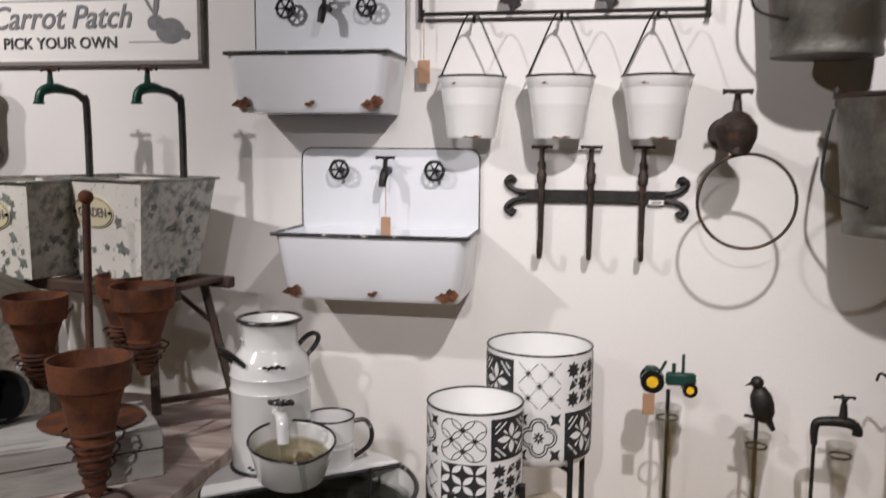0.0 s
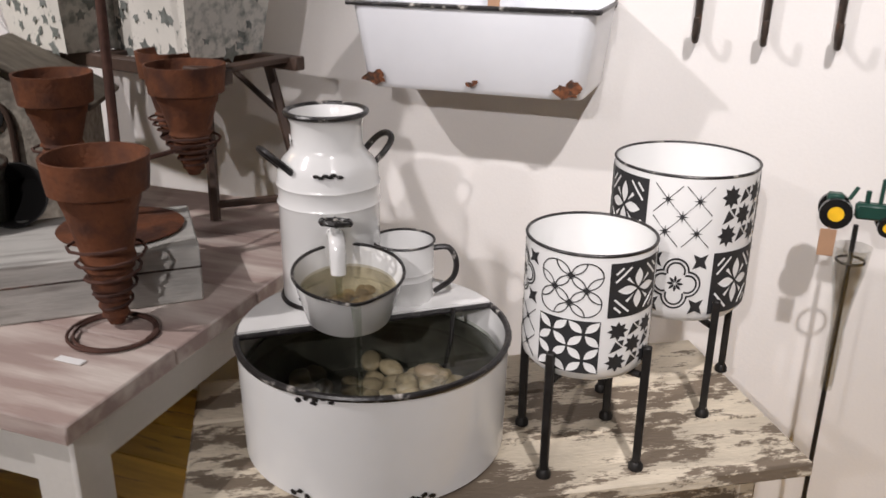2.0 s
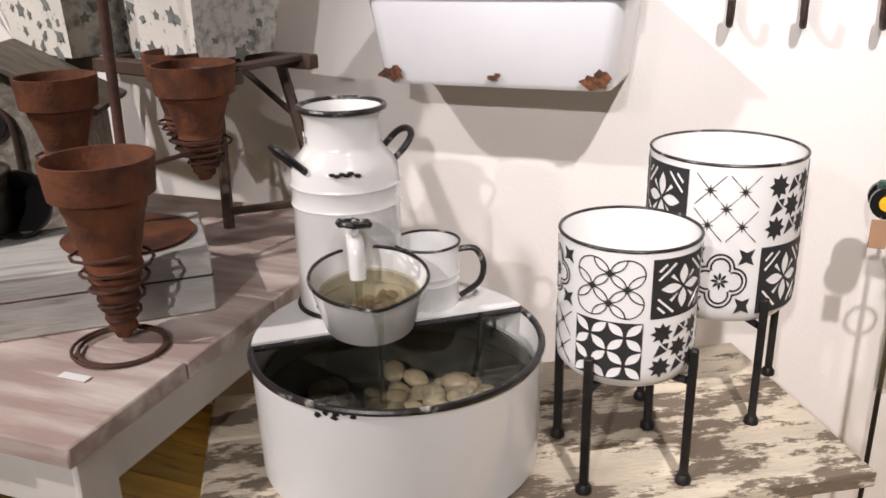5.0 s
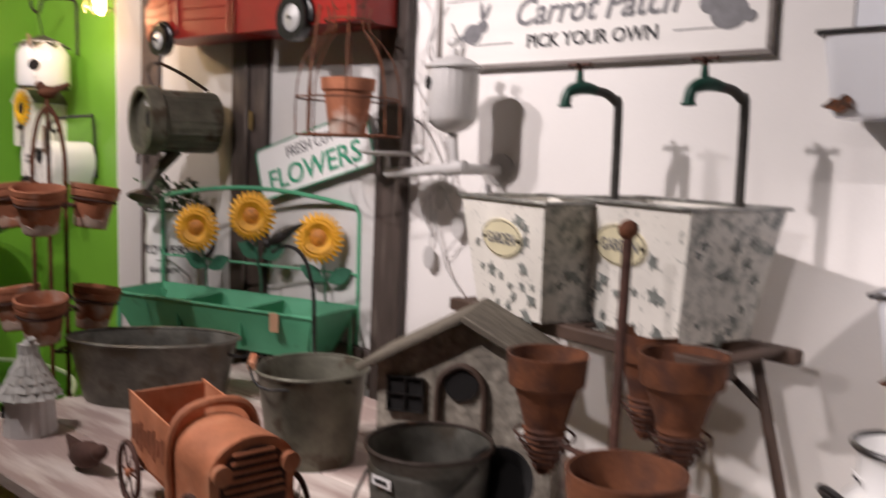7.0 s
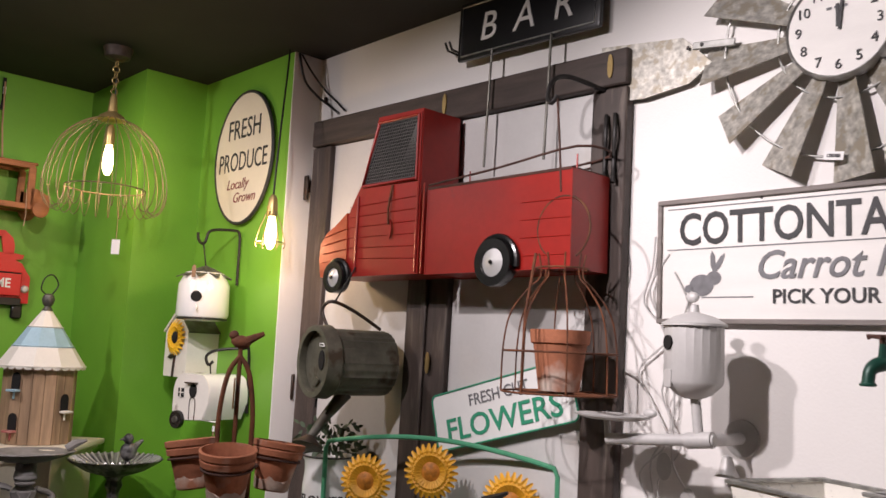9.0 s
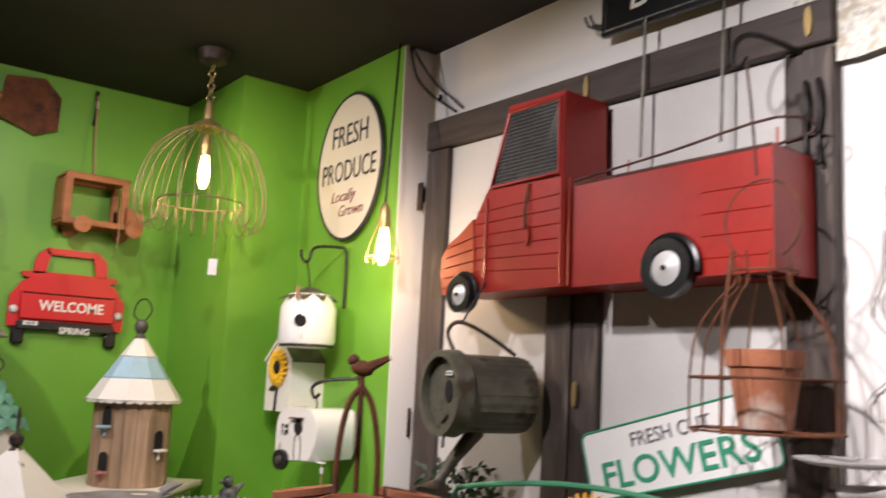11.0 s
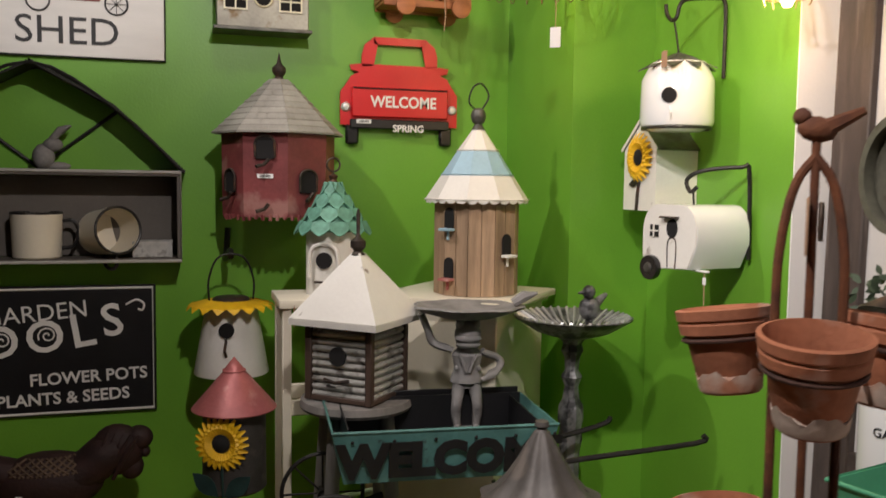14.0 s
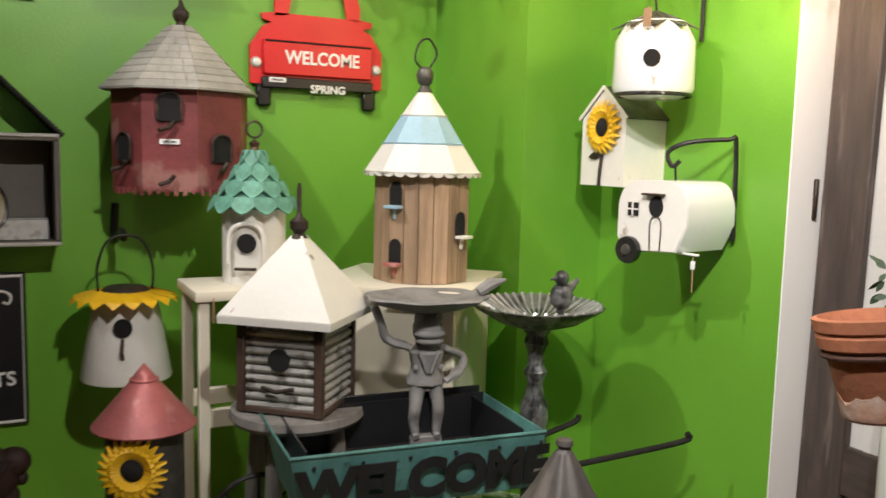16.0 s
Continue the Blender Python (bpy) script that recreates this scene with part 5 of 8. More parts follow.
part("wooden_grip", tube([q @ Vector((-0.055, -0.115, 0.116)), q @ Vector((0.015, -0.118, 0.118))], 0.010, None, 10), RUSTO, mk, "turned wooden grip")
label_on(mk, q @ pose(-0.005, -0.107, 0.172, -5), 0.045, 0.016)
part("funnel_cup", lathe([(0, 0), (0.02, 0.0), (0.045, 0.02), (0.062, 0.07), (0.059, 0.07), (0.042, 0.022), (0, 0.008)], 28, m=pose(0.085, 0.10, 0.13) @ pose(0, 0, 0, 62, 0, 28)), DARK, mk, "dark iron cup")

hs = thing("stone_birdhouse", "grey pebbled cottage birdhouse with a slate-board roof", "birdhouse", pose(3.29, 1.86, 0.7405, 0, 0, 26))
part("wall", plate([(-0.18, 0), (0.18, 0), (0.18, 0.283), (0.0, 0.382), (-0.18, 0.283)], 0.17, y=-0.085), COBBLE, hs)
for s in (-1, 1):
    part("roof", box((0.250, 0.23, 0.014), (0, 0, 0), 0.003, m=pose(s * 0.107, 0, 0.3335, 0, s * 28.8, 0)), SLATE, hs)
part("door_arch", tube([(-0.05, -0.09, 0.13), (-0.05, -0.09, 0.24), (-0.035, -0.09, 0.277), (-0.003, -0.09, 0.293), (0.03, -0.09, 0.277), (0.045, -0.09, 0.24), (0.045, -0.09, 0.13)], 0.007), BROWNF, hs)
part("entrance", lathe([(0, 0), (0.036, 0), (0.036, 0.004), (0, 0.004)], 24, m=pose(-0.003, -0.086, 0.257, 90)), DARK, hs)
part("window", box((0.075, 0.006, 0.07), (-0.118, -0.087, 0.225), 0.001), DARK, hs)
for x in (-0.155, -0.118, -0.081):
    part("window_bar", box((0.003, 0.006, 0.07), (x, -0.092, 0.225)), IRON, hs)
for z in (0.19, 0.225, 0.26):
    part("window_bar", box((0.08, 0.006, 0.003), (-0.118, -0.0925, z)), IRON, hs)
part("sill_shelf", box((0.09, 0.04, 0.012), (0.16, -0.10, 0.17), 0.002), BLOCKM, hs)

tb = thing("tin_bucket", "aged olive tin bucket with a wooden-grip bail", "bucket", pose(2.90, 1.76, 0.7405))
part("body", lathe([(0, 0), (0.098, 0), (0.10, 0.01), (0.125, 0.205), (0.13, 0.215), (0.127, 0.215), (0.121, 0.20), (0.096, 0.015), (0, 0.01)], 44, wob=lambda a, z: 1 + (0.004 * math.cos(40 * a) if 0.02 < z < 0.2 else 0)), OLIVE, tb)
rim(0.129, 0.214, 0.004, tb, OLIVE)
part("grip", tube([(-0.14, -0.06, 0.222), (-0.07, -0.12, 0.222)], 0.010, None, 10), RUSTO, tb, "orange wooden grip")
part("bail", tube([(-0.13, 0, 0.205), (-0.15, -0.05, 0.22), (-0.07, -0.125, 0.222), (0.02, -0.14, 0.19), (0.13, 0, 0.205)], 0.003), IRON, tb)

tk = thing("rusty_toy_truck", "orange rusty metal toy pickup planter on wire wheels", "toy truck", pose(3.02, 1.405, 0.7405, 0, 0, -10) @ Matrix.Diagonal((1.0, 1.04, 1.10, 1)))
bm = B()
for s in (-1, 1):
    plate([(-0.20, 0.075), (0.02, 0.06), (0.02, 0.175), (-0.215, 0.195)], 0.004, bm, y=s * 0.075)
box((0.22, 0.15, 0.005), (-0.09, 0, 0.07), bm=bm)
box((0.005, 0.15, 0.115), (-0.205, 0, 0.135), bm=bm)
part("bed", bm, RUSTO, tk)
hood = [(-0.075, 0.05), (-0.078, 0.13)] + ell(0, 0.14, 0.078, 0.055, 12, 0, 180)[::-1] + [(0.078, 0.13), (0.075, 0.05)]
part("hood", plate(hood, 0.16, m=pose(0, 0, 0, 0, 0, 90), y=-0.18), RUSTO, tk)
for i in range(6):
    part("grille_slat", box((0.006, 0.115 - 0.008 * i, 0.005), (0.184, 0, 0.10 + i * 0.014), 0.001), RUSTO, tk)
part("grille", plate([(-0.06, 0.06), (-0.06, 0.13)] + ell(0, 0.14, 0.06, 0.04, 10, 0, 180)[::-1] + [(0.06, 0.13), (0.06, 0.06)], 0.004, m=pose(0, 0, 0, 0, 0, 90), y=-0.183), RUSTD, tk)
part("cab_hoop", tube([(0.02, -0.082, 0.06), (0.02, -0.084, 0.15), (0.02, -0.06, 0.20), (0.02, 0, 0.215), (0.02, 0.06, 0.20), (0.02, 0.084, 0.15), (0.02, 0.082, 0.06)], 0.009), RUSTO, tk)
for y in (-0.062, 0.062):
    part("headlight", lathe([(0, 0), (0.016, 0.004), (0.017, 0.02), (0, 0.022)], 14, m=pose(0.18, y, 0.145, 0, 90)), RUSTO, tk)
for x, r in ((-0.16, 0.058), (0.15, 0.055)):
    for y in (-0.095, 0.095):
        w = part("wheel", hoop((x, y, r), r - 0.004, 0.005, "xz", 28), RUSTD, tk)
        bm = B()
        for i in range(6):
            a = math.tau * i / 6
            tube([(x, y, r), (x + (r - 0.005) * math.cos(a), y, r + (r - 0.005) * math.sin(a))], 0.002, bm, 5)
        part("spokes", bm, RUSTD, w)
        part("hub", blob((x, y, r), 0.010, sub=1), RUSTO, w)
    part("axle", tube([(x, -0.095, r), (x, 0.095, r)], 0.004), RUSTD, tk)
for i in range(9):
    part("painted_mark", box((0.012, 0.001, 0.03 + 0.012 * (i % 3)), (-0.19 + i * 0.022, -0.0765, 0.125), 0, m=None), RUSTP, tk)

ov = thing("oval_tub", "aged dark tin oval tub", "tub", pose(2.235, 1.75, 0.7405, 0, 0, 42) @ Matrix.Diagonal((1.08, 1.08, 0.86, 1)))
part("body", lathe([(0, 0.0), (0.175, 0.0), (0.18, 0.01), (0.215, 0.195), (0.222, 0.205), (0.219, 0.205), (0.21, 0.19), (0.175, 0.015), (0, 0.01)], 48, squash=0.55), TIN, ov)
rim(0.22, 0.205, 0.005, ov, TIN, squash=0.55, n=48)
for s in (-1, 1):
    part("handle", tube([(s * 0.20, -0.03, 0.16), (s * 0.24, -0.025, 0.155), (s * 0.24, 0.025, 0.155), (s * 0.20, 0.03, 0.16)], 0.005), IRON, ov)

sb = thing("ceramic_birdhouse", "small white ribbed birdhouse with shaggy roof and bird", "birdhouse", pose(2.285, 1.385, 0.7405) @ Matrix.Diagonal((1.12, 1.12, 1.06, 1)))
part("body", lathe([(0, 0), (0.055, 0), (0.05, 0.06), (0.052, 0.105), (0, 0.11)], 36, wob=lambda a, z: 1 + 0.03 * math.cos(16 * a)), GREYP, sb)
bm = B()
for k in range(6):
    lathe([(0.066 - k * 0.009, 0.088 + k * 0.018), (0.042 - k * 0.006, 0.118 + k * 0.018), (0.02, 0.118 + k * 0.018), (0.02, 0.09 + k * 0.018), (0.066 - k * 0.009, 0.088 + k * 0.018)], 36, bm, wob=lambda a, z, k=k: 1 + 0.09 * math.cos(14 * a + k * 1.5))
part("roof", bm, THATCH, sb)
part("bird", blob((0, 0, 0.205), (0.022, 0.012, 0.014), blob((0.018, 0, 0.22), 0.009)), THATCH, sb)
part("entrance", lathe([(0, 0), (0.014, 0), (0.014, 0.006), (0, 0.006)], 16, m=face(-20) @ pose(0, -0.051, 0.055, 90)), DARK, sb)
rb = thing("iron_bird_figure", "dark rusty iron bird lying on the table", "figurine", pose(2.62, 1.36, 0.7405))
bm = blob((0, 0, 0.035), (0.06, 0.03, 0.03), m=pose(0, 0, 0, 0, -12))
tube([(-0.04, 0, 0.035), (-0.11, 0.01, 0.05)], [0.02, 0.004], bm, 6)
blob((0.06, 0, 0.055), 0.018, bm)
part("figure", bm, RUSTD, rb)


# ---- sunflower trough ----
def sunflower(parent, m, r, mat, cmat, n=22, deep=0.012):
    """A flower head of many narrow petals in two rings, facing local -y."""
    bm = B()
    for ring, (k, q) in enumerate(((1.0, 0), (0.8, 0.5))):
        for i in range(n):
            a = math.tau * (i + q) / n
            c, s = math.cos(a), math.sin(a)
            w = r * 0.115
            pr = [(0.30 * r, 0.6), (0.72 * r * k, 1.0), (r * k, 0.35)]
            ys = [-0.004 - ring * 0.003, -deep - ring * 0.003, -deep * 0.2 - ring * 0.004]
            L = [bm.verts.new(m @ Vector((u * c - w * v * s, y, u * s + w * v * c))) for (u, v), y in zip(pr, ys)]
            Rr = [bm.verts.new(m @ Vector((u * c + w * v * s, y, u * s - w * v * c))) for (u, v), y in zip(pr, ys)]
            M = [bm.verts.new(m @ Vector((u * c, y + 0.003, u * s))) for (u, v), y in zip(pr, ys)]
            for j in range(2):
                bm.faces.new((L[j], M[j], M[j + 1], L[j + 1]))
                bm.faces.new((M[j], Rr[j], Rr[j + 1], M[j + 1]))
    hd = part("flower_head", bm, mat, parent, "yellow sunflower head")
    part("flower_centre", lathe([(0, 0.016), (r * 0.2, 0.013), (r * 0.34, 0.006), (r * 0.34, 0), (0, 0)], 20, m=m @ pose(0, -0.002, 0, 90)), cmat, hd)
    return hd


tg = thing("sunflower_trough", "mint green metal trough planter with three sunflowers on a frame", "planter", pose(1.535, 2.20, 0, 0, 0, 13.5))
bm = B()
L, D, z0, z1 = 0.86, 0.25, 0.80, 0.945
loops = [[bm.verts.new(p) for p in ((x0, -d, z), (x1, -d, z), (x1, e, z), (x0, e, z))] for z, x0, x1, d, e in ((z0, 0.06, L - 0.06, 0.20, -0.05), (z1, 0, L, D, 0.0), (z1, 0.004, L - 0.004, D - 0.004, -0.004), (z0 + 0.004, 0.064, L - 0.064, 0.196, -0.054))]
for a, b in zip(loops, loops[1:]):
    for i in range(4):
        bm.faces.new((a[i], a[(i + 1) % 4], b[(i + 1) % 4], b[i]))
bm.faces.new(loops[0])
bm.faces.new(loops[-1])
part("trough", bm, MINT, tg)
part("trough_rim", tube([(0, -D, z1), (L, -D, z1), (L, 0, z1), (0, 0, z1)], 0.005, None, 8, True), MINT, tg)
for x in (0.30, 0.57):
    part("divider", box((0.004, D - 0.03, 0.12), (x, -D / 2, 0.88)), MINT, tg)
part("arch", tube([(0.0, 0, 0.82), (0.0, 0, 1.245), (0.012, 0, 1.268)] + [(L * i / 10, 0, 1.268 + 0.045 * math.sin(math.pi * i / 10)) for i in range(1, 10)] + [(L - 0.012, 0, 1.268), (L, 0, 1.245), (L, 0, 0.82)], 0.008), MINT, tg)
part("cross_wire", tube([(0, 0, 1.05), (L, 0, 1.05)], 0.004), MINT, tg)
for x in (0.02, L - 0.02):
    for y in (-0.02, -0.22):
        part("leg", tube([(x, y, z1 - 0.02), (x + (0.04 if x > 0.4 else -0.04), y, 0)], 0.008), MINT, tg)
for x, z, y in ((0.218, 1.166, -0.055), (0.465, 1.222, -0.055), (0.735, 1.166, -0.045)):
    part("stem", tube([(x, y + 0.012, z), (x, y / 2, 1.08), (x, -0.01, 1.02), (x, -0.006, 0.95)], 0.004), LEAFM, tg)
    sunflower(tg, pose(x, y, z, 0, 0, 18), 0.085, SUNY, SUNO, 26, 0.016)
    for s in (-1, 1):
        part("leaf", plate(leaf2(x + s * 0.055, z - 0.125, 0.11, 0.055, 25 * s), 0.002, y=-0.008), LEAFM, tg)
tag_on(tg, (0.72, -D - 0.006, 0.95), 0.002, 0.035, 0.06)

bs = thing("bird_stake", "dark iron bird on a curved garden rod", "garden stake", pose(2.39, 2.12, 0))
part("rod", tube([(0.06, 0.02, 0), (0.07, 0.02, 0.9), (0.06, 0.01, 1.08), (0.02, 0.0, 1.15), (-0.04, -0.01, 1.16), (-0.08, -0.02, 1.14)], 0.006), IRON, bs)
bm = blob((-0.05, -0.02, 1.185), (0.05, 0.018, 0.02), m=pose(0, 0, 0, 0, -22))
tube([(-0.02, -0.02, 1.20), (0.05, -0.01, 1.235)], [0.018, 0.004], bm, 6)
blob((-0.095, -0.025, 1.165), 0.016, bm)
tube([(-0.105, -0.025, 1.16), (-0.13, -0.028, 1.145)], [0.006, 0.001], bm, 6)
part("bird", bm, IRON, bs)

# ---- white jug with foliage ----
jg = thing("flower_jug", "tall white enamel flower jug with black lettering and foliage", "jug", pose(1.452, 2.285, 0, 0, 0, 40))
part("jug", lathe([(0, 0.62), (0.088, 0.62), (0.094, 0.63), (0.094, 1.10), (0.088, 1.155), (0.090, 1.185), (0.101, 1.205), (0.098, 1.206), (0.084, 1.17), (0.088, 0.66), (0, 0.65)], 40), ENAMEL, jg)
rim(0.0995, 1.2055, 0.003, jg, BLACKR)
part("handle", tube([(0.088, 0.02, 1.165), (0.135, 0.02, 1.215), (0.168, 0.02, 1.18), (0.165, 0.02, 1.08), (0.092, 0.02, 0.98)], 0.010), BLACKR, jg, "black bent handle")


def round_text(words, size, z, r, parent):
    o = text(words, size, pose(0, 0, z), INK, parent, wide=0.95)
    for v in o.data.vertices:
        a, q = v.co.x / r, r + 0.0015 - v.co.y
        v.co.x, v.co.y = q * math.sin(a), -q * math.cos(a)


round_text("FLOWERS", 0.048, 1.045, 0.094, jg)
round_text("GARDEN", 0.030, 0.975, 0.094, jg)
part("painted_rule", box((0.05, 0.001, 0.003), (0, -0.0945, 1.022)), INK, jg)
part("stand", lathe([(0, 0), (0.09, 0), (0.09, 0.62), (0, 0.62)], 20), IRONB, jg)
leafm = link("leaf", plate(leaf2(0.02, 0, 0.04, 0.02, 0), 0.0006), LEAFP, False)
rl = random.Random(2)
for i in range(190):
    a, q, z = rl.uniform(0, 360), rl.uniform(0, 0.12), 1.205 + rl.uniform(0, 0.11)
    share("leaf", leafm, pose(q * math.cos(radians(a)), q * math.sin(radians(a)) * 0.6, z, rl.uniform(-60, 60), rl.uniform(-60, 60), a) @ Matrix.Diagonal((*[rl.uniform(0.5, 1.0)] * 3, 1)), jg)

# ---- red tin pickup on the doors ----
PT = thing("tin_pickup", "red painted tin pickup truck hung on the old doors", "toy truck", pose(0.012, 2.205, -0.01))
side = [(1.455, 1.86), (1.445, 1.955), (1.50, 2.005), (1.565, 2.05), (1.605, 2.115), (1.63, 2.15), (1.705, 2.375), (1.93, 2.37), (1.935, 1.835), (1.47, 1.835)]
part("cab", plate(side, 0.165, y=0.0), RED, PT)
part("nose", plate([(1.425, 1.838), (1.412, 1.90), (1.416, 1.955), (1.45, 1.995), (1.495, 2.016), (1.56, 2.058), (1.575, 1.836)], 0.175, y=-0.003), REDO, PT, "orange-tinged nose")
bm = B()
for i in range(5):
    tube([(1.420 + 0.006 * i, -0.005, 1.86 + i * 0.030), (1.572, -0.005, 1.86 + i * 0.036)], 0.0016, bm, 5)
part("nose_ribs", bm, REDO, PT)
bm = B()
tube([(1.645, -0.006, 2.142), (1.715, -0.006, 2.352), (1.915, -0.006, 2.35), (1.915, -0.006, 2.14)], 0.007, bm, 6, True)
part("window_frame", bm, RED, PT)
part("window", plate([(1.645, 2.142), (1.715, 2.352), (1.915, 2.35), (1.915, 2.14)], 0.003, y=-0.002), DARK, PT)
bm = B()
for i in range(25):
    x = 1.63 + i * 0.0115
    tube([(max(1.645 + 0.0, x), -0.004, 2.142 if x > 1.645 else 2.16), (min(1.915, x + 0.10), -0.004, 2.35)], 0.0011, bm, 4)
for i in range(19):
    z = 2.15 + i * 0.0108
    tube([(1.648 + (z - 2.142) * 0.33, -0.005, z), (1.915, -0.005, z)], 0.0010, bm, 4)
part("window_mesh", bm, WIREG, PT, "wire mesh window")
bm = B()
for (x0, z0, x1, z1) in ((1.62, 1.85, 1.62, 2.11), (1.925, 1.84, 1.925, 2.36), (1.955, 1.835, 1.955, 2.12)):
    tube([(x0, -0.004, z0), (x1, -0.004, z1)], 0.004, bm, 6)
for i in range(6):
    tube([(1.575, -0.002, 1.90 + i * 0.035), (1.92, -0.002, 1.885 + i * 0.04)], 0.0013, bm, 5)
part("pressed_ribs", bm, RED, PT)
for n2, sz, ct in (("bed_side", (0.56, 0.004, 0.27), (2.25, 0.0, 1.965)), ("bed_side", (0.56, 0.004, 0.27), (2.25, 0.163, 1.965)), ("tailgate", (0.006, 0.166, 0.27), (2.533, 0.08, 1.965)), ("bed_front", (0.006, 0.166, 0.27), (1.972, 0.08, 1.965)), ("bed_floor", (0.55, 0.158, 0.006), (2.25, 0.08, 1.835))):
    part(n2, box(sz, ct), RED, PT)
part("bed_edge", tube([(1.972, 0, 2.10), (2.533, 0, 2.10), (2.533, 0.163, 2.10), (1.972, 0.163, 2.10)], 0.005, None, 6, True), RUSTD, PT)
bm = B()
for i in range(4):
    tube([(2.36, -0.003, 1.87 + i * 0.05), (2.53, -0.003, 1.868 + i * 0.05)], 0.0013, bm, 5)
part("pressed_ribs", bm, RED, PT)
for x, r, z in ((1.535, 0.054, 1.832), (2.28, 0.068, 1.853)):
    part("fender", tube(arc((x, -0.01, z), r + 0.008, -10, 190, 18), [0.009] * 19, None, 8), TYRE, PT)
    w = part("tyre", lathe([(r * 0.62, -0.02), (r * 0.95, -0.02), (r, -0.012), (r, 0.02), (r * 0.62, 0.02), (r * 0.62, -0.02)], 32, m=pose(x, -0.012, z, 90)), TYRE, PT)
    part("hubcap", lathe([(0, 0.024), (r * 0.2, 0.02), (r * 0.6, 0.014), (r * 0.66, 0.008), (r * 0.66, -0.012), (0, -0.012)], 28, m=pose(x, -0.012, z, 90)), CHROME, w, "dull chrome hubcap")
    part("hub_nut", blob((x, -0.037, z), 0.007, sub=1), IRON, w)
part("headlight", blob((1.405, 0.03, 1.948), (0.024, 0.018, 0.018)), RED, PT)
part("door_handle", tube([(1.80, -0.006, 2.13), (1.795, -0.016, 2.05), (1.80, -0.016, 2.0)], 0.004), RUST, PT)
part("mirror_latch", plate(ell(1.80, 1.985, 0.010, 0.032), 0.004, y=-0.012), RED, PT)
part("bed_rail", tube([(1.96, 0.01, 2.115), (2.25, 0.01, 2.135), (2.54, 0.01, 2.16), (2.54, 0.16, 2.16), (2.3, 0.16, 2.14)], 0.0036), RUSTD, PT)
for x in (2.14, 2.54):
    part("rail_post", tube([(x, 0.01, 2.10), (x, 0.01, 2.138)], 0.0026), RED, PT)

br = thing("bar_sign", "black metal bar sign with white letters and hanging rods", "sign", pose(2.215, 2.372, 2.65, 0, 1.5))
part("board", box((0.585, 0.02, 0.20), (0, 0, 0), 0.008, seg=2), SIGNK, br)
part("edge", tube([(-0.275, -0.011, -0.085), (0.275, -0.011, -0.085), (0.275, -0.011, 0.085), (-0.275, -0.011, 0.085)], 0.003, None, 6, True), GALV, br)
for i, ch in enumerate("BAR"):
    text(ch, 0.135, pose(-0.155 + 0.155 * i, -0.0115, -0.046), SIGNW, br, shear=0.15)
for x in (-0.12, 0.125):
    part("rod", tube([(x, -0.022, -0.09), (x, -0.028, -0.48)], 0.004), TIN, br)
for x in (-0.32, -0.34):
    part("scroll", tube([(x + 0.04, -0.0, -0.07), (x, -0.01, -0.05), (x - 0.015, -0.01, -0.02)], 0.004), IRON, br)

# ---- corrugated can birdhouse ----
cd = thing("watering_can_birdhouse", "olive corrugated tin watering-can birdhouse hung on the door", "birdhouse", pose(1.61, 2.10, 1.535, 0, 0, -10))
part("body", lathe([(0, 0.0), (0.108, 0.0), (0.108, 0.27), (0, 0.27)], 72, m=pose(0, 0, 0, -90) @ Matrix.Diagonal((1, 1, 0.88, 1)), wob=lambda a, z: 1 + 0.02 * math.cos(28 * a)), OLIVE, cd)
part("front_hoop", lathe([(0.100, -0.03), (0.118, -0.03), (0.122, 0.02), (0.112, 0.03), (0.100, -0.03)], 48, m=pose(0, 0, 0, -90)), OLIVE, cd)
part("face", lathe([(0, -0.004), (0.102, -0.004), (0.102, 0.0), (0, 0.0)], 40, m=pose(0, 0, 0, -90)), OLIVE, cd)
part("entrance", plate(ell(0.02, 0.005, 0.020, 0.032), 0.003, y=-0.008), DARK, cd)
part("perch_bird", plate(leaf2(-0.01, -0.065, 0.06, 0.03, 10), 0.004, y=-0.012), OLIVE, cd)
part("bail", tube([(0, 0.02, 0.11), (-0.03, 0.01, 0.17), (0.0, 0.03, 0.20), (0.0, 0.12, 0.17), (0, 0.22, 0.115)], 0.006), IRONB, cd)
label_on(cd, pose(0.03, -0.012, 0.055), 0.035, 0.012)
part("spout", tube([(0.0, 0.10, -0.10), (-0.02, 0.04, -0.18), (-0.04, 0.0, -0.25)], [0.026, 0.018, 0.014], None, 12), TIN, cd)
part("spout_rose", lathe([(0, 0), (0.014, 0), (0.05, 0.03), (0.052, 0.036), (0, 0.04)], 24, m=pose(-0.04, 0.0, -0.245) @ pose(0, 0, 0, 158, -14)), IRONB, cd)
part("hook_wire", tube([(0.0, 0.04, 0.20), (0.02, 0.10, 0.32)], 0.003), IRON, cd)
part("pull_chain", tube([(-0.01, 0.0, -0.105), (-0.012, -0.002, -0.15)], 0.004), IRON, cd)

fs = thing("flower_sign", "white enamel sign with green lettering leaning on the door", "sign", pose(2.165, 2.372, 1.425, 0, -15))
hw, hh, rr = 0.288, 0.088, 0.02
pts = []
for cx, cz, a in ((hw - rr, hh - rr, 0), (-hw + rr, hh - rr, 90), (-hw + rr, -hh + rr, 180), (hw - rr, -hh + rr, 270)):
    pts += ell(cx, cz, rr, rr, 5, a, a + 90)
part("plate", plate(pts, 0.006, y=0.0), ENAMEL, fs)
part("edge", tube([(x, -0.001, z) for x, z in pts], 0.003, None, 6, True), GREENI, fs)
text("FRESH CUT", 0.052, pose(0.0, -0.0015, 0.028), INKG, fs, wide=0.95)
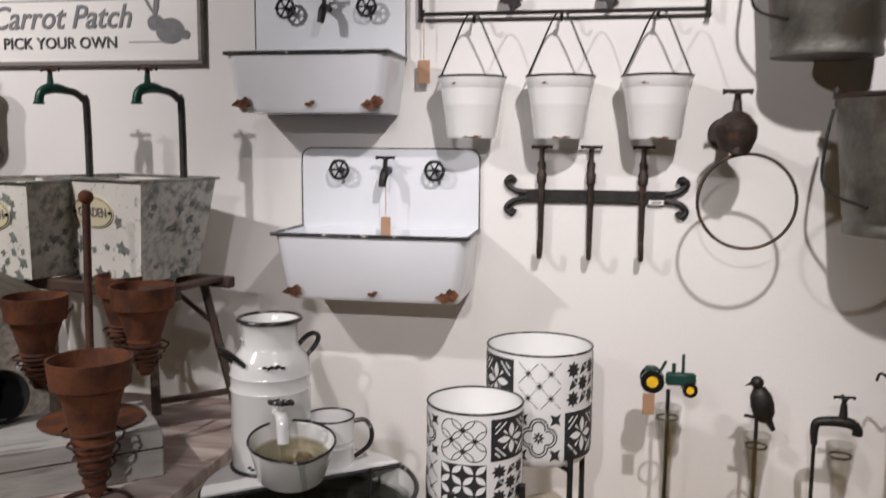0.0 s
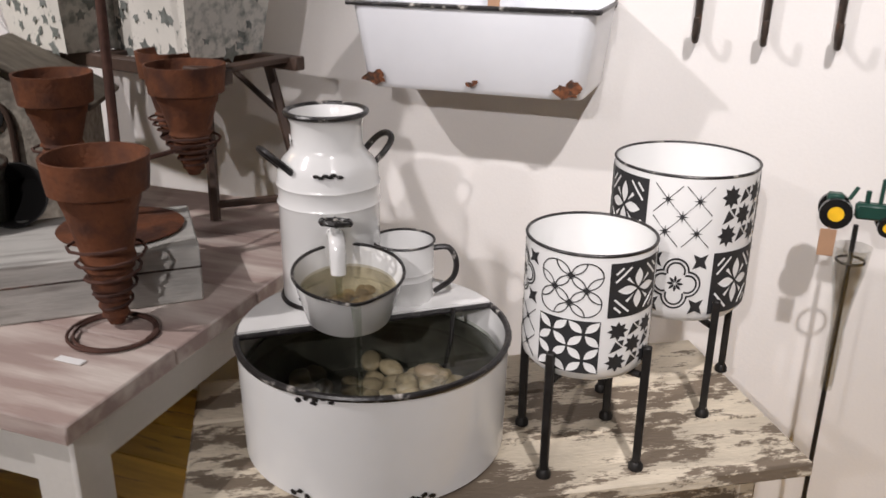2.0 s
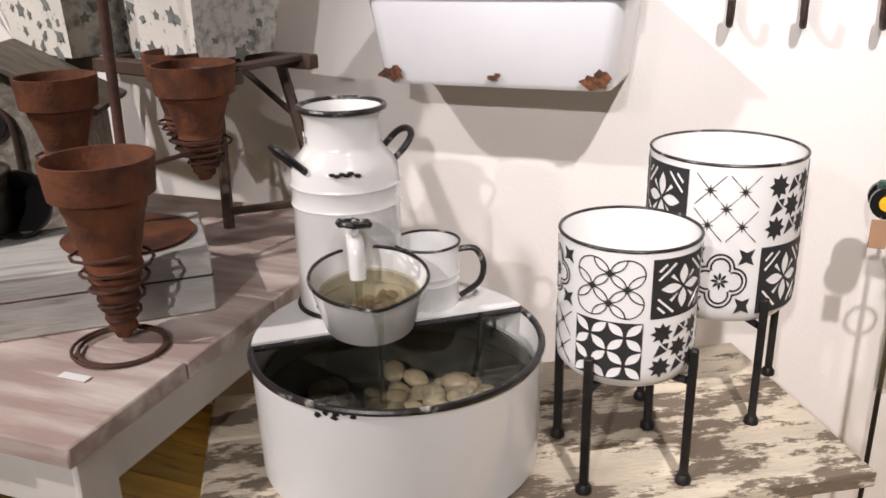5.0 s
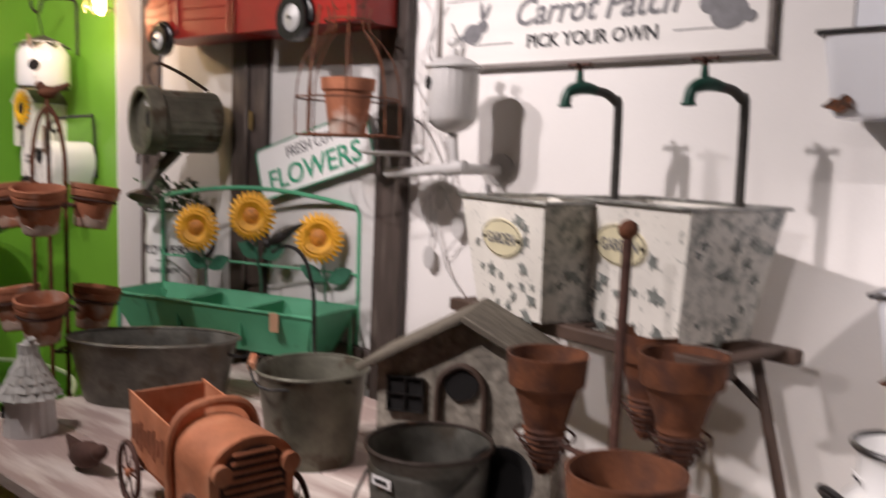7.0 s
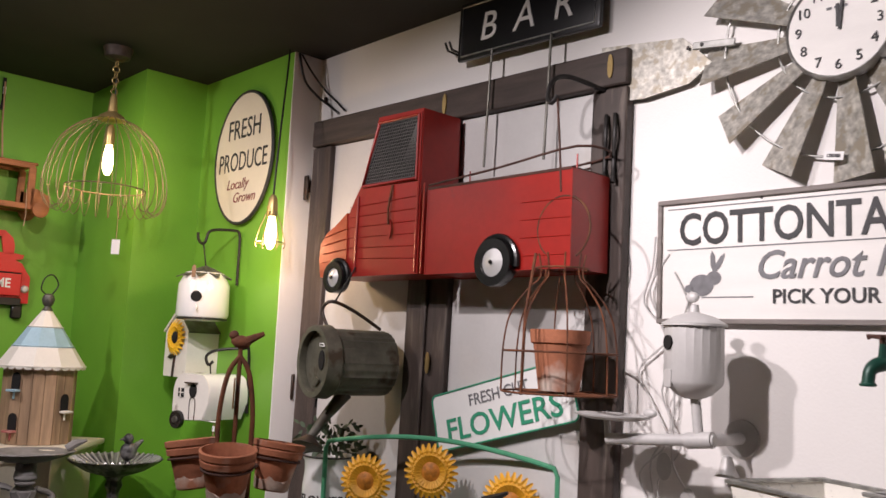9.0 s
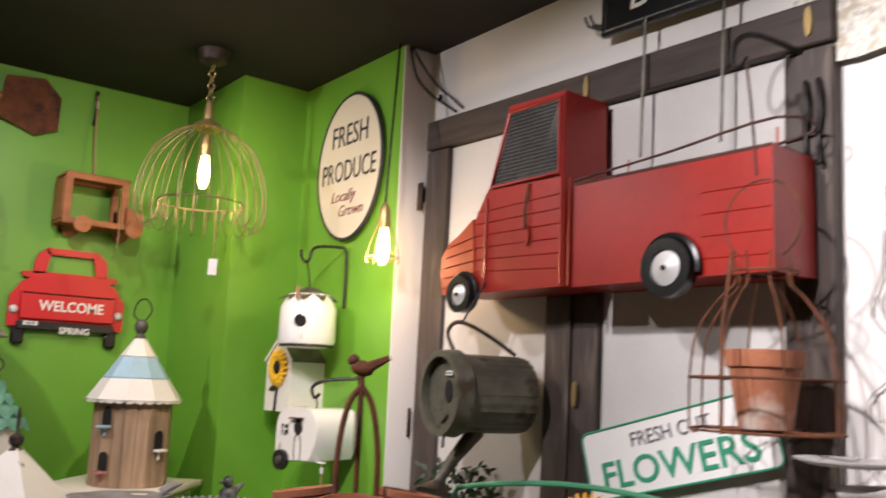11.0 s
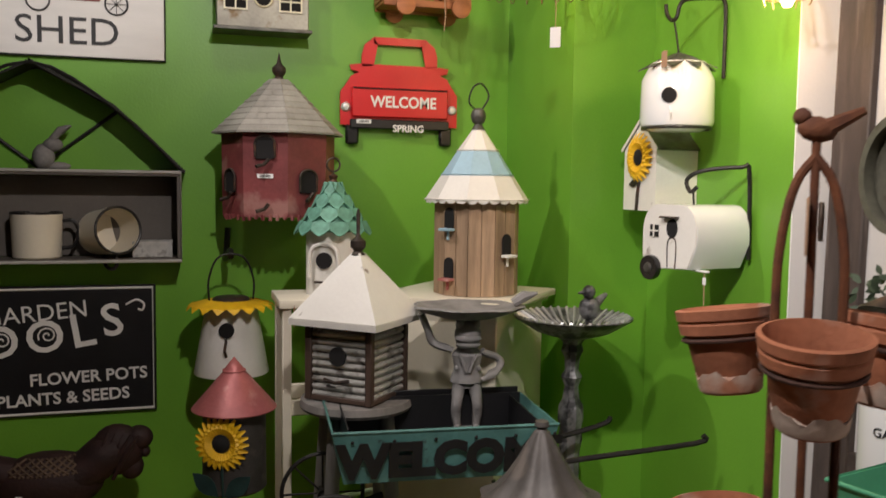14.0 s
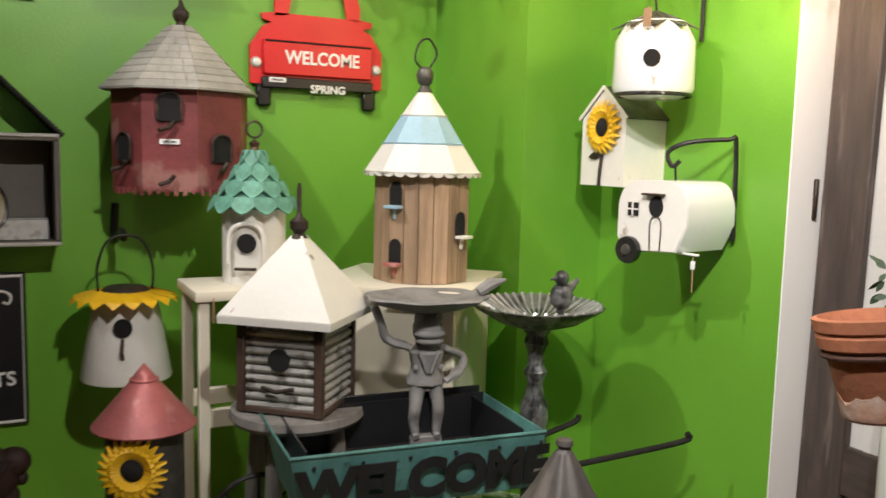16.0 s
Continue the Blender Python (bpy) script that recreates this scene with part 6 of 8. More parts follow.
text("FLOWERS", 0.098, pose(0.0, -0.0015, -0.064), GREENI, fs, wide=1.12, bold=0.001)

# ---- hanging cage with pot ----
cg = thing("hanging_pot_cage", "rusty wire cage with a terracotta pot on a wall hook", "hanging planter", pose(2.52, 2.205, -0.012))
part("wall_hook", tube([(0.0, 0.19, 2.36), (-0.04, 0.06, 2.38), (-0.06, 0.01, 2.36), (-0.065, -0.005, 2.31), (-0.045, -0.01, 2.29), (-0.03, -0.005, 2.31)], 0.007), IRON, cg)
part("hook_wire", tube([(-0.03, -0.005, 2.30), (-0.02, -0.004, 2.2), (-0.01, -0.002, 2.04)], 0.003), RUSTD, cg)
part("handle", tube(arc((0, 0, 1.94), 0.088, -60, 240, 24), 0.0032), RUST, cg)
for r, z in ((0.07, 1.83), (0.15, 1.61), (0.15, 1.505)):
    part("cage_ring", hoop((0, 0, z), r, 0.0028, n=36), RUST, cg)
for i in range(8):
    a = math.tau * i / 8
    c, s = math.cos(a), math.sin(a)
    part("cage_wire", tube([(q * c, q * s, z) for q, z in ((0.062, 1.87), (0.056, 1.81), (0.088, 1.775), (0.132, 1.71), (0.149, 1.62), (0.151, 1.505))], 0.0023, None, 6), RUST, cg)
part("base_grid", tube([(-0.15, 0, 1.506), (0.15, 0, 1.506)], 0.004), RUST, cg)
part("base_grid", tube([(0, -0.15, 1.506), (0, 0.15, 1.506)], 0.004), RUST, cg)
part("pot", lathe([(0, 1.51), (0.053, 1.51), (0.070, 1.63), (0.077, 1.634), (0.080, 1.668), (0.073, 1.668), (0.049, 1.525), (0, 1.52)], 36), TERRA, cg, "terracotta pot")
part("twig", tube([(-0.01, -0.138, 1.50), (-0.012, -0.13, 1.70), (0.0, -0.11, 1.86)], 0.004), RUST, cg)


# ---- pot stand with bird finial ----
ps = thing("terracotta_pot_stand", "rusty iron bird-topped stand with two tiers of terracotta pots", "plant stand", pose(1.952, 1.595, 0))
PZ = pose(0, 0, 0, 0, 0, -36)
for s in (-1, 1):
    part("arch_rod", tube([PZ @ Vector(p) for p in ((0, s * 0.042, 0.02), (0, s * 0.042, 1.0), (0, s * 0.043, 1.30), (0, s * 0.041, 1.42), (0, s * 0.025, 1.51), (0, 0, 1.55))], 0.0065), RUST, ps)
part("pole", tube([(0, 0, 0.02), (0, 0, 1.58)], 0.006), RUST, ps)
part("base_ring", hoop((0, 0, 0.012), 0.20, 0.010, n=32), RUST, ps)
bm = blob((0, 0, 1.587), (0.027, 0.015, 0.018), m=pose(0, 0, 0, 0, 12, 54))
blob(PZ @ Vector((-0.001, -0.019, 1.604)), 0.013, bm)
tube([PZ @ Vector((0, 0.010, 1.588)), PZ @ Vector((0, 0.058, 1.612))], [0.013, 0.006], bm, 6)
part("bird", bm, RUST, ps, "rusty iron bird finial")
part("paper_tag", box((0.03, 0.002, 0.08), (0.012, -0.008, 1.455), 0.001, m=PZ), TAGM, ps, "brown kraft paper tag")
for tier, zt in enumerate((1.328, 1.03)):
    for i in range(3):
        a = -36 + 120 * i
        m = face(a) @ pose(0.112, 0, zt - 0.125, 0, 9) @ Matrix.Diagonal((0.9, 0.9, 0.88, 1))
        p = part("pot", lathe([(0, 0), (0.045, 0), (0.048, 0.004), (0.064, 0.098), (0.072, 0.102), (0.0745, 0.118), (0.072, 0.122), (0.076, 0.126), (0.0775, 0.142), (0.070, 0.144), (0.058, 0.10), (0.04, 0.012), (0, 0.01)], 36, m=m), TERRA, ps, "weathered terracotta pot")
        band = lathe([(0.0492, 0.004), (0.0512, 0.010), (0.0520, 0.020), (0.0541, 0.034), (0.0535, 0.034)], 36)
        for v in band.verts:
            if v.co.z > 0.03:
                q = 0.006 * math.sin(5 * math.atan2(v.co.y, v.co.x)) + 0.004 * math.sin(11 * math.atan2(v.co.y, v.co.x) + 1)
                v.co.z += q
                v.co.x *= 1 + 1.25 * q
                v.co.y *= 1 + 1.25 * q
        band.transform(m)
        part("lime_crust", band, LIME, p, "whitish lime bloom")
        part("pot_ring", hoop((0, 0, 0.092), 0.068, 0.004, n=28, m=m), RUSTD, ps)
    part("tier_ring", hoop((0, 0, zt - 0.055), 0.062, 0.004), RUSTD, ps)

# ---- green corner: wall pieces ----
gs = thing("shed_sign", "white metal garden shed sign with a red flower cart", "sign", on_green(0.40, 2.20))
part("board", box((0.62, 0.012, 0.575), (0, -0.012, 0), 0.003), SIGNW, gs)
part("edge", tube([(-0.31, -0.012, -0.287), (0.31, -0.012, -0.287), (0.31, -0.012, 0.287), (-0.31, -0.012, 0.287)], 0.006, None, 6, True), IRON, gs)
for i, ch in enumerate("GARDEN"):
    a = 64 - i * 25.6
    text(ch, 0.15, pose(0.235 * math.sin(radians(-a)), -0.0195, 0.235 * math.cos(radians(a)) - 0.045, 0, -a), INK, gs, wide=0.8)
text("SHED", 0.13, pose(0, -0.0195, -0.245), INK, gs, wide=1.05)
part("cart_body", plate([(-0.13, -0.02), (0.16, -0.02), (0.10, -0.10), (-0.08, -0.10)], 0.002, y=-0.0205), MAROON, gs)
part("cart_wheel", hoop((0.155, -0.021, -0.105), 0.036, 0.003, "xz", 24), INK, gs)
part("cart_wheel", hoop((-0.09, -0.021, -0.105), 0.036, 0.003, "xz", 24), INK, gs)
bm = B()
for i in range(4):
    a = math.pi * i / 4
    tube([(0.155 - 0.035 * math.cos(a), -0.021, -0.105 - 0.035 * math.sin(a)), (0.155 + 0.035 * math.cos(a), -0.021, -0.105 + 0.035 * math.sin(a))], 0.0015, bm, 4)
part("wheel_spokes", bm, INK, gs)
for i, (x, z, mt) in enumerate(((-0.10, 0.04, SUNB), (-0.04, 0.08, PINKT), (0.02, 0.05, SUNB), (0.08, 0.07, SUNY), (0.13, 0.075, PINKT), (0.06, 0.02, SUNB))):
    part("painted_stem", tube([(x, -0.0205, -0.02), (x, -0.0205, z)], 0.0018, None, 4), LEAFM, gs)
    part("painted_flower", plate(star2(x, z, 0.024, 6, 0.6), 0.002, y=-0.0215), mt, gs, smooth=False)

gh = thing("cottage_birdhouse", "grey tin cottage birdhouse with yellow-trimmed windows on the green wall", "birdhouse", on_green(1.038, 2.02) @ Matrix.Diagonal((1.1, 1, 1, 1)))
part("body", box((0.285, 0.11, 0.19), (0, -0.058, 0.105), 0.003), COTT, gh)
part("base", box((0.305, 0.125, 0.012), (0, -0.064, 0.006), 0.002), TIN, gh)
part("porch_roof", box((0.325, 0.10, 0.006), (0, 0, 0), 0.001, m=pose(0, -0.10, 0.235, 38)), MAROON, gh)
part("roof_back", box((0.30, 0.006, 0.10), (0, -0.06, 0.27), 0.002), COTT, gh)
for x in (-0.085, 0.085):
    w = part("window", box((0.065, 0.004, 0.065), (x, -0.115, 0.105)), DARK, gh)
    for dx in (-0.034, 0, 0.034):
        part("window_bar", box((0.005, 0.004, 0.072), (x + dx, -0.118, 0.105)), CREAMG, w)
    for dz in (-0.034, 0, 0.034):
        part("window_bar", box((0.072, 0.004, 0.005), (x, -0.1185, 0.105 + dz)), CREAMG, w)
part("entrance", lathe([(0, 0), (0.023, 0), (0.023, 0.004), (0, 0.004)], 20, m=pose(0, -0.114, 0.11, 90)), DARK, gh)
part("entrance_ring", hoop((0, -0.116, 0.11), 0.026, 0.004, "xz"), CREAMG, gh)
for x in (-0.13, 0.13):
    part("bolt", blob((x, -0.065, 0.305), 0.007, sub=1), CREAMG, gh)
label_on(gh, pose(0, -0.1155, 0.178), 0.05, 0.014)

sv = thing("hanging_shovel", "rusty flat shovel with a brown wooden handle on the green wall", "shovel", on_green(0, 0))
part("blade", plate([(1.200, 2.546), (1.346, 2.496), (1.432, 2.531), (1.434, 2.670), (1.367, 2.740), (1.218, 2.722)], 0.006, y=-0.03), RUST, sv)
part("handle", tube([(1.208, -0.03, 2.628), (1.031, -0.03, 2.635), (0.5, -0.03, 2.656)], 0.016, None, 10), WOODR, sv)
pn = thing("hanging_tool", "small black garden hook with a white label", "tool", on_green(1.58, 2.64))
part("hook", tube([(0, -0.012, 0.10), (0.003, -0.012, 0.0), (-0.003, -0.012, -0.05)], 0.008), IRON, pn)
label_on(pn, pose(0, -0.022, 0.04), 0.012, 0.035)

wt = thing("wooden_truck", "reddish wooden toy truck planter hung on a string", "toy truck", on_green(1.60, 2.10, -0.25))
out = [(-0.15, 0.03), (-0.15, 0.22), (-0.13, 0.24), (0.08, 0.24), (0.105, 0.22), (0.12, 0.12), (0.17, 0.10), (0.175, 0.03)]
bm = B()
for y in (-0.16, -0.02):
    for a, b in (((-0.15, 0.03), (0.175, 0.055)), ((-0.15, 0.215), (0.10, 0.24))):
        box((b[0] - a[0], 0.016, b[1] - a[1]), ((a[0] + b[0]) / 2, y, (a[1] + b[1]) / 2), 0.002, bm)
    box((0.03, 0.016, 0.17), (-0.135, y, 0.135), 0.002, bm)
    box((0.03, 0.016, 0.17), (0.09, y, 0.135), 0.002, bm)
    plate([(0.09, 0.05), (0.175, 0.05), (0.17, 0.10), (0.115, 0.125), (0.09, 0.125)], 0.016, bm, y=y - 0.008)
part("frame", bm, WOODR, wt)
part("roof", box((0.26, 0.16, 0.012), (-0.02, -0.09, 0.236), 0.003), WOODR, wt)
part("floor_board", box((0.32, 0.15, 0.014), (0.01, -0.09, 0.045), 0.002), WOODR, wt)
part("back", box((0.012, 0.14, 0.17), (-0.148, -0.09, 0.135), 0.002), WOODR, wt)
for x in (-0.075, 0.13):
    for y in (-0.178, -0.002):
        part("wheel", lathe([(0, 0), (0.034, 0), (0.034, 0.014), (0.012, 0.018), (0, 0.018)], 20, m=pose(x, y, 0.03, 90)), WOODR, wt)
part("string", tube([(-0.02, -0.09, 0.24), (-0.025, -0.05, 0.42), (-0.02, -0.01, 0.62)], 0.004), TAGM, wt)
part("string", tube([(0.07, -0.17, 0.12), (0.075, -0.175, 0.0), (0.07, -0.175, -0.05)], 0.002), TAGM, wt)

wr = thing("welcome_truck_sign", "bright red truck-shaped welcome sign on the green wall", "sign", on_green(1.548, 1.645))
bod = [(-0.225, 0.07), (-0.225, 0.19), (-0.20, 0.225), (-0.185, 0.25), (-0.155, 0.265), (-0.185, 0.272), (-0.19, 0.29), (-0.155, 0.295), (-0.145, 0.33), (-0.135, 0.365), (-0.10, 0.395), (0.10, 0.395), (0.135, 0.365), (0.145, 0.33), (0.155, 0.295), (0.19, 0.29), (0.185, 0.272), (0.155, 0.265), (0.185, 0.25), (0.20, 0.225), (0.225, 0.19), (0.225, 0.07)]
bm = B()
lower = [p for p in bod if p[1] <= 0.296]
plate(lower, 0.012, bm, y=-0.025)
for s in (-1, 1):
    pp2 = [(s * 0.145, 0.285), (s * 0.145, 0.33), (s * 0.135, 0.365), (s * 0.10, 0.395), (s * 0.085, 0.37), (s * 0.10, 0.29)]
    plate(pp2 if s > 0 else pp2[::-1], 0.012, bm, y=-0.025)
box((0.20, 0.012, 0.027), (0, -0.019, 0.382), bm=bm)
part("body", bm, REDB, wr, smooth=False)
part("tailgate", box((0.37, 0.012, 0.11), (0.0, -0.035, 0.155), 0.004), REDB, wr)
part("tailgate_line", tube([(-0.18, -0.042, 0.205), (0.18, -0.042, 0.205)], 0.003), SIGNK, wr)
text("WELCOME", 0.058, pose(0.012, -0.0415, 0.138), SIGNW, wr, wide=0.9, bold=0.0014)
part("bumper", box((0.38, 0.014, 0.035), (0, -0.034, 0.075), 0.004), SIGNK, wr)
text("SPRING", 0.036, pose(0.03, -0.0425, 0.048), SIGNW, wr, bold=0.001)
for s in (-1, 1):
    part("tail_lamp", lathe([(0, 0.012), (0.012, 0.010), (0.018, 0), (0, 0)], 16, m=pose(s * 0.205, -0.027, 0.135, 90)), CHROME, wr)
    part("wheel", box((0.05, 0.02, 0.075), (s * 0.18, -0.02, 0.035), 0.008), TYRE, wr)
label_on(wr, pose(-0.14, -0.0425, 0.083), 0.055, 0.015)

# ---- maroon octagonal birdhouse ----
rbh = thing("octagon_birdhouse", "worn maroon octagonal birdhouse with grey shingle roof", "birdhouse", pose(-0.085, 1.085, 1.385) @ Matrix.Diagonal((1.03, 1.06, 1, 1)))
part("body", lathe([(0, 0), (0.180, 0), (0.183, 0.29), (0, 0.29)], 8, m=face(2.5)), MAROON, rbh, smooth=False)
bm = B()
for i in range(48):
    a = math.tau * i / 48
    tube([(0.172 * math.cos(a), 0.172 * math.sin(a), 0.008), (0.172 * math.cos(a), 0.172 * math.sin(a), -0.006 - 0.006 * abs(math.sin(6 * a)))], 0.006, bm, 5)
part("scalloped_hem", bm, MAROON, rbh)
part("roof", lathe([(0.208, 0.275), (0.03, 0.462), (0, 0.462), (0, 0.28), (0.208, 0.275)], 8, m=face(2.5)), SHINGLE, rbh, smooth=False)
for row in range(9):
    t0, t1 = row / 9, (row + 1) / 9
    for f in range(8):
        bm = B()
        for k in range(max(1, 5 - row // 2)):
            n = max(1, 5 - row // 2)
            a0, a1 = radians(2.5 + 45 * f), radians(2.5 + 45 * (f + 1))
            def at(u, t, lift):
                r = 0.213 + (0.032 - 0.213) * t
                p = Vector((math.cos(a0), math.sin(a0), 0)) * r * (1 - u) + Vector((math.cos(a1), math.sin(a1), 0)) * r * u
                return p + Vector((0, 0, 0.275 + 0.187 * t + lift))
            u0, u1 = (k + 0.02) / n, (k + 0.98) / n
            q = [at(u0, t0, 0.007), at(u1, t0, 0.007), at(u1, t1, 0.003), at(u0, t1, 0.003)]
            lo = [at(u0, t0, 0.001), at(u1, t0, 0.001)]
            vs = [bm.verts.new(v) for v in q]
            vl = [bm.verts.new(v) for v in lo]
            bm.faces.new(vs)
            bm.faces.new((vl[0], vl[1], vs[1], vs[0]))
        part("shingle_course", bm, SHINGLE, rbh, smooth=False)
part("finial", lathe([(0, 0.45), (0.024, 0.455), (0.012, 0.475), (0.022, 0.49), (0.022, 0.505), (0.008, 0.52), (0, 0.56)], 16), IRONB, rbh)
for a, z in ((-20, 0.225), (-65, 0.115), (25, 0.115), (-20, 0.08)):
    q = face(a) @ pose(0.1695, 0, z, 0, 0, 90)
    if z != 0.08:
        part("entrance", plate([(-0.028, -0.035), (0.028, -0.035), (0.028, 0.015)] + ell(0, 0.015, 0.028, 0.024, 8, 0, 180) + [(-0.028, 0.015)], 0.004, m=q, y=-0.006), DARK, rbh)
        part("arch_trim", tube([q @ Vector((x, -0.007, zz)) for x, zz in [(0.030, -0.03), (0.031, 0.012)] + ell(0, 0.015, 0.031, 0.027, 8, 10, 170) + [(-0.031, 0.012), (-0.030, -0.03)]], 0.004), IRONB, rbh)
    part("perch", tube([q @ Vector((-0.02, -0.03, -0.06)), q @ Vector((0.0, -0.012, -0.052)), q @ Vector((0.014, -0.012, -0.035))], 0.006), IRONB, rbh)
label_on(rbh, face(-20) @ pose(0.171, 0, 0.135, 0, 0, 90), 0.05, 0.014)

# ---- wall shelf house ----
sh = thing("house_shelf", "grey wooden wall shelf with a wire-mesh gable", "shelf", on_green(0.30, 1.223))
W, Dp, Hh = 0.92, 0.15, 0.305
for n2, s, c in (("bottom", (W, Dp, 0.014), (0, -Dp / 2, 0.007)), ("top", (W, Dp, 0.014), (0, -Dp / 2, Hh - 0.007)), ("side", (0.014, Dp, Hh - 0.03), (W / 2 - 0.007, -Dp / 2, Hh / 2)), ("side", (0.014, Dp, Hh - 0.03), (-W / 2 + 0.007, -Dp / 2, Hh / 2)), ("back", (W - 0.03, 0.006, Hh - 0.03), (0, -0.005, Hh / 2))):
    part(n2, box(s, c, 0.002), GREYIN, sh)
part("front_edge", tube([(-W / 2, -Dp - 0.002, 0.006), (W / 2, -Dp - 0.002, 0.006), (W / 2, -Dp - 0.002, Hh), (-W / 2, -Dp - 0.002, Hh)], 0.006, None, 6, True), BLOCKM, sh)
for y in (-Dp, -0.01):
    part("gable_bar", tube([(-W / 2 - 0.01, y, Hh), (-0.25, y, Hh + 0.21), (0, y, Hh + 0.345), (0.25, y, Hh + 0.21), (W / 2 + 0.01, y, Hh)], 0.006), IRON, sh)
for s in (-1, 1):
    part("gable_brace", tube([(0, -0.01, Hh + 0.01), (s * 0.25, -0.01, Hh + 0.205)], 0.006), IRON, sh)
    bm = B()
    for i in range(60):
        t = i / 59
        x, z = (s * (0.25 * t / 0.55), Hh + 0.345 - 0.135 * t / 0.55) if t < 0.55 else (s * (0.25 + 0.22 * (t - 0.55) / 0.45), Hh + 0.21 - 0.21 * (t - 0.55) / 0.45)
        tube([(x, -Dp - 0.004, z + 0.006), (x, 0, z + 0.006)], 0.0055, bm, 5)
    part("corrugated_roof", bm, IRON, sh)
rbt = thing("rabbit_figure", "small grey rabbit figurine on the shelf roof", "figurine", pose(-0.19, 0.325, 1.5285))
bm = blob((0, 0, 0.045), (0.032, 0.036, 0.045))
blob((0.005, 0.03, 0.085), (0.022, 0.032, 0.024), bm)
blob((0.0, 0.045, 0.015), (0.02, 0.04, 0.015), bm)
for s in (-1, 1):
    tube([(s * 0.008, 0.025, 0.10), (s * 0.014, 0.055, 0.135), (s * 0.014, 0.085, 0.15)], [0.010, 0.013, 0.003], bm, 8)
rbo = part("figure", bm, STONEG, rbt)


def shelf_mug(m, label):
    t = thing("enamel_mug", label, "mug", m, "mugs on the shelf")
    part("mug", lathe([(0, 0), (0.054, 0), (0.058, 0.004), (0.062, 0.115), (0.058, 0.115), (0.053, 0.008), (0, 0.006)], 32), CREAM, t)
    rim(0.060, 0.115, 0.0035, t, BLACKR, n=32)
    part("handle", tube([(0.058, 0, 0.095), (0.088, 0, 0.095), (0.098, 0, 0.065), (0.086, 0, 0.03), (0.058, 0, 0.025)], 0.005), BLACKR, t)


shelf_mug(pose(-0.185, 0.30, 1.238, 0, 0, 90) @ Matrix.Scale(1.3, 4), "cream enamel mug with black rim on the shelf")
shelf_mug(pose(-0.235, 0.485, 1.318, 0, 84, 30) @ Matrix.Scale(1.3, 4), "tipped-over cream enamel mug lying on the shelf")
sbk = thing("shelf_box", "small pale box at the end of the shelf", "box", pose(-0.19, 0.665, 1.238))
part("box", box((0.09, 0.13, 0.055), (0, 0, 0.0275), 0.002), BLOCKM, sbk)

ts = thing("tools_sign", "black metal garden tools sign with white lettering", "sign", on_green(0.245, 0.91))
part("board", box((0.85, 0.014, 0.45), (0, -0.012, 0), 0.003), SIGNK, ts)
part("border", tube([(-0.415, -0.019, -0.215), (0.415, -0.019, -0.215), (0.415, -0.019, 0.215), (-0.415, -0.019, 0.215)], 0.005, None, 6, True), SIGNW, ts)
text("GARDEN", 0.082, pose(0.04, -0.0195, 0.105, 0, -5), SIGNW, ts, wide=1.0)
for i, (ch, x, z, q) in enumerate((("T", -0.20, -0.01, 0.15), ("O", -0.07, -0.015, 0.155), ("O", 0.072, 0.0, 0.155), ("L", 0.19, 0.015, 0.165), ("S", 0.288, 0.05, 0.16))):
    text(ch, q, pose(x, -0.0195, z, 0, -9), SIGNW, ts, bold=0.002)
part("swash", tube([(0.325, -0.02, 0.155), (0.36, -0.02, 0.172), (0.385, -0.02, 0.158), (0.38, -0.02, 0.135), (0.365, -0.02, 0.14)], 0.004), SIGNW, ts)
for x, z in ((-0.07, 0.040), (0.072, 0.055)):
    part("swash", tube([(x + (0.004 + 0.0017 * k) * math.cos(k * 0.62), -0.0198, z + (0.004 + 0.0017 * k) * math.sin(k * 0.62)) for k in range(17)], 0.0032, None, 5), SIGNW, ts)
text("FLOWER POTS", 0.058, pose(0.395, -0.0195, -0.105, 0, -2), SIGNW, ts, align="RIGHT", bold=0.0012)
text("PLANTS & SEEDS", 0.058, pose(0.335, -0.0195, -0.175, 0, -2), SIGNW, ts, align="RIGHT", bold=0.0012)

rs = thing("animal_figure", "dark brown rusted animal figure with paler lattice back", "figurine", pose(0.06, 0.39, -0.0) @ Matrix.Diagonal((1.1, 1.05, 0.965, 1)))
bm = blob((0, -0.03, 0.575), (0.078, 0.155, 0.100), sub=3)
tube([(0, 0.04, 0.585), (0, 0.09, 0.62), (0, 0.13, 0.655), (0, 0.17, 0.675)], [0.066, 0.064, 0.066, 0.055], bm, 16)
blob((0, 0.160, 0.665), (0.050, 0.078, 0.086), bm, 3)
blob((0, 0.222, 0.700), (0.034, 0.042, 0.042), bm, 3)
blob((0, 0.200, 0.605), (0.030, 0.036, 0.044), bm, 3)
blob((0, 0.240, 0.652), (0.020, 0.016, 0.020), bm, 2)
for i in range(5):
    tube([(0.030, 0.085 + 0.016 * i, 0.615 - 0.01 * i), (0.052, 0.115 + 0.018 * i, 0.665), (0.030, 0.135 + 0.022 * i, 0.732 - 0.004 * i)], [0.006, 0.010, 0.005], bm, 6)
tube([(0, -0.14, 0.61), (0, -0.25, 0.66), (0, -0.33, 0.64)], [0.05, 0.035, 0.01], bm, 10)
for y in (-0.09, 0.02):
    tube([(0, y, 0.51), (0.01, y, 0.42), (0, y, 0.02)], [0.03, 0.014, 0.012], bm, 8)
box((0.16, 0.36, 0.012), (0, -0.04, 0.008), 0.003, bm)
part("figure", bm, BROWN, rs)
bm = B()
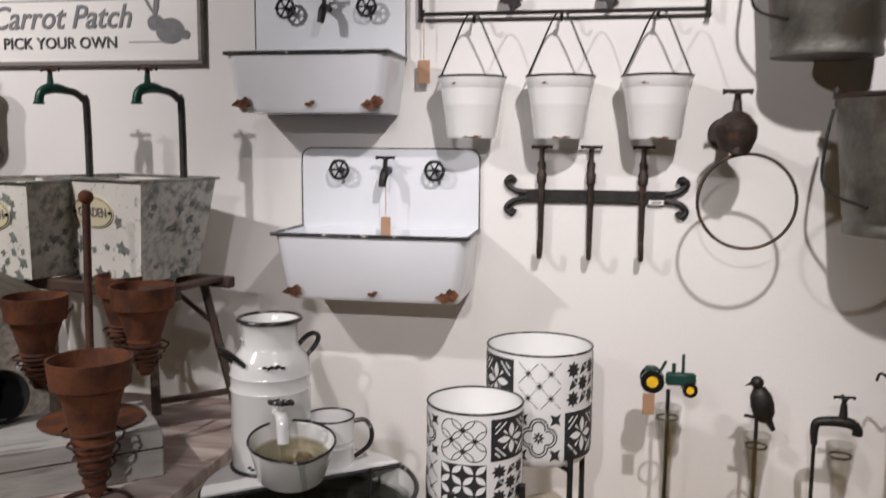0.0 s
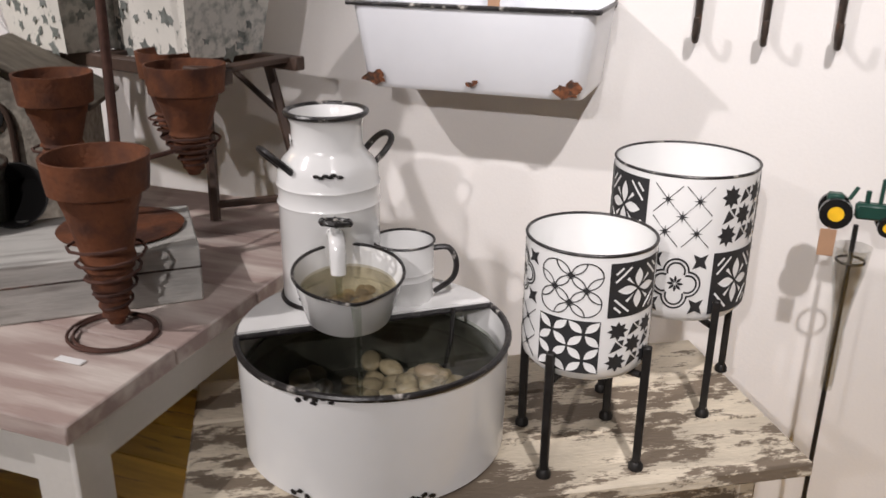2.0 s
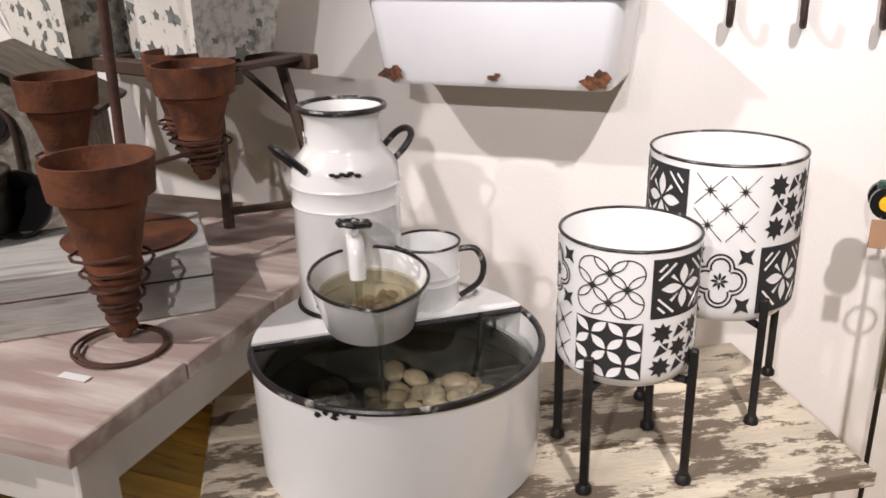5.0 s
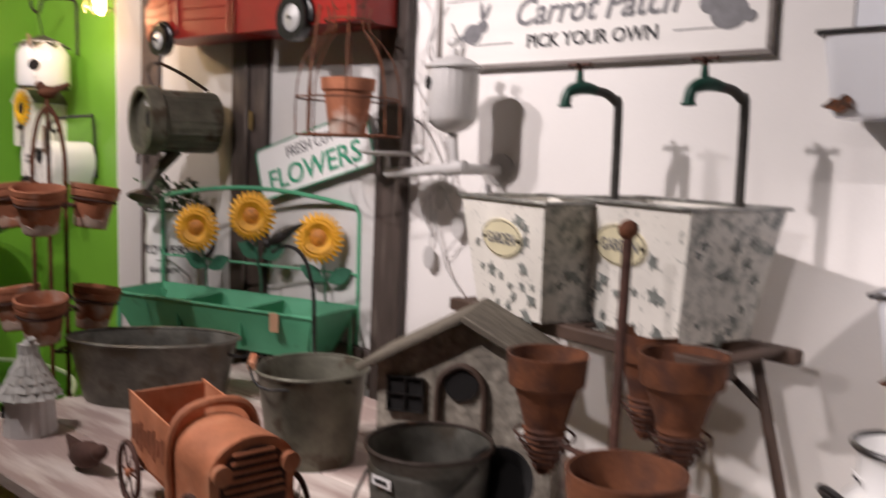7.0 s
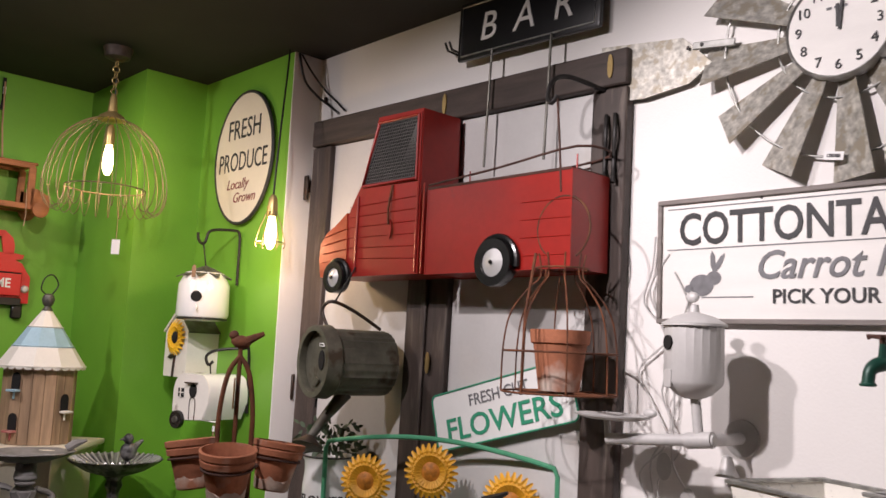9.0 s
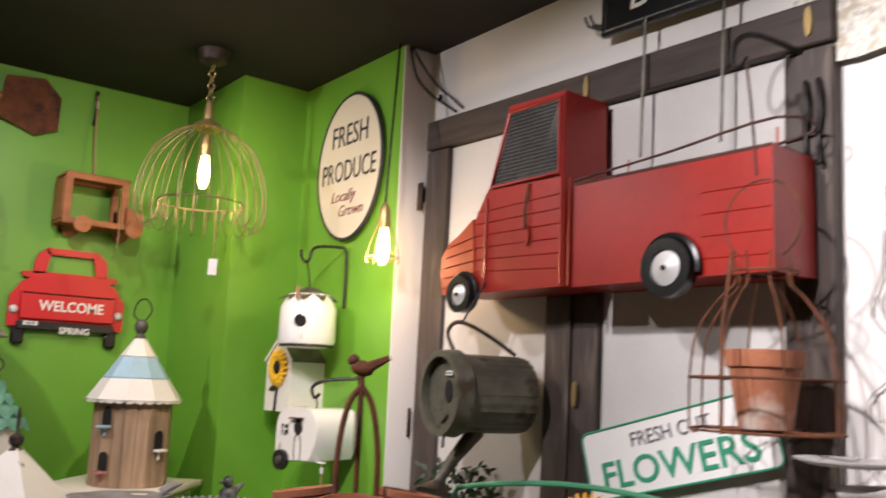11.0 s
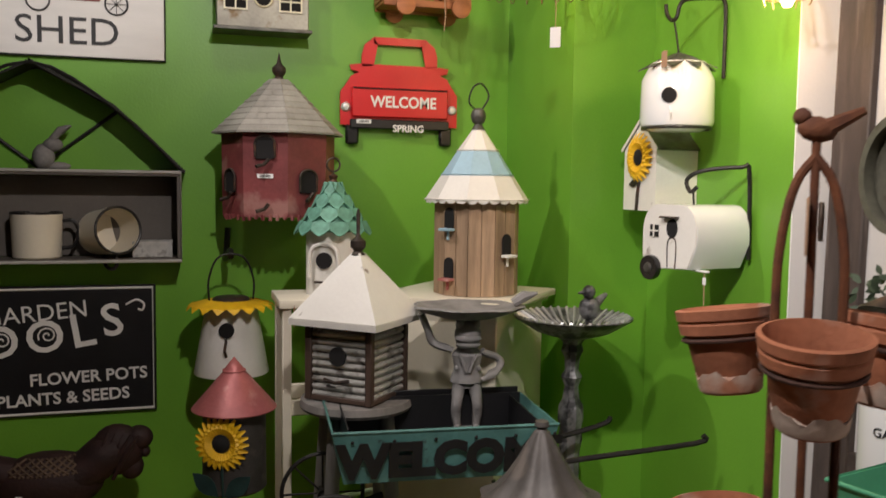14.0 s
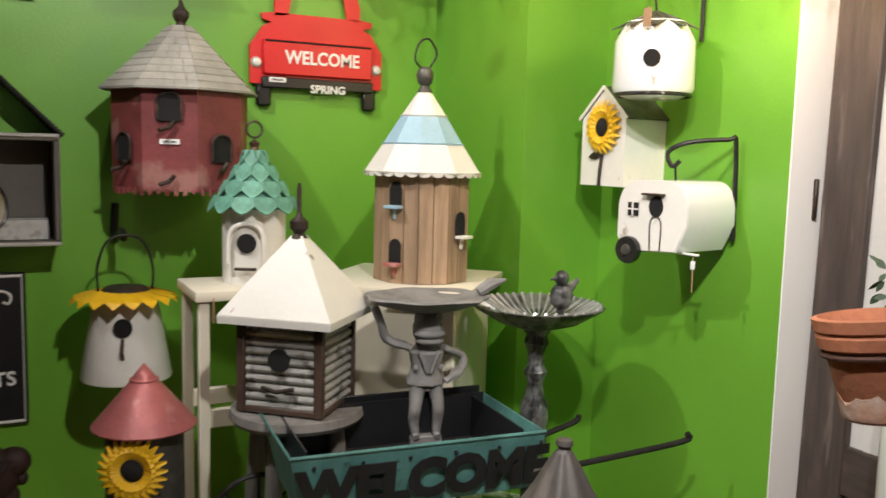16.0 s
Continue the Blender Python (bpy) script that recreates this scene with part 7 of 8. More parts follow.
for lean in (-1, 1):
    for i in range(10):
        pts = []
        for k in range(5):
            y, z = -0.145 + 0.024 * i + lean * 0.016 * (k - 2), 0.615 + 0.0120 * k
            q = 1 - ((y + 0.03) / 0.155) ** 2 - ((z - 0.575) / 0.100) ** 2
            if q > 0.02:
                pts.append((0.078 * math.sqrt(q) + 0.001, y, z))
        if len(pts) > 1:
            tube(pts, 0.0042, bm, 5)
part("lattice", bm, LATT, rs, "paler rusty lattice")
part("price_tag", box((0.002, 0.040, 0.014), (0.0675, -0.095, 0.55), 0.0005), SIGNW, rs, "small white price tag")

# ---- hanging and standing sunflower birdhouses ----
pbh = thing("petal_birdhouse", "white tin birdhouse with a yellow petal roof hung on a hook", "birdhouse", pose(-0.045, 0.92, -0.19) @ Matrix.Diagonal((1.2, 1.2, 1.2, 1)))
part("wall_hook", tube([(-0.176, 0, 1.27), (-0.172, -0.005, 1.20), (-0.13, -0.01, 1.18), (-0.06, 0, 1.21), (-0.02, 0, 1.195)], 0.009), IRON, pbh)
part("bail", tube([(0, -0.06, 1.075), (0, -0.062, 1.13), (0, -0.04, 1.19), (0, 0, 1.205), (0, 0.04, 1.19), (0, 0.062, 1.13), (0, 0.06, 1.075)], 0.003), IRON, pbh)
part("body", lathe([(0, 0.868), (0.103, 0.868), (0.104, 0.872), (0.070, 1.065), (0, 1.07)], 36), WWHITE, pbh)
bm = B()
for i in range(18):
    a = math.tau * i / 18
    c, s = math.cos(a), math.sin(a)
    w = 0.021
    rows = [(0.03, 1.078, 0.4), (0.075, 1.072, 1.0), (0.115, 1.062, 0.9), (0.125, 1.048, 0.05)]
    Lv = [bm.verts.new((r * c - w * k * s, r * s + w * k * c, z)) for r, z, k in rows]
    Rv = [bm.verts.new((r * c + w * k * s, r * s - w * k * c, z + 0.002)) for r, z, k in rows]
    for j in range(3):
        bm.faces.new((Lv[j], Rv[j], Rv[j + 1], Lv[j + 1]))
part("petal_roof", bm, SUNB, pbh, "yellow petal roof")
part("roof_disc", lathe([(0, 1.086), (0.045, 1.084), (0.055, 1.076), (0, 1.074)], 24), IRONB, pbh)
q = face(-12) @ pose(0.085, 0, 1.00, 0, 0, 90)
part("entrance", lathe([(0, 0), (0.021, 0), (0.021, 0.012), (0, 0.012)], 20, m=q @ pose(0, 0.008, 0, 90)), DARK, pbh)
part("perch", tube([q @ Vector((0, -0.004, -0.025)), q @ Vector((0, -0.03, -0.05)), q @ Vector((0, -0.008, -0.07))], 0.004), IRONB, pbh)

pk = thing("sunflower_birdhouse", "grey tin birdhouse with pink cone roof and yellow sunflower", "birdhouse", pose(0.40, 0.905, 0))
part("body", lathe([(0, 0.605), (0.086, 0.605), (0.092, 0.612), (0.090, 0.85), (0, 0.85)], 36), STONED, pk)
part("stake", tube([(0.0, 0.0, 0.61), (0.01, -0.02, 0.3), (0.015, -0.03, 0.0)], 0.010, None, 8), WOODN, pk, "thin wooden stake")
part("roof", lathe([(0.120, 0.842), (0.122, 0.846), (0.055, 0.925), (0.026, 0.958), (0.024, 0.965), (0, 0.995), (0, 0.85), (0.120, 0.842)], 36), PINKT, pk)
part("roof_ring", hoop((0, 0, 0.955), 0.031, 0.003), PINKT, pk)
q = face(-25) @ pose(0.092, 0, 0.765, 0, 0, 90)
sunflower(pk, q, 0.080, SUNB, DARK, 24, 0.014)
part("stem", tube([q @ Vector((0, -0.004, -0.05)), q @ Vector((0.004, -0.004, -0.155))], 0.004), LEAFD, pk)
for s in (-1, 1):
    part("leaf", plate(leaf2(s * 0.048, -0.122, 0.10, 0.052, 40 * s), 0.002, m=q, y=-0.006), LEAFD, pk)

# ---- cabinet, stool, tower ----
cb = thing("cream_cabinet", "cream painted pedestal cabinet with an overhanging top", "cabinet", pose(0.275, 1.652, 0, 0, 0, -43))
part("body", box((0.40, 0.39, 1.115), (0, 0, 0.5575), 0.004), CREAM, cb)
part("top", box((0.47, 0.46, 0.022), (0, 0, 1.142), 0.006, seg=2), CREAM, cb)
part("moulding", box((0.43, 0.42, 0.016), (0, 0, 1.1235), 0.003), CREAM, cb)
cl = thing("cream_stool", "narrow cream painted stool with open legs", "stool", pose(0.17, 1.225, 0))
part("top", box((0.26, 0.36, 0.028), (0, 0, 1.127), 0.006, seg=2), CREAM, cl)
for x in (-0.105, 0.105):
    for y in (-0.155, 0.155):
        part("leg", box((0.028, 0.028, 1.112), (x, y, 0.556), 0.003), CREAM, cl)
    part("stretcher", box((0.02, 0.30, 0.05), (x, 0, 0.80), 0.003), CREAM, cl)
tag_on(cl, (0.135, -0.135, 1.125), 0.006, 0.026, 0.06)
tw = thing("tower_birdhouse", "wooden tower birdhouse with a white and blue metal roof", "birdhouse", pose(0.315, 1.672, 1.1535))
part("core", lathe([(0, 0), (0.128, 0), (0.128, 0.31), (0, 0.31)], 10, m=face(6)), WOODN, tw, smooth=False)
for i in range(10):
    a0, a1 = 6 + 36 * i, 6 + 36 * (i + 1)
    for j in range(2):
        u = [(j + 0.03) / 2, (j + 0.97) / 2]
        bm = B()
        P4 = []
        for r in (0.129, 0.137):
            for uu in u:
                p = Vector((math.cos(radians(a0)), math.sin(radians(a0)), 0)) * (1 - uu) + Vector((math.cos(radians(a1)), math.sin(radians(a1)), 0)) * uu
                P4.append(p * r)
        lo = [bm.verts.new(p + Vector((0, 0, 0.001))) for p in P4]
        hi = [bm.verts.new(p + Vector((0, 0, 0.312))) for p in P4]
        for a, b in ((0, 1), (1, 3), (3, 2), (2, 0)):
            bm.faces.new((lo[a], lo[b], hi[b], hi[a]))
        bm.faces.new((hi[0], hi[1], hi[3], hi[2]))
        part("stave", bm, WOODN, tw, smooth=False)
for z0, z1, r0, r1, mt in ((0.300, 0.378, 0.168, 0.116, WWHITE), (0.378, 0.455, 0.116, 0.066, WBLUE), (0.455, 0.525, 0.066, 0.018, WWHITE)):
    part("roof_band", lathe([(r0, z0), (r1, z1), (r1 - 0.003, z1), (r0 - 0.004, z0), (r0, z0)], 10, m=face(6)), mt, tw, smooth=False)
    part("roof_seam", lathe([(r0 + 0.001, z0 - 0.002), (r0 + 0.003, z0 + 0.003), (r0 - 0.003, z0 + 0.004), (r0 + 0.001, z0 - 0.002)], 10, m=face(6)), mt, tw)
bm = B()
for i in range(30):
    a = math.tau * i / 30
    plate(ell(0, 0.300, 0.017, 0.011, 8, 180, 360), 0.002, bm, m=face(math.degrees(a)) @ pose(0.164, 0, 0, 0, 0, 90))
part("scalloped_eave", bm, WWHITE, tw)
part("finial", lathe([(0, 0.52), (0.022, 0.522), (0.012, 0.54), (0.020, 0.548), (0.025, 0.566), (0.020, 0.584), (0.008, 0.592), (0, 0.592)], 20), TIN, tw)
part("hanging_loop", tube([(0, -0.012, 0.588), (0, -0.032, 0.61), (0, -0.02, 0.655), (0, 0.01, 0.668), (0, 0.034, 0.63), (0, 0.012, 0.588)], 0.003), IRON, tw)
for a, z, mt in ((-57, 0.245, WBLUE), (-57, 0.09, PINKT), (24, 0.165, WWHITE)):
    q = face(a) @ pose(0.133, 0, z, 0, 0, 90)
    part("entrance", plate([(-0.018, -0.032), (0.018, -0.032), (0.018, 0.012)] + ell(0, 0.012, 0.018, 0.02, 8, 0, 180) + [(-0.018, 0.012)], 0.004, m=q, y=-0.007), DARK, tw)
    part("perch_ledge", box((0.045, 0.03, 0.009), (0, -0.018, -0.037), 0.002, m=q), mt, tw)
    part("perch_bracket", box((0.006, 0.008, 0.03), (0, -0.010, -0.055), 0.001, m=q), mt, tw)

gb = thing("leaf_roof_birdhouse", "cream birdhouse with a verdigris leaf-shingle roof", "birdhouse", pose(0.165, 1.232, 1.1415) @ Matrix.Diagonal((1.06, 1.06, 1.09, 1)))
part("body", lathe([(0, 0), (0.082, 0), (0.083, 0.20), (0, 0.20)], 12), WWHITE, gb)
part("roof_core", lathe([(0.10, 0.188), (0.02, 0.325), (0, 0.325), (0, 0.19), (0.10, 0.188)], 24), PATINA, gb)
for row in range(4):
    n = 12 - row * 2
    r0, z0 = 0.116 - row * 0.026, 0.186 + row * 0.038
    bm = B()
    plate([(-0.026, 0.034), (-0.026, 0.012), (-0.012, -0.002), (0.0, -0.008), (0.012, -0.002), (0.026, 0.012), (0.026, 0.034)], 0.003, bm, m=pose(0, 0, 0, -34))
    me = link("leaf_shingle", bm, PATINA, False)
    for i in range(n):
        share("leaf_shingle", me, face(360 * (i + 0.5 * (row % 2)) / n) @ pose(r0, 0, z0, 0, 0, 90) @ Matrix.Diagonal((1.15 - row * 0.12, 1, 1.15, 1)), gb)
part("finial", lathe([(0, 0.32), (0.018, 0.322), (0.010, 0.34), (0.014, 0.35), (0, 0.36)], 14), IRONB, gb)
part("finial_ring", hoop((0, 0, 0.383), 0.020, 0.003, "yz", 24), IRONB, gb)
q = face(-28) @ pose(0.082, 0, 0.105, 0, 0, 90)
part("entrance", lathe([(0, 0), (0.024, 0), (0.024, 0.012), (0, 0.012)], 20, m=q @ pose(0, 0.006, 0, 90)), DARK, gb)
part("entrance_trim", tube([q @ Vector((x, -0.005, z)) for x, z in ((-0.045, -0.05), (-0.042, 0.02), (-0.02, 0.045), (0.02, 0.045), (0.042, 0.02), (0.045, -0.05))], 0.006), WWHITE, gb)
part("perch_bar", box((0.055, 0.012, 0.007), (0, -0.012, -0.062), 0.002, m=q), IRONB, gb)

gst = thing("grey_stool", "round grey wooden stool with splayed legs", "stool", pose(0.535, 1.24, 0))
part("seat", lathe([(0, 0.862), (0.155, 0.862), (0.162, 0.872), (0.158, 0.89), (0, 0.893)], 36), GREYW, gst)
for i in range(4):
    a = radians(45 + 90 * i)
    part("leg", tube([(0.10 * math.cos(a), 0.10 * math.sin(a), 0.865), (0.18 * math.cos(a), 0.18 * math.sin(a), 0)], [0.022, 0.016], None, 10), GREYW, gst)
part("stretcher", hoop((0, 0, 0.35), 0.14, 0.009), GREYW, gst)
cbh = thing("corrugated_birdhouse", "grey corrugated tin birdhouse with a white pyramid roof", "birdhouse", pose(0.53, 1.243, 0.8935, 0, 0, 48) @ Matrix.Diagonal((1.0, 1.0, 1.04, 1)))
part("body", box((0.19, 0.19, 0.215), (0, 0, 0.1075)), CORRUG, cbh)
for k in range(4):
    for i in range(10):
        part("corrugation", tube([(-0.085, -0.0965, 0.018 + i * 0.0205), (0.085, -0.0965, 0.018 + i * 0.0205)], 0.0085, None, 8, m=face(90 * k)), CORRUG, cbh)
for sx in (-1, 1):
    for sy in (-1, 1):
        part("corner_post", box((0.02, 0.02, 0.225), (sx * 0.098, sy * 0.098, 0.1125), 0.002), BROWNF, cbh)
for k in range(4):
    part("base_rail", box((0.176, 0.014, 0.014), (0, -0.101, 0.008), 0.002, m=face(90 * k)), BROWNF, cbh)
part("roof", lathe([(0.195, 0.218), (0.197, 0.224), (0.020, 0.395), (0, 0.395), (0, 0.225), (0.195, 0.218)], 4, m=face(45)), WWHITE, cbh, smooth=False)
part("roof_lip", lathe([(0.197, 0.205), (0.199, 0.222), (0.19, 0.222), (0.19, 0.205), (0.197, 0.205)], 4, m=face(45)), WWHITE, cbh, smooth=False)
part("finial", lathe([(0, 0.385), (0.022, 0.39), (0.012, 0.40), (0.022, 0.412), (0.022, 0.428), (0.009, 0.438), (0.005, 0.45), (0.006, 0.50), (0.003, 0.515), (0, 0.515)], 18), IRONB, cbh)
for k in (-90,):
    q = face(-90) @ pose(0, 0, 0)
part("entrance", lathe([(0, 0), (0.026, 0), (0.026, 0.010), (0, 0.010)], 22, m=face(0) @ pose(0, -0.100, 0.125, 90)), DARK, cbh)
part("perch", tube([(-0.04, -0.112, 0.062), (0, -0.118, 0.056), (0.04, -0.112, 0.064)], 0.005), IRONB, cbh)

# ---- frog birdbath statue ----
fr = thing("frog_statue", "grey resin frog statue holding a leaf-shaped bird dish", "statue", pose(0.62, 1.545, 0.0, 0, 0, 76))
bm = B()
for s in (-1, 1):
    tube([(s * 0.034, -0.03, 0.702), (s * 0.034, -0.01, 0.712), (s * 0.038, -0.008, 0.76), (s * 0.036, -0.018, 0.81), (s * 0.026, 0.0, 0.89)], [0.010, 0.014, 0.018, 0.019, 0.027], bm, 12)
lathe([(0, 0.865), (0.038, 0.868), (0.042, 0.885), (0.060, 0.892), (0.055, 0.915), (0.046, 0.955), (0.056, 1.005), (0.034, 1.035), (0, 1.045)], 24, bm, squash=0.62, wob=lambda a, z: 1 + (0.05 * math.cos(9 * a) if z < 0.93 else 0))
blob((0, -0.01, 1.075), (0.048, 0.04, 0.040), bm, 3)
blob((0, -0.034, 1.068), (0.050, 0.026, 0.013), bm, 2)
blob((0, -0.032, 1.050), (0.046, 0.024, 0.012), bm, 2)
for s in (-1, 1):
    blob((s * 0.026, -0.014, 1.104), 0.019, bm, 2)
    tube([(s * 0.006, -0.036, 0.94), (s * 0.016, -0.037, 0.98), (s * 0.032, -0.030, 1.015)], [0.006, 0.008, 0.005], bm, 6)
    blob((s * 0.040, -0.026, 0.955), (0.008, 0.006, 0.014), bm, 1)
tube([(-0.052, 0, 1.02), (-0.10, 0.01, 1.05), (-0.115, 0.0, 1.09), (-0.135, -0.01, 1.135)], [0.014, 0.012, 0.010, 0.011], bm, 10)
tube([(0.052, 0, 1.02), (0.098, 0.01, 0.975), (0.075, -0.03, 0.93), (0.05, -0.04, 0.91)], [0.014, 0.012, 0.009, 0.012], bm, 10)
bm2 = lathe([(0, 1.118), (0.07, 1.122), (0.135, 1.142), (0.158, 1.155), (0.152, 1.160), (0.12, 1.152), (0, 1.135)], 40, bm, squash=0.75, wob=lambda a, z: 1 + (0.06 * math.cos(7 * a) if z > 1.13 else 0))
tube([(0.13, 0, 1.165), (0.16, 0, 1.185), (0.20, 0, 1.195)], [0.014, 0.017, 0.004], bm, 8)
for v in bm.verts:
    if v.co.z < 1.117 and abs(v.co.x) < 0.075:
        v.co.x *= 0.8
    if v.co.z < 1.04:
        v.co.z = 1.04 + (v.co.z - 1.04) * 0.69
box((0.08, 0.045, 0.070), (0, 0.0, 0.772), 0.004, bm)
part("statue", bm, STONEG, fr)

# ---- shell birdbath ----
bb = thing("bird_bath", "pewter grey pedestal bird bath with a bird on the fluted dish", "bird bath", pose(0.60, 1.885, 0) @ Matrix.Diagonal((0.92, 0.92, 1, 1)))
part("dish", lathe([(0, 1.045), (0.05, 1.048), (0.12, 1.068), (0.185, 1.105), (0.192, 1.112), (0.186, 1.114), (0.12, 1.082), (0, 1.066)], 72, wob=lambda a, z: 1 + (0.014 * math.cos(36 * a) if z > 1.07 else 0)), BATHG, bb)
# Flute ridges, coloured lighter to carry the dish's highlights.
bm = B()
for i in range(40):
    a = math.tau * i / 40
    tube([(0.05 * math.cos(a), 0.05 * math.sin(a), 1.071), (0.12 * math.cos(a), 0.12 * math.sin(a), 1.085), (0.184 * math.cos(a), 0.184 * math.sin(a), 1.115)], [0.002, 0.004, 0.006], bm, 5)
part("flutes", bm, BATHL, bb)
part("stem", lathe([(0, 0.02), (0.11, 0.02), (0.12, 0.04), (0.05, 0.09), (0.034, 0.2), (0.03, 0.5), (0.032, 0.70), (0.040, 0.74), (0.034, 0.77), (0.042, 0.80), (0.040, 0.84), (0.028, 0.86), (0.022, 0.90), (0.034, 0.93), (0.022, 0.95), (0.026, 0.99), (0.036, 1.01), (0.03, 1.03), (0.045, 1.05), (0, 1.05)], 28, wob=lambda a, z: 1 + 0.05 * math.cos(10 * a)), BATHG, bb)
part("base", lathe([(0, 0), (0.14, 0), (0.14, 0.02), (0, 0.02)], 28), BATHG, bb)
bm = blob((0.115, 0.0, 1.152), (0.030, 0.036, 0.036))
blob((0.125, -0.008, 1.20), 0.021, bm)
tube([(0.125, -0.025, 1.20), (0.125, -0.045, 1.198)], [0.007, 0.002], bm, 6)
tube([(0.11, 0.018, 1.16), (0.10, 0.065, 1.19)], [0.018, 0.006], bm, 6)
tube([(0.115, 0.0, 1.12), (0.115, 0.0, 1.105)], 0.012, bm, 6)
part("bird", bm, BATHG, bb)

# ---- glass table with the welcome cart, lantern ----
gt = thing("glass_table", "round glass table with a cream-green steel rim", "table", pose(0.83, 1.50, 0))
part("glass_top", lathe([(0, 0.492), (0.62, 0.492), (0.62, 0.50), (0, 0.50)], 64), TABLEG, gt).visible_shadow = False
part("rim", hoop((0, 0, 0.49), 0.628, 0.010, n=64), HOSEG, gt)
part("lower_ring", hoop((0, 0, 0.25), 0.30, 0.008, n=48), HOSEG, gt)
for i in range(4):
    a = radians(35 + 90 * i)
    part("leg", tube([(0.6 * math.cos(a), 0.6 * math.sin(a), 0.488), (0.30 * math.cos(a), 0.30 * math.sin(a), 0.25), (0.45 * math.cos(a), 0.45 * math.sin(a), 0.0)], 0.010), HOSEG, gt)

wc = thing("welcome_cart", "dark teal metal cart planter with black welcome lettering", "cart", pose(0.725, 1.125, 0.028, 0, 0, 85))
bm = B()
L, z0, z1, w0, w1 = 0.58, 0.730, 0.865, 0.150, 0.172
lp = []
for z, e, hw in ((z0, 0.03, w0), (z1, 0.0, w1), (z1, 0.004, w1 - 0.004), (z0 + 0.005, 0.034, w0 - 0.004)):
    lp.append([bm.verts.new(p) for p in ((e, -hw, z), (L - e, -hw, z), (L - e, hw, z), (e, hw, z))])
for a, b in zip(lp, lp[1:]):
    for i in range(4):
        bm.faces.new((a[i], a[(i + 1) % 4], b[(i + 1) % 4], b[i]))
bm.faces.new(lp[0])
bm.faces.new(lp[-1])
part("tray", bm, MINTD, wc)
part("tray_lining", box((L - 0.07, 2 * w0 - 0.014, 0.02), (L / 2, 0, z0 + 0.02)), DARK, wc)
part("tray_edge", tube([(0, w1, z1), (0, -w1, z1), (L, -w1, z1)], 0.004, None, 6), MINTD, wc)
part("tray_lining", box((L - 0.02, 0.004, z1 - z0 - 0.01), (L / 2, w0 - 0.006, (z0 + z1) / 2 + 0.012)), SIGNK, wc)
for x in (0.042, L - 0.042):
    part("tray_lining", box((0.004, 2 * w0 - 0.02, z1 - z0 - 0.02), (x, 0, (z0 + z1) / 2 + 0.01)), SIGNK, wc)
part("back_board", box((L * 0.97, 0.006, 0.024), (L * 0.5, w1 - 0.002, z1 + 0.006), 0.002), SIGNK, wc)
tl = math.degrees(math.atan2(w1 - w0, z1 - z0))
text("WELCOME", 0.120, pose(L / 2 + 0.01, -(w0 + w1) / 2 - 0.004, 0.752, tl), SIGNK, wc, wide=0.98, bold=0.007, deep=0.001)
for i in range(6):
    part("rivet", blob((0.05 + i * 0.104, -w1 + 0.002, z1 - 0.025), 0.005, sub=1), IRON, wc)
for y, e in ((-0.10, 0.42), (0.10, 0.24)):
    part("handle", tube([(L - 0.02, y, 0.73), (L + 0.10, y, 0.745), (L + e, y * 1.1, 0.775), (L + e + 0.02, y * 1.1, 0.795)], 0.008), IRON, wc)
for s in (-1, 1):
    w = part("wheel", hoop((0.0, s * 0.17, 0.594), 0.115, 0.006, "xz", 40), IRON, wc)
    bm = B()
    for i in range(8):
        a = math.tau * i / 8
        tube([(0, s * 0.17, 0.594), (0.113 * math.cos(a), s * 0.17, 0.594 + 0.113 * math.sin(a))], 0.003, bm, 5)
    part("spokes", bm, IRON, w)
    part("hub", tube([(0, s * 0.15, 0.594), (0, s * 0.195, 0.594)], 0.016), IRON, w)
part("axle", tube([(0, -0.19, 0.594), (0, 0.19, 0.594)], 0.007), IRON, wc)
for y in (-0.09, 0.09):
    part("prop_leg", tube([(L - 0.1, y, 0.63), (L - 0.04, y, 0.475)], 0.006), IRON, wc)
part("undercarriage", tube([(0.0, 0, 0.594), (0.15, 0, 0.64)], 0.012), IRON, wc)

ln = thing("tin_lantern", "grey tin lantern with a flared fluted roof", "lantern", pose(1.29, 1.49, 0.5005))
part("roof", lathe([(0.132, 0.337), (0.132, 0.340), (0.102, 0.355), (0.074, 0.386), (0.052, 0.421), (0.032, 0.459), (0.016, 0.486), (0, 0.487), (0, 0.357), (0.124, 0.335), (0.132, 0.337)], 96, wob=lambda a, z: 1 + (0.05 * math.cos(8 * a) if z < 0.49 else 0)), STONED, ln)
part("finial", lathe([(0, 0.482), (0.017, 0.485), (0.010, 0.492), (0.016, 0.499), (0.014, 0.508), (0, 0.513)], 16), STONED, ln)
for i in range(6):
    a = math.tau * i / 6
    part("post", tube([(0.098 * math.cos(a), 0.098 * math.sin(a), 0.325), (0.09 * math.cos(a), 0.10 * math.sin(a), 0.004)], 0.004), IRON, ln)
part("base", lathe([(0, 0), (0.125, 0), (0.125, 0.012), (0.1, 0.02), (0, 0.02)], 32), STONED, ln)
part("chain", tube([(0.02, 0.09, 0.36), (0.03, 0.12, 0.33), (0.03, 0.14, 0.29)], 0.004), IRON, ln)

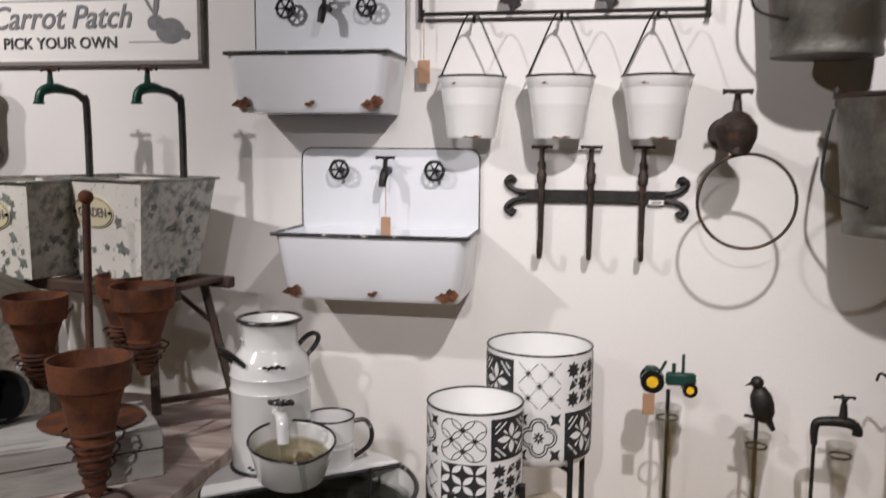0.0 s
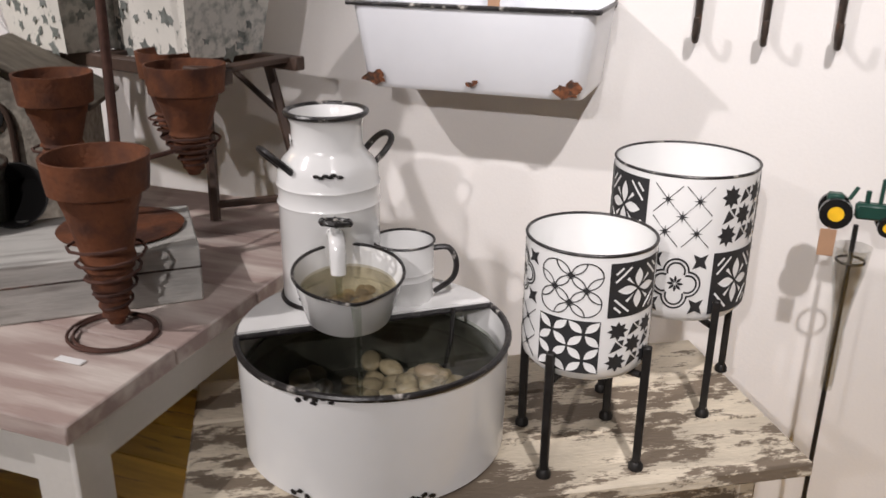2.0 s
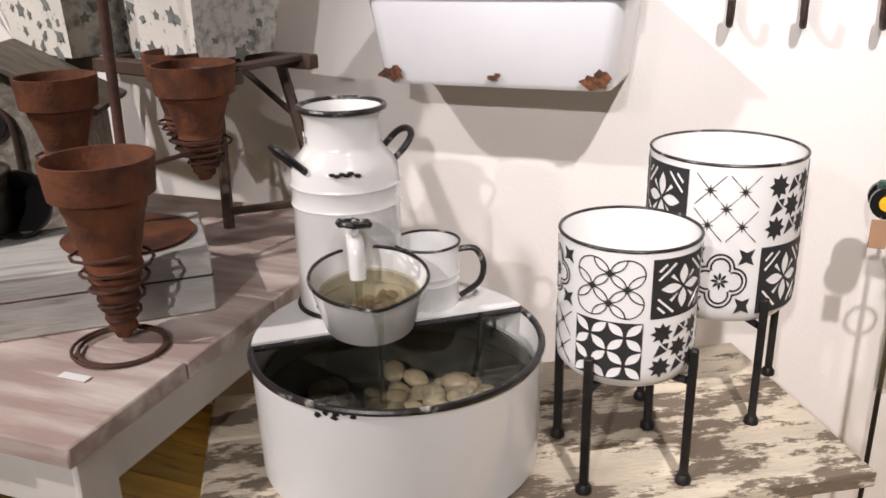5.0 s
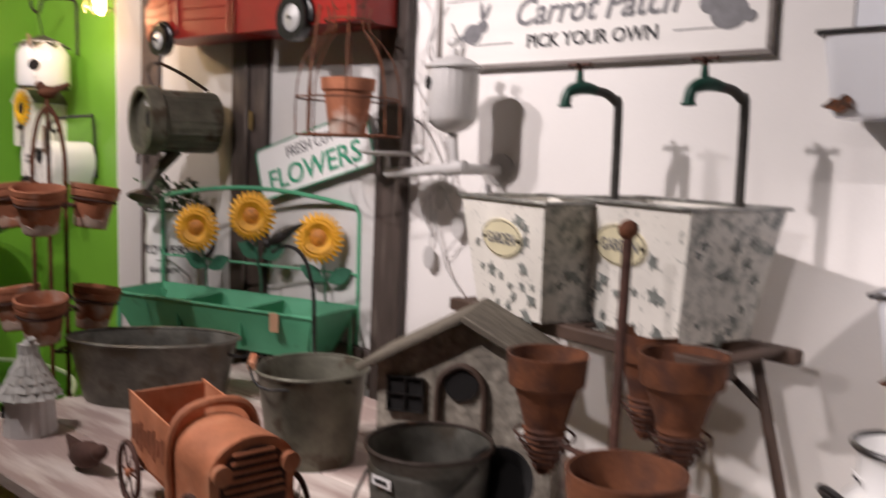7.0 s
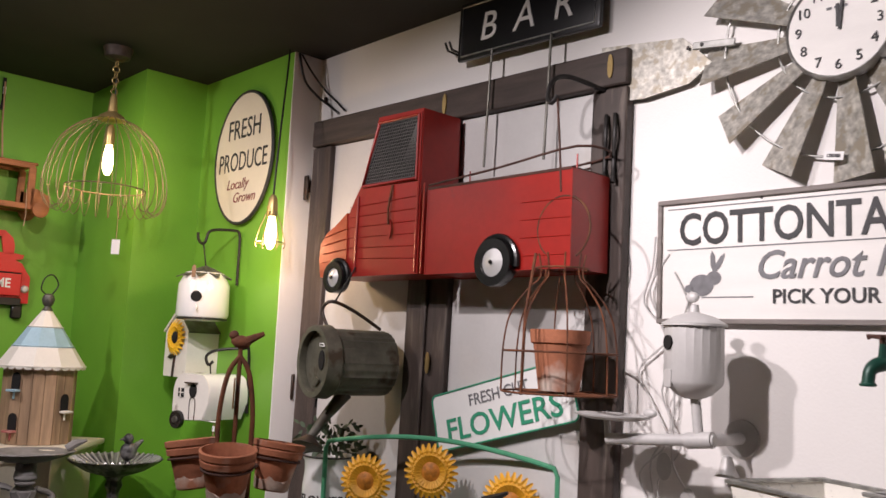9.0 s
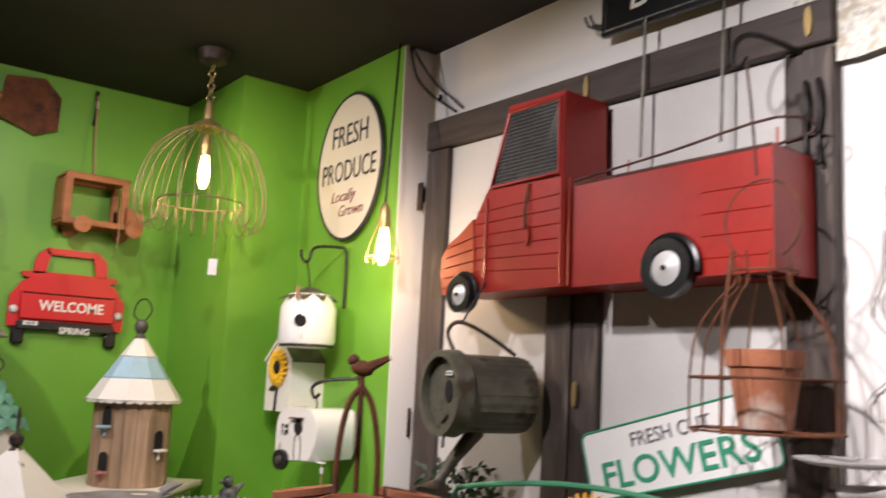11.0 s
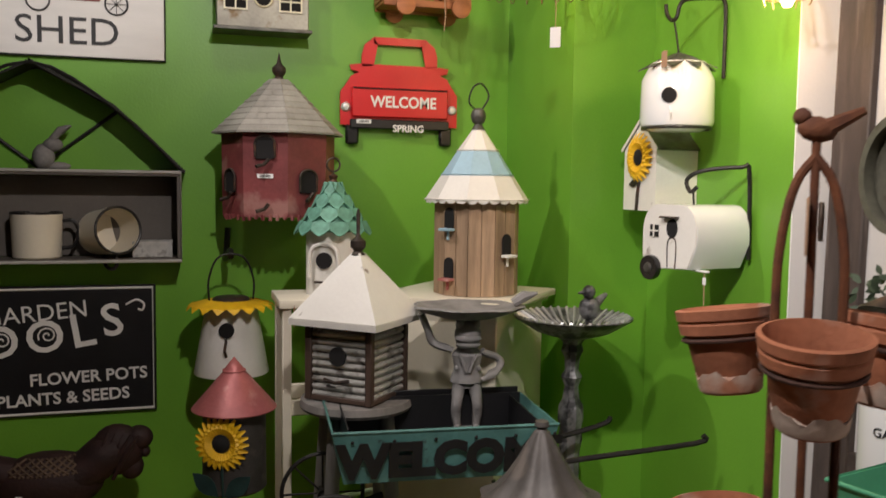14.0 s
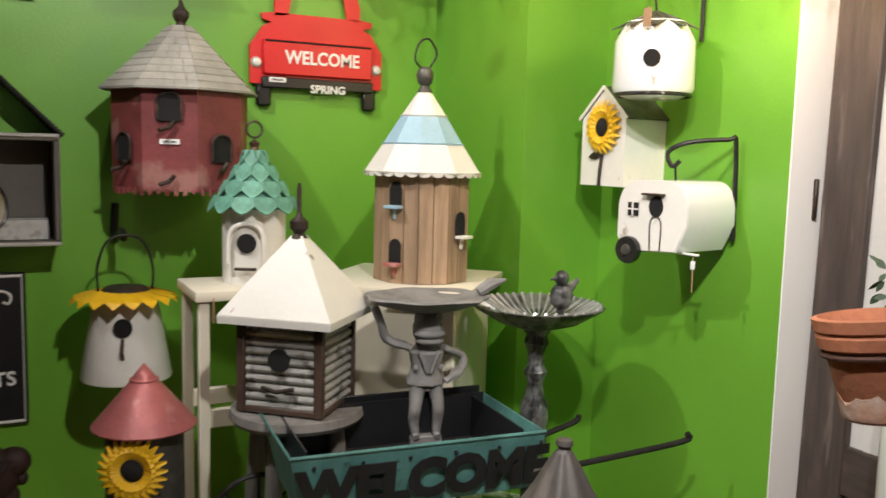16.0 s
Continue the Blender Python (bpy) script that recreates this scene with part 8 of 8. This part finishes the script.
# ---- birdhouses hung on the green pier ----
rd = thing("round_birdhouse", "white enamel round birdhouse with a leafy tin roof on a hook", "birdhouse", pose(0.712, 2.145, 0) @ Matrix.Diagonal((0.98, 0.98, 1, 1)))
part("wall_hook", tube([(0.03, 0.134, 1.82), (0.03, 0.134, 1.98), (0.028, 0.13, 2.04), (0.022, 0.105, 2.05), (0.005, 0.03, 2.045), (0.0, 0.0, 2.03), (0.0, -0.012, 1.99), (0.0, -0.03, 1.982), (0.0, -0.045, 2.0), (0.0, -0.048, 2.025)], 0.006), IRON, rd)
part("hanger", tube([(0, -0.02, 1.985), (0.003, -0.01, 1.93), (0, 0, 1.885)], 0.003), IRON, rd)
part("body", lathe([(0, 1.662), (0.07, 1.664), (0.103, 1.678), (0.108, 1.69), (0.105, 1.81), (0.08, 1.86), (0, 1.875)], 40), ENAMEL, rd)
part("worn_band", hoop((0, 0, 1.672), 0.100, 0.004, n=44), BLACKR, rd)
bm = B()
plate(leaf2(0.05, 0, 0.13, 0.06, 0), 0.003, bm, m=pose(0, 0, 0, 90))
me = link("tin_leaf", bm, TIN, False)
for i in range(9):
    share("tin_leaf", me, face(40 * i) @ pose(0.01, 0, 1.885, 0, 24, 0), rd)
q = face(-44) @ pose(0.102, 0, 1.76, 0, 0, 90)
part("entrance", lathe([(0, 0), (0.022, 0), (0.022, 0.012), (0, 0.012)], 22, m=q @ pose(0, 0.004, 0, 90)), DARK, rd)
part("perch", tube([q @ Vector((0, 0, -0.03)), q @ Vector((0.012, -0.03, -0.052))], 0.003), ENAMEL, rd)
tag_on(rd, (0.07, -0.09, 1.885), 0.004, 0.03, 0.045)

sf = thing("sunflower_box_birdhouse", "white box birdhouse with a sunflower entrance on the green wall", "birdhouse", pose(0.517, 2.212, 1.428))
part("body", plate([(-0.098, 0), (0.098, 0), (0.098, 0.19), (0, 0.272), (-0.098, 0.19)], 0.144, y=-0.072), WWHITE, sf)
for s in (-1, 1):
    part("roof", box((0.142, 0.146, 0.006), (0, 0.0, 0), 0.001, m=pose(s * 0.054, 0, 0.2335, 0, s * 40, 0)), TIN, sf, "weathered tin roof")
    part("roof_edge", box((0.142, 0.005, 0.010), (0, -0.0765, 0), 0.001, m=pose(s * 0.054, 0, 0.2335, 0, s * 40, 0)), WWHITE, sf)
sunflower(sf, pose(0.006, -0.076, 0.165), 0.078, SUNB, DARK, 20, 0.014)
part("stem", tube([(0.004, -0.076, 0.09), (0.0, -0.078, 0.05), (-0.006, -0.077, 0.0)], 0.005), IRONB, sf)
part("leaf", plate(leaf2(-0.028, 0.085, 0.06, 0.022, 10), 0.002, y=-0.078), IRONB, sf)

cp = thing("camper_birdhouse", "white enamel camper-van birdhouse hung on a wall bracket", "birdhouse", pose(0.815, 2.155, 1.255, 0, 0, 10) @ Matrix.Diagonal((1.03, 1, 1.0, 1)))
prof = [(-0.105, 0.05)] + [(-0.105, 0.10)] + ell(-0.045, 0.125, 0.06, 0.075, 8, 90, 180)[::-1] + ell(0.05, 0.135, 0.055, 0.065, 8, 0, 90)[::-1] + [(0.105, 0.09), (0.075, 0.025), (-0.08, 0.015)]
part("body", plate(prof, 0.19, y=-0.095), ENAMEL, cp)
part("side_face", plate([(x * 0.985, 0.003 + z * 0.985) for x, z in prof], 0.004, y=-0.099), WWHITE, cp)
part("entrance", plate(ell(0.015, 0.135, 0.020, 0.026), 0.004, y=-0.103), DARK, cp)
part("awning", box((0.06, 0.02, 0.005), (0.01, -0.108, 0.165), 0.001), IRONB, cp)
part("door_line", tube([(0.0, -0.1005, 0.025), (0.0, -0.1005, 0.10), (0.03, -0.1005, 0.10), (0.03, -0.1005, 0.025)], 0.0018), IRONB, cp)
part("window", box((0.032, 0.004, 0.034), (-0.055, -0.1005, 0.125)), DARK, cp)
part("window_bar", box((0.004, 0.004, 0.036), (-0.055, -0.1032, 0.125)), WWHITE, cp)
part("window_bar", box((0.034, 0.004, 0.004), (-0.055, -0.1035, 0.125)), WWHITE, cp)
w = part("wheel", lathe([(0, 0), (0.034, 0), (0.036, 0.008), (0.034, 0.018), (0, 0.018)], 24, m=pose(-0.06, -0.098, 0.02, 90)), TYRE, cp)
part("hubcap", lathe([(0, 0), (0.015, 0), (0.012, 0.006), (0, 0.007)], 16, m=pose(-0.06, -0.116, 0.02, 90)), TIN, w)
part("tow_bar", box((0.06, 0.012, 0.006), (0.085, -0.06, 0.022), 0.002), ENAMEL, cp)
part("tag_string", tube([(0.10, -0.06, 0.02), (0.103, -0.062, -0.07)], 0.0014, None, 5), TAGM, cp)
part("paper_tag", box((0.012, 0.002, 0.02), (0.101, -0.061, -0.004), 0.0005), TAGW, cp)
part("wall_bracket", tube([(0.10, 0.10, 0.05), (0.10, 0.09, 0.29), (0.09, 0.07, 0.305), (0.02, 0.0, 0.295), (-0.02, -0.02, 0.27), (-0.005, -0.02, 0.235), (0.01, -0.01, 0.25)], 0.006), IRON, cp)
part("hanger", tube([(0.0, -0.015, 0.24), (0.0, -0.01, 0.20)], 0.003), IRON, cp)
tag_on(cp, (-0.10, 0.04, 0.11), 0.004, 0.035, 0.05)

# ---- lamp cable ----
lc = thing("lamp_cable", "thin black lamp cable looped down the corner beside the doors", "cable", pose(0, 0, 0))
part("cable", tube([(1.062, 2.30, 2.765), (1.066, 2.33, 2.66), (1.085, 2.385, 2.60), (1.14, 2.412, 2.555), (1.20, 2.412, 2.515)], 0.005), IRON, lc)
part("cable", tube([(1.062, 2.31, 2.765), (1.07, 2.36, 2.70), (1.10, 2.408, 2.63), (1.17, 2.413, 2.575), (1.24, 2.412, 2.52)], 0.004), IRON, lc)
part("wall_clip", box((0.014, 0.012, 0.02), (1.105, 2.412, 2.59), 0.003), IRON, lc)

# ---- oval sign, lamps ----
os_ = thing("oval_sign", "oval cream fresh produce sign with a black edge", "sign", pose(0.735, 2.284, 2.37))
part("board", plate(ell(0, 0, 0.225, 0.283, 56), 0.014, y=-0.02), CREAM, os_)
part("edge", tube([(x, -0.016, z) for x, z in ell(0, 0, 0.228, 0.286, 56)], 0.008, None, 6, True), INK, os_)
text("FRESH", 0.125, pose(0, -0.0205, 0.085), INK, os_, wide=0.78)
text("PRODUCE", 0.118, pose(0, -0.0205, -0.055), INK, os_, wide=0.72)
text("Locally", 0.062, pose(-0.03, -0.0205, -0.135), MAROON, os_, shear=0.3)
text("Grown", 0.062, pose(0.03, -0.0205, -0.195), MAROON, os_, shear=0.3)


def filament(parent, m):
    part("bulb", lathe([(0, -0.125), (0.010, -0.122), (0.019, -0.10), (0.021, -0.07), (0.017, -0.03), (0.012, 0.0), (0, 0.0)], 20, m=m), BULB, parent, "glowing filament bulb")
    part("socket", lathe([(0, 0), (0.018, 0), (0.02, 0.03), (0.016, 0.07), (0.008, 0.085), (0, 0.085)], 18, m=m), BRASS, parent)


def lamp_light(p, watts):
    d = bpy.data.lights.new("bulb_light", "POINT")
    d.energy, d.color, d.shadow_soft_size = watts, (1.0, 0.66, 0.34), 0.03
    o = new("bulb_light", d)
    o.location = p


lp1 = thing("wire_pendant_lamp", "pale gold wire cage pendant lamp with a lit filament bulb", "lamp", pose(0.49, 1.79, 2.36))
filament(lp1, pose(0, 0, 0))
part("cap", lathe([(0.055, 0.105), (0.05, 0.12), (0.02, 0.14), (0.014, 0.20), (0.008, 0.215), (0, 0.215), (0, 0.10), (0.055, 0.105)], 24), BRASS, lp1)
for i in range(26):
    a = math.tau * i / 26
    c, s = math.cos(a), math.sin(a)
    part("cage_wire", tube([(r * c, r * s, z) for r, z in ((0.05, 0.11), (0.115, 0.08), (0.185, 0.012), (0.225, -0.085), (0.240, -0.18), (0.228, -0.245), (0.20, -0.275), (0.175, -0.262), (0.158, -0.225), (0.155, -0.18))], 0.0017, None, 5), LAMPW, lp1)
part("inner_ring", hoop((0, 0, -0.18), 0.155, 0.003, n=40), LAMPW, lp1)
for k in range(7):
    part("chain_link", hoop((0, 0, 0.225 + 0.024 * k), 0.013, 0.0028, "xz" if k % 2 else "yz", 14, seg=6), BRASS, lp1)
part("flex", tube([(0.004, 0.004, 0.21), (0.010, 0.0, 0.27), (-0.006, 0.006, 0.33), (0.004, 0, 0.40)], 0.003), IRON, lp1)
part("canopy", lathe([(0, 0.41), (0.06, 0.41), (0.05, 0.37), (0.02, 0.355), (0, 0.355)], 24), IRONB, lp1)
tag_on(lp1, (0.034, 0.049, -0.13), 0.255, 0.032, 0.06, TAGW, 55)
lamp_light((0.49, 1.79, 2.29 - 0.10), 4)
lp2 = thing("bare_bulb_pendant", "hanging filament bulb in a small wire guard", "lamp", pose(1.145, 2.17, 2.065))
filament(lp2, pose(0, 0, 0))
part("flex", tube([(0, 0, 0.08), (0, 0.01, 0.3), (-0.08, 0.08, 0.66), (-0.1, 0.09, 0.705)], 0.004), IRON, lp2)
for i in range(6):
    a = math.tau * i / 6
    c, s = math.cos(a), math.sin(a)
    part("guard_wire", tube([(r * c, r * s, z) for r, z in ((0.018, 0.02), (0.04, -0.04), (0.055, -0.10), (0.05, -0.12))], 0.002, None, 5), LAMPW, lp2)
part("guard_ring", hoop((0, 0, -0.10), 0.055, 0.002, n=28), LAMPW, lp2)
lamp_light((1.145, 2.10, 1.96), 5)
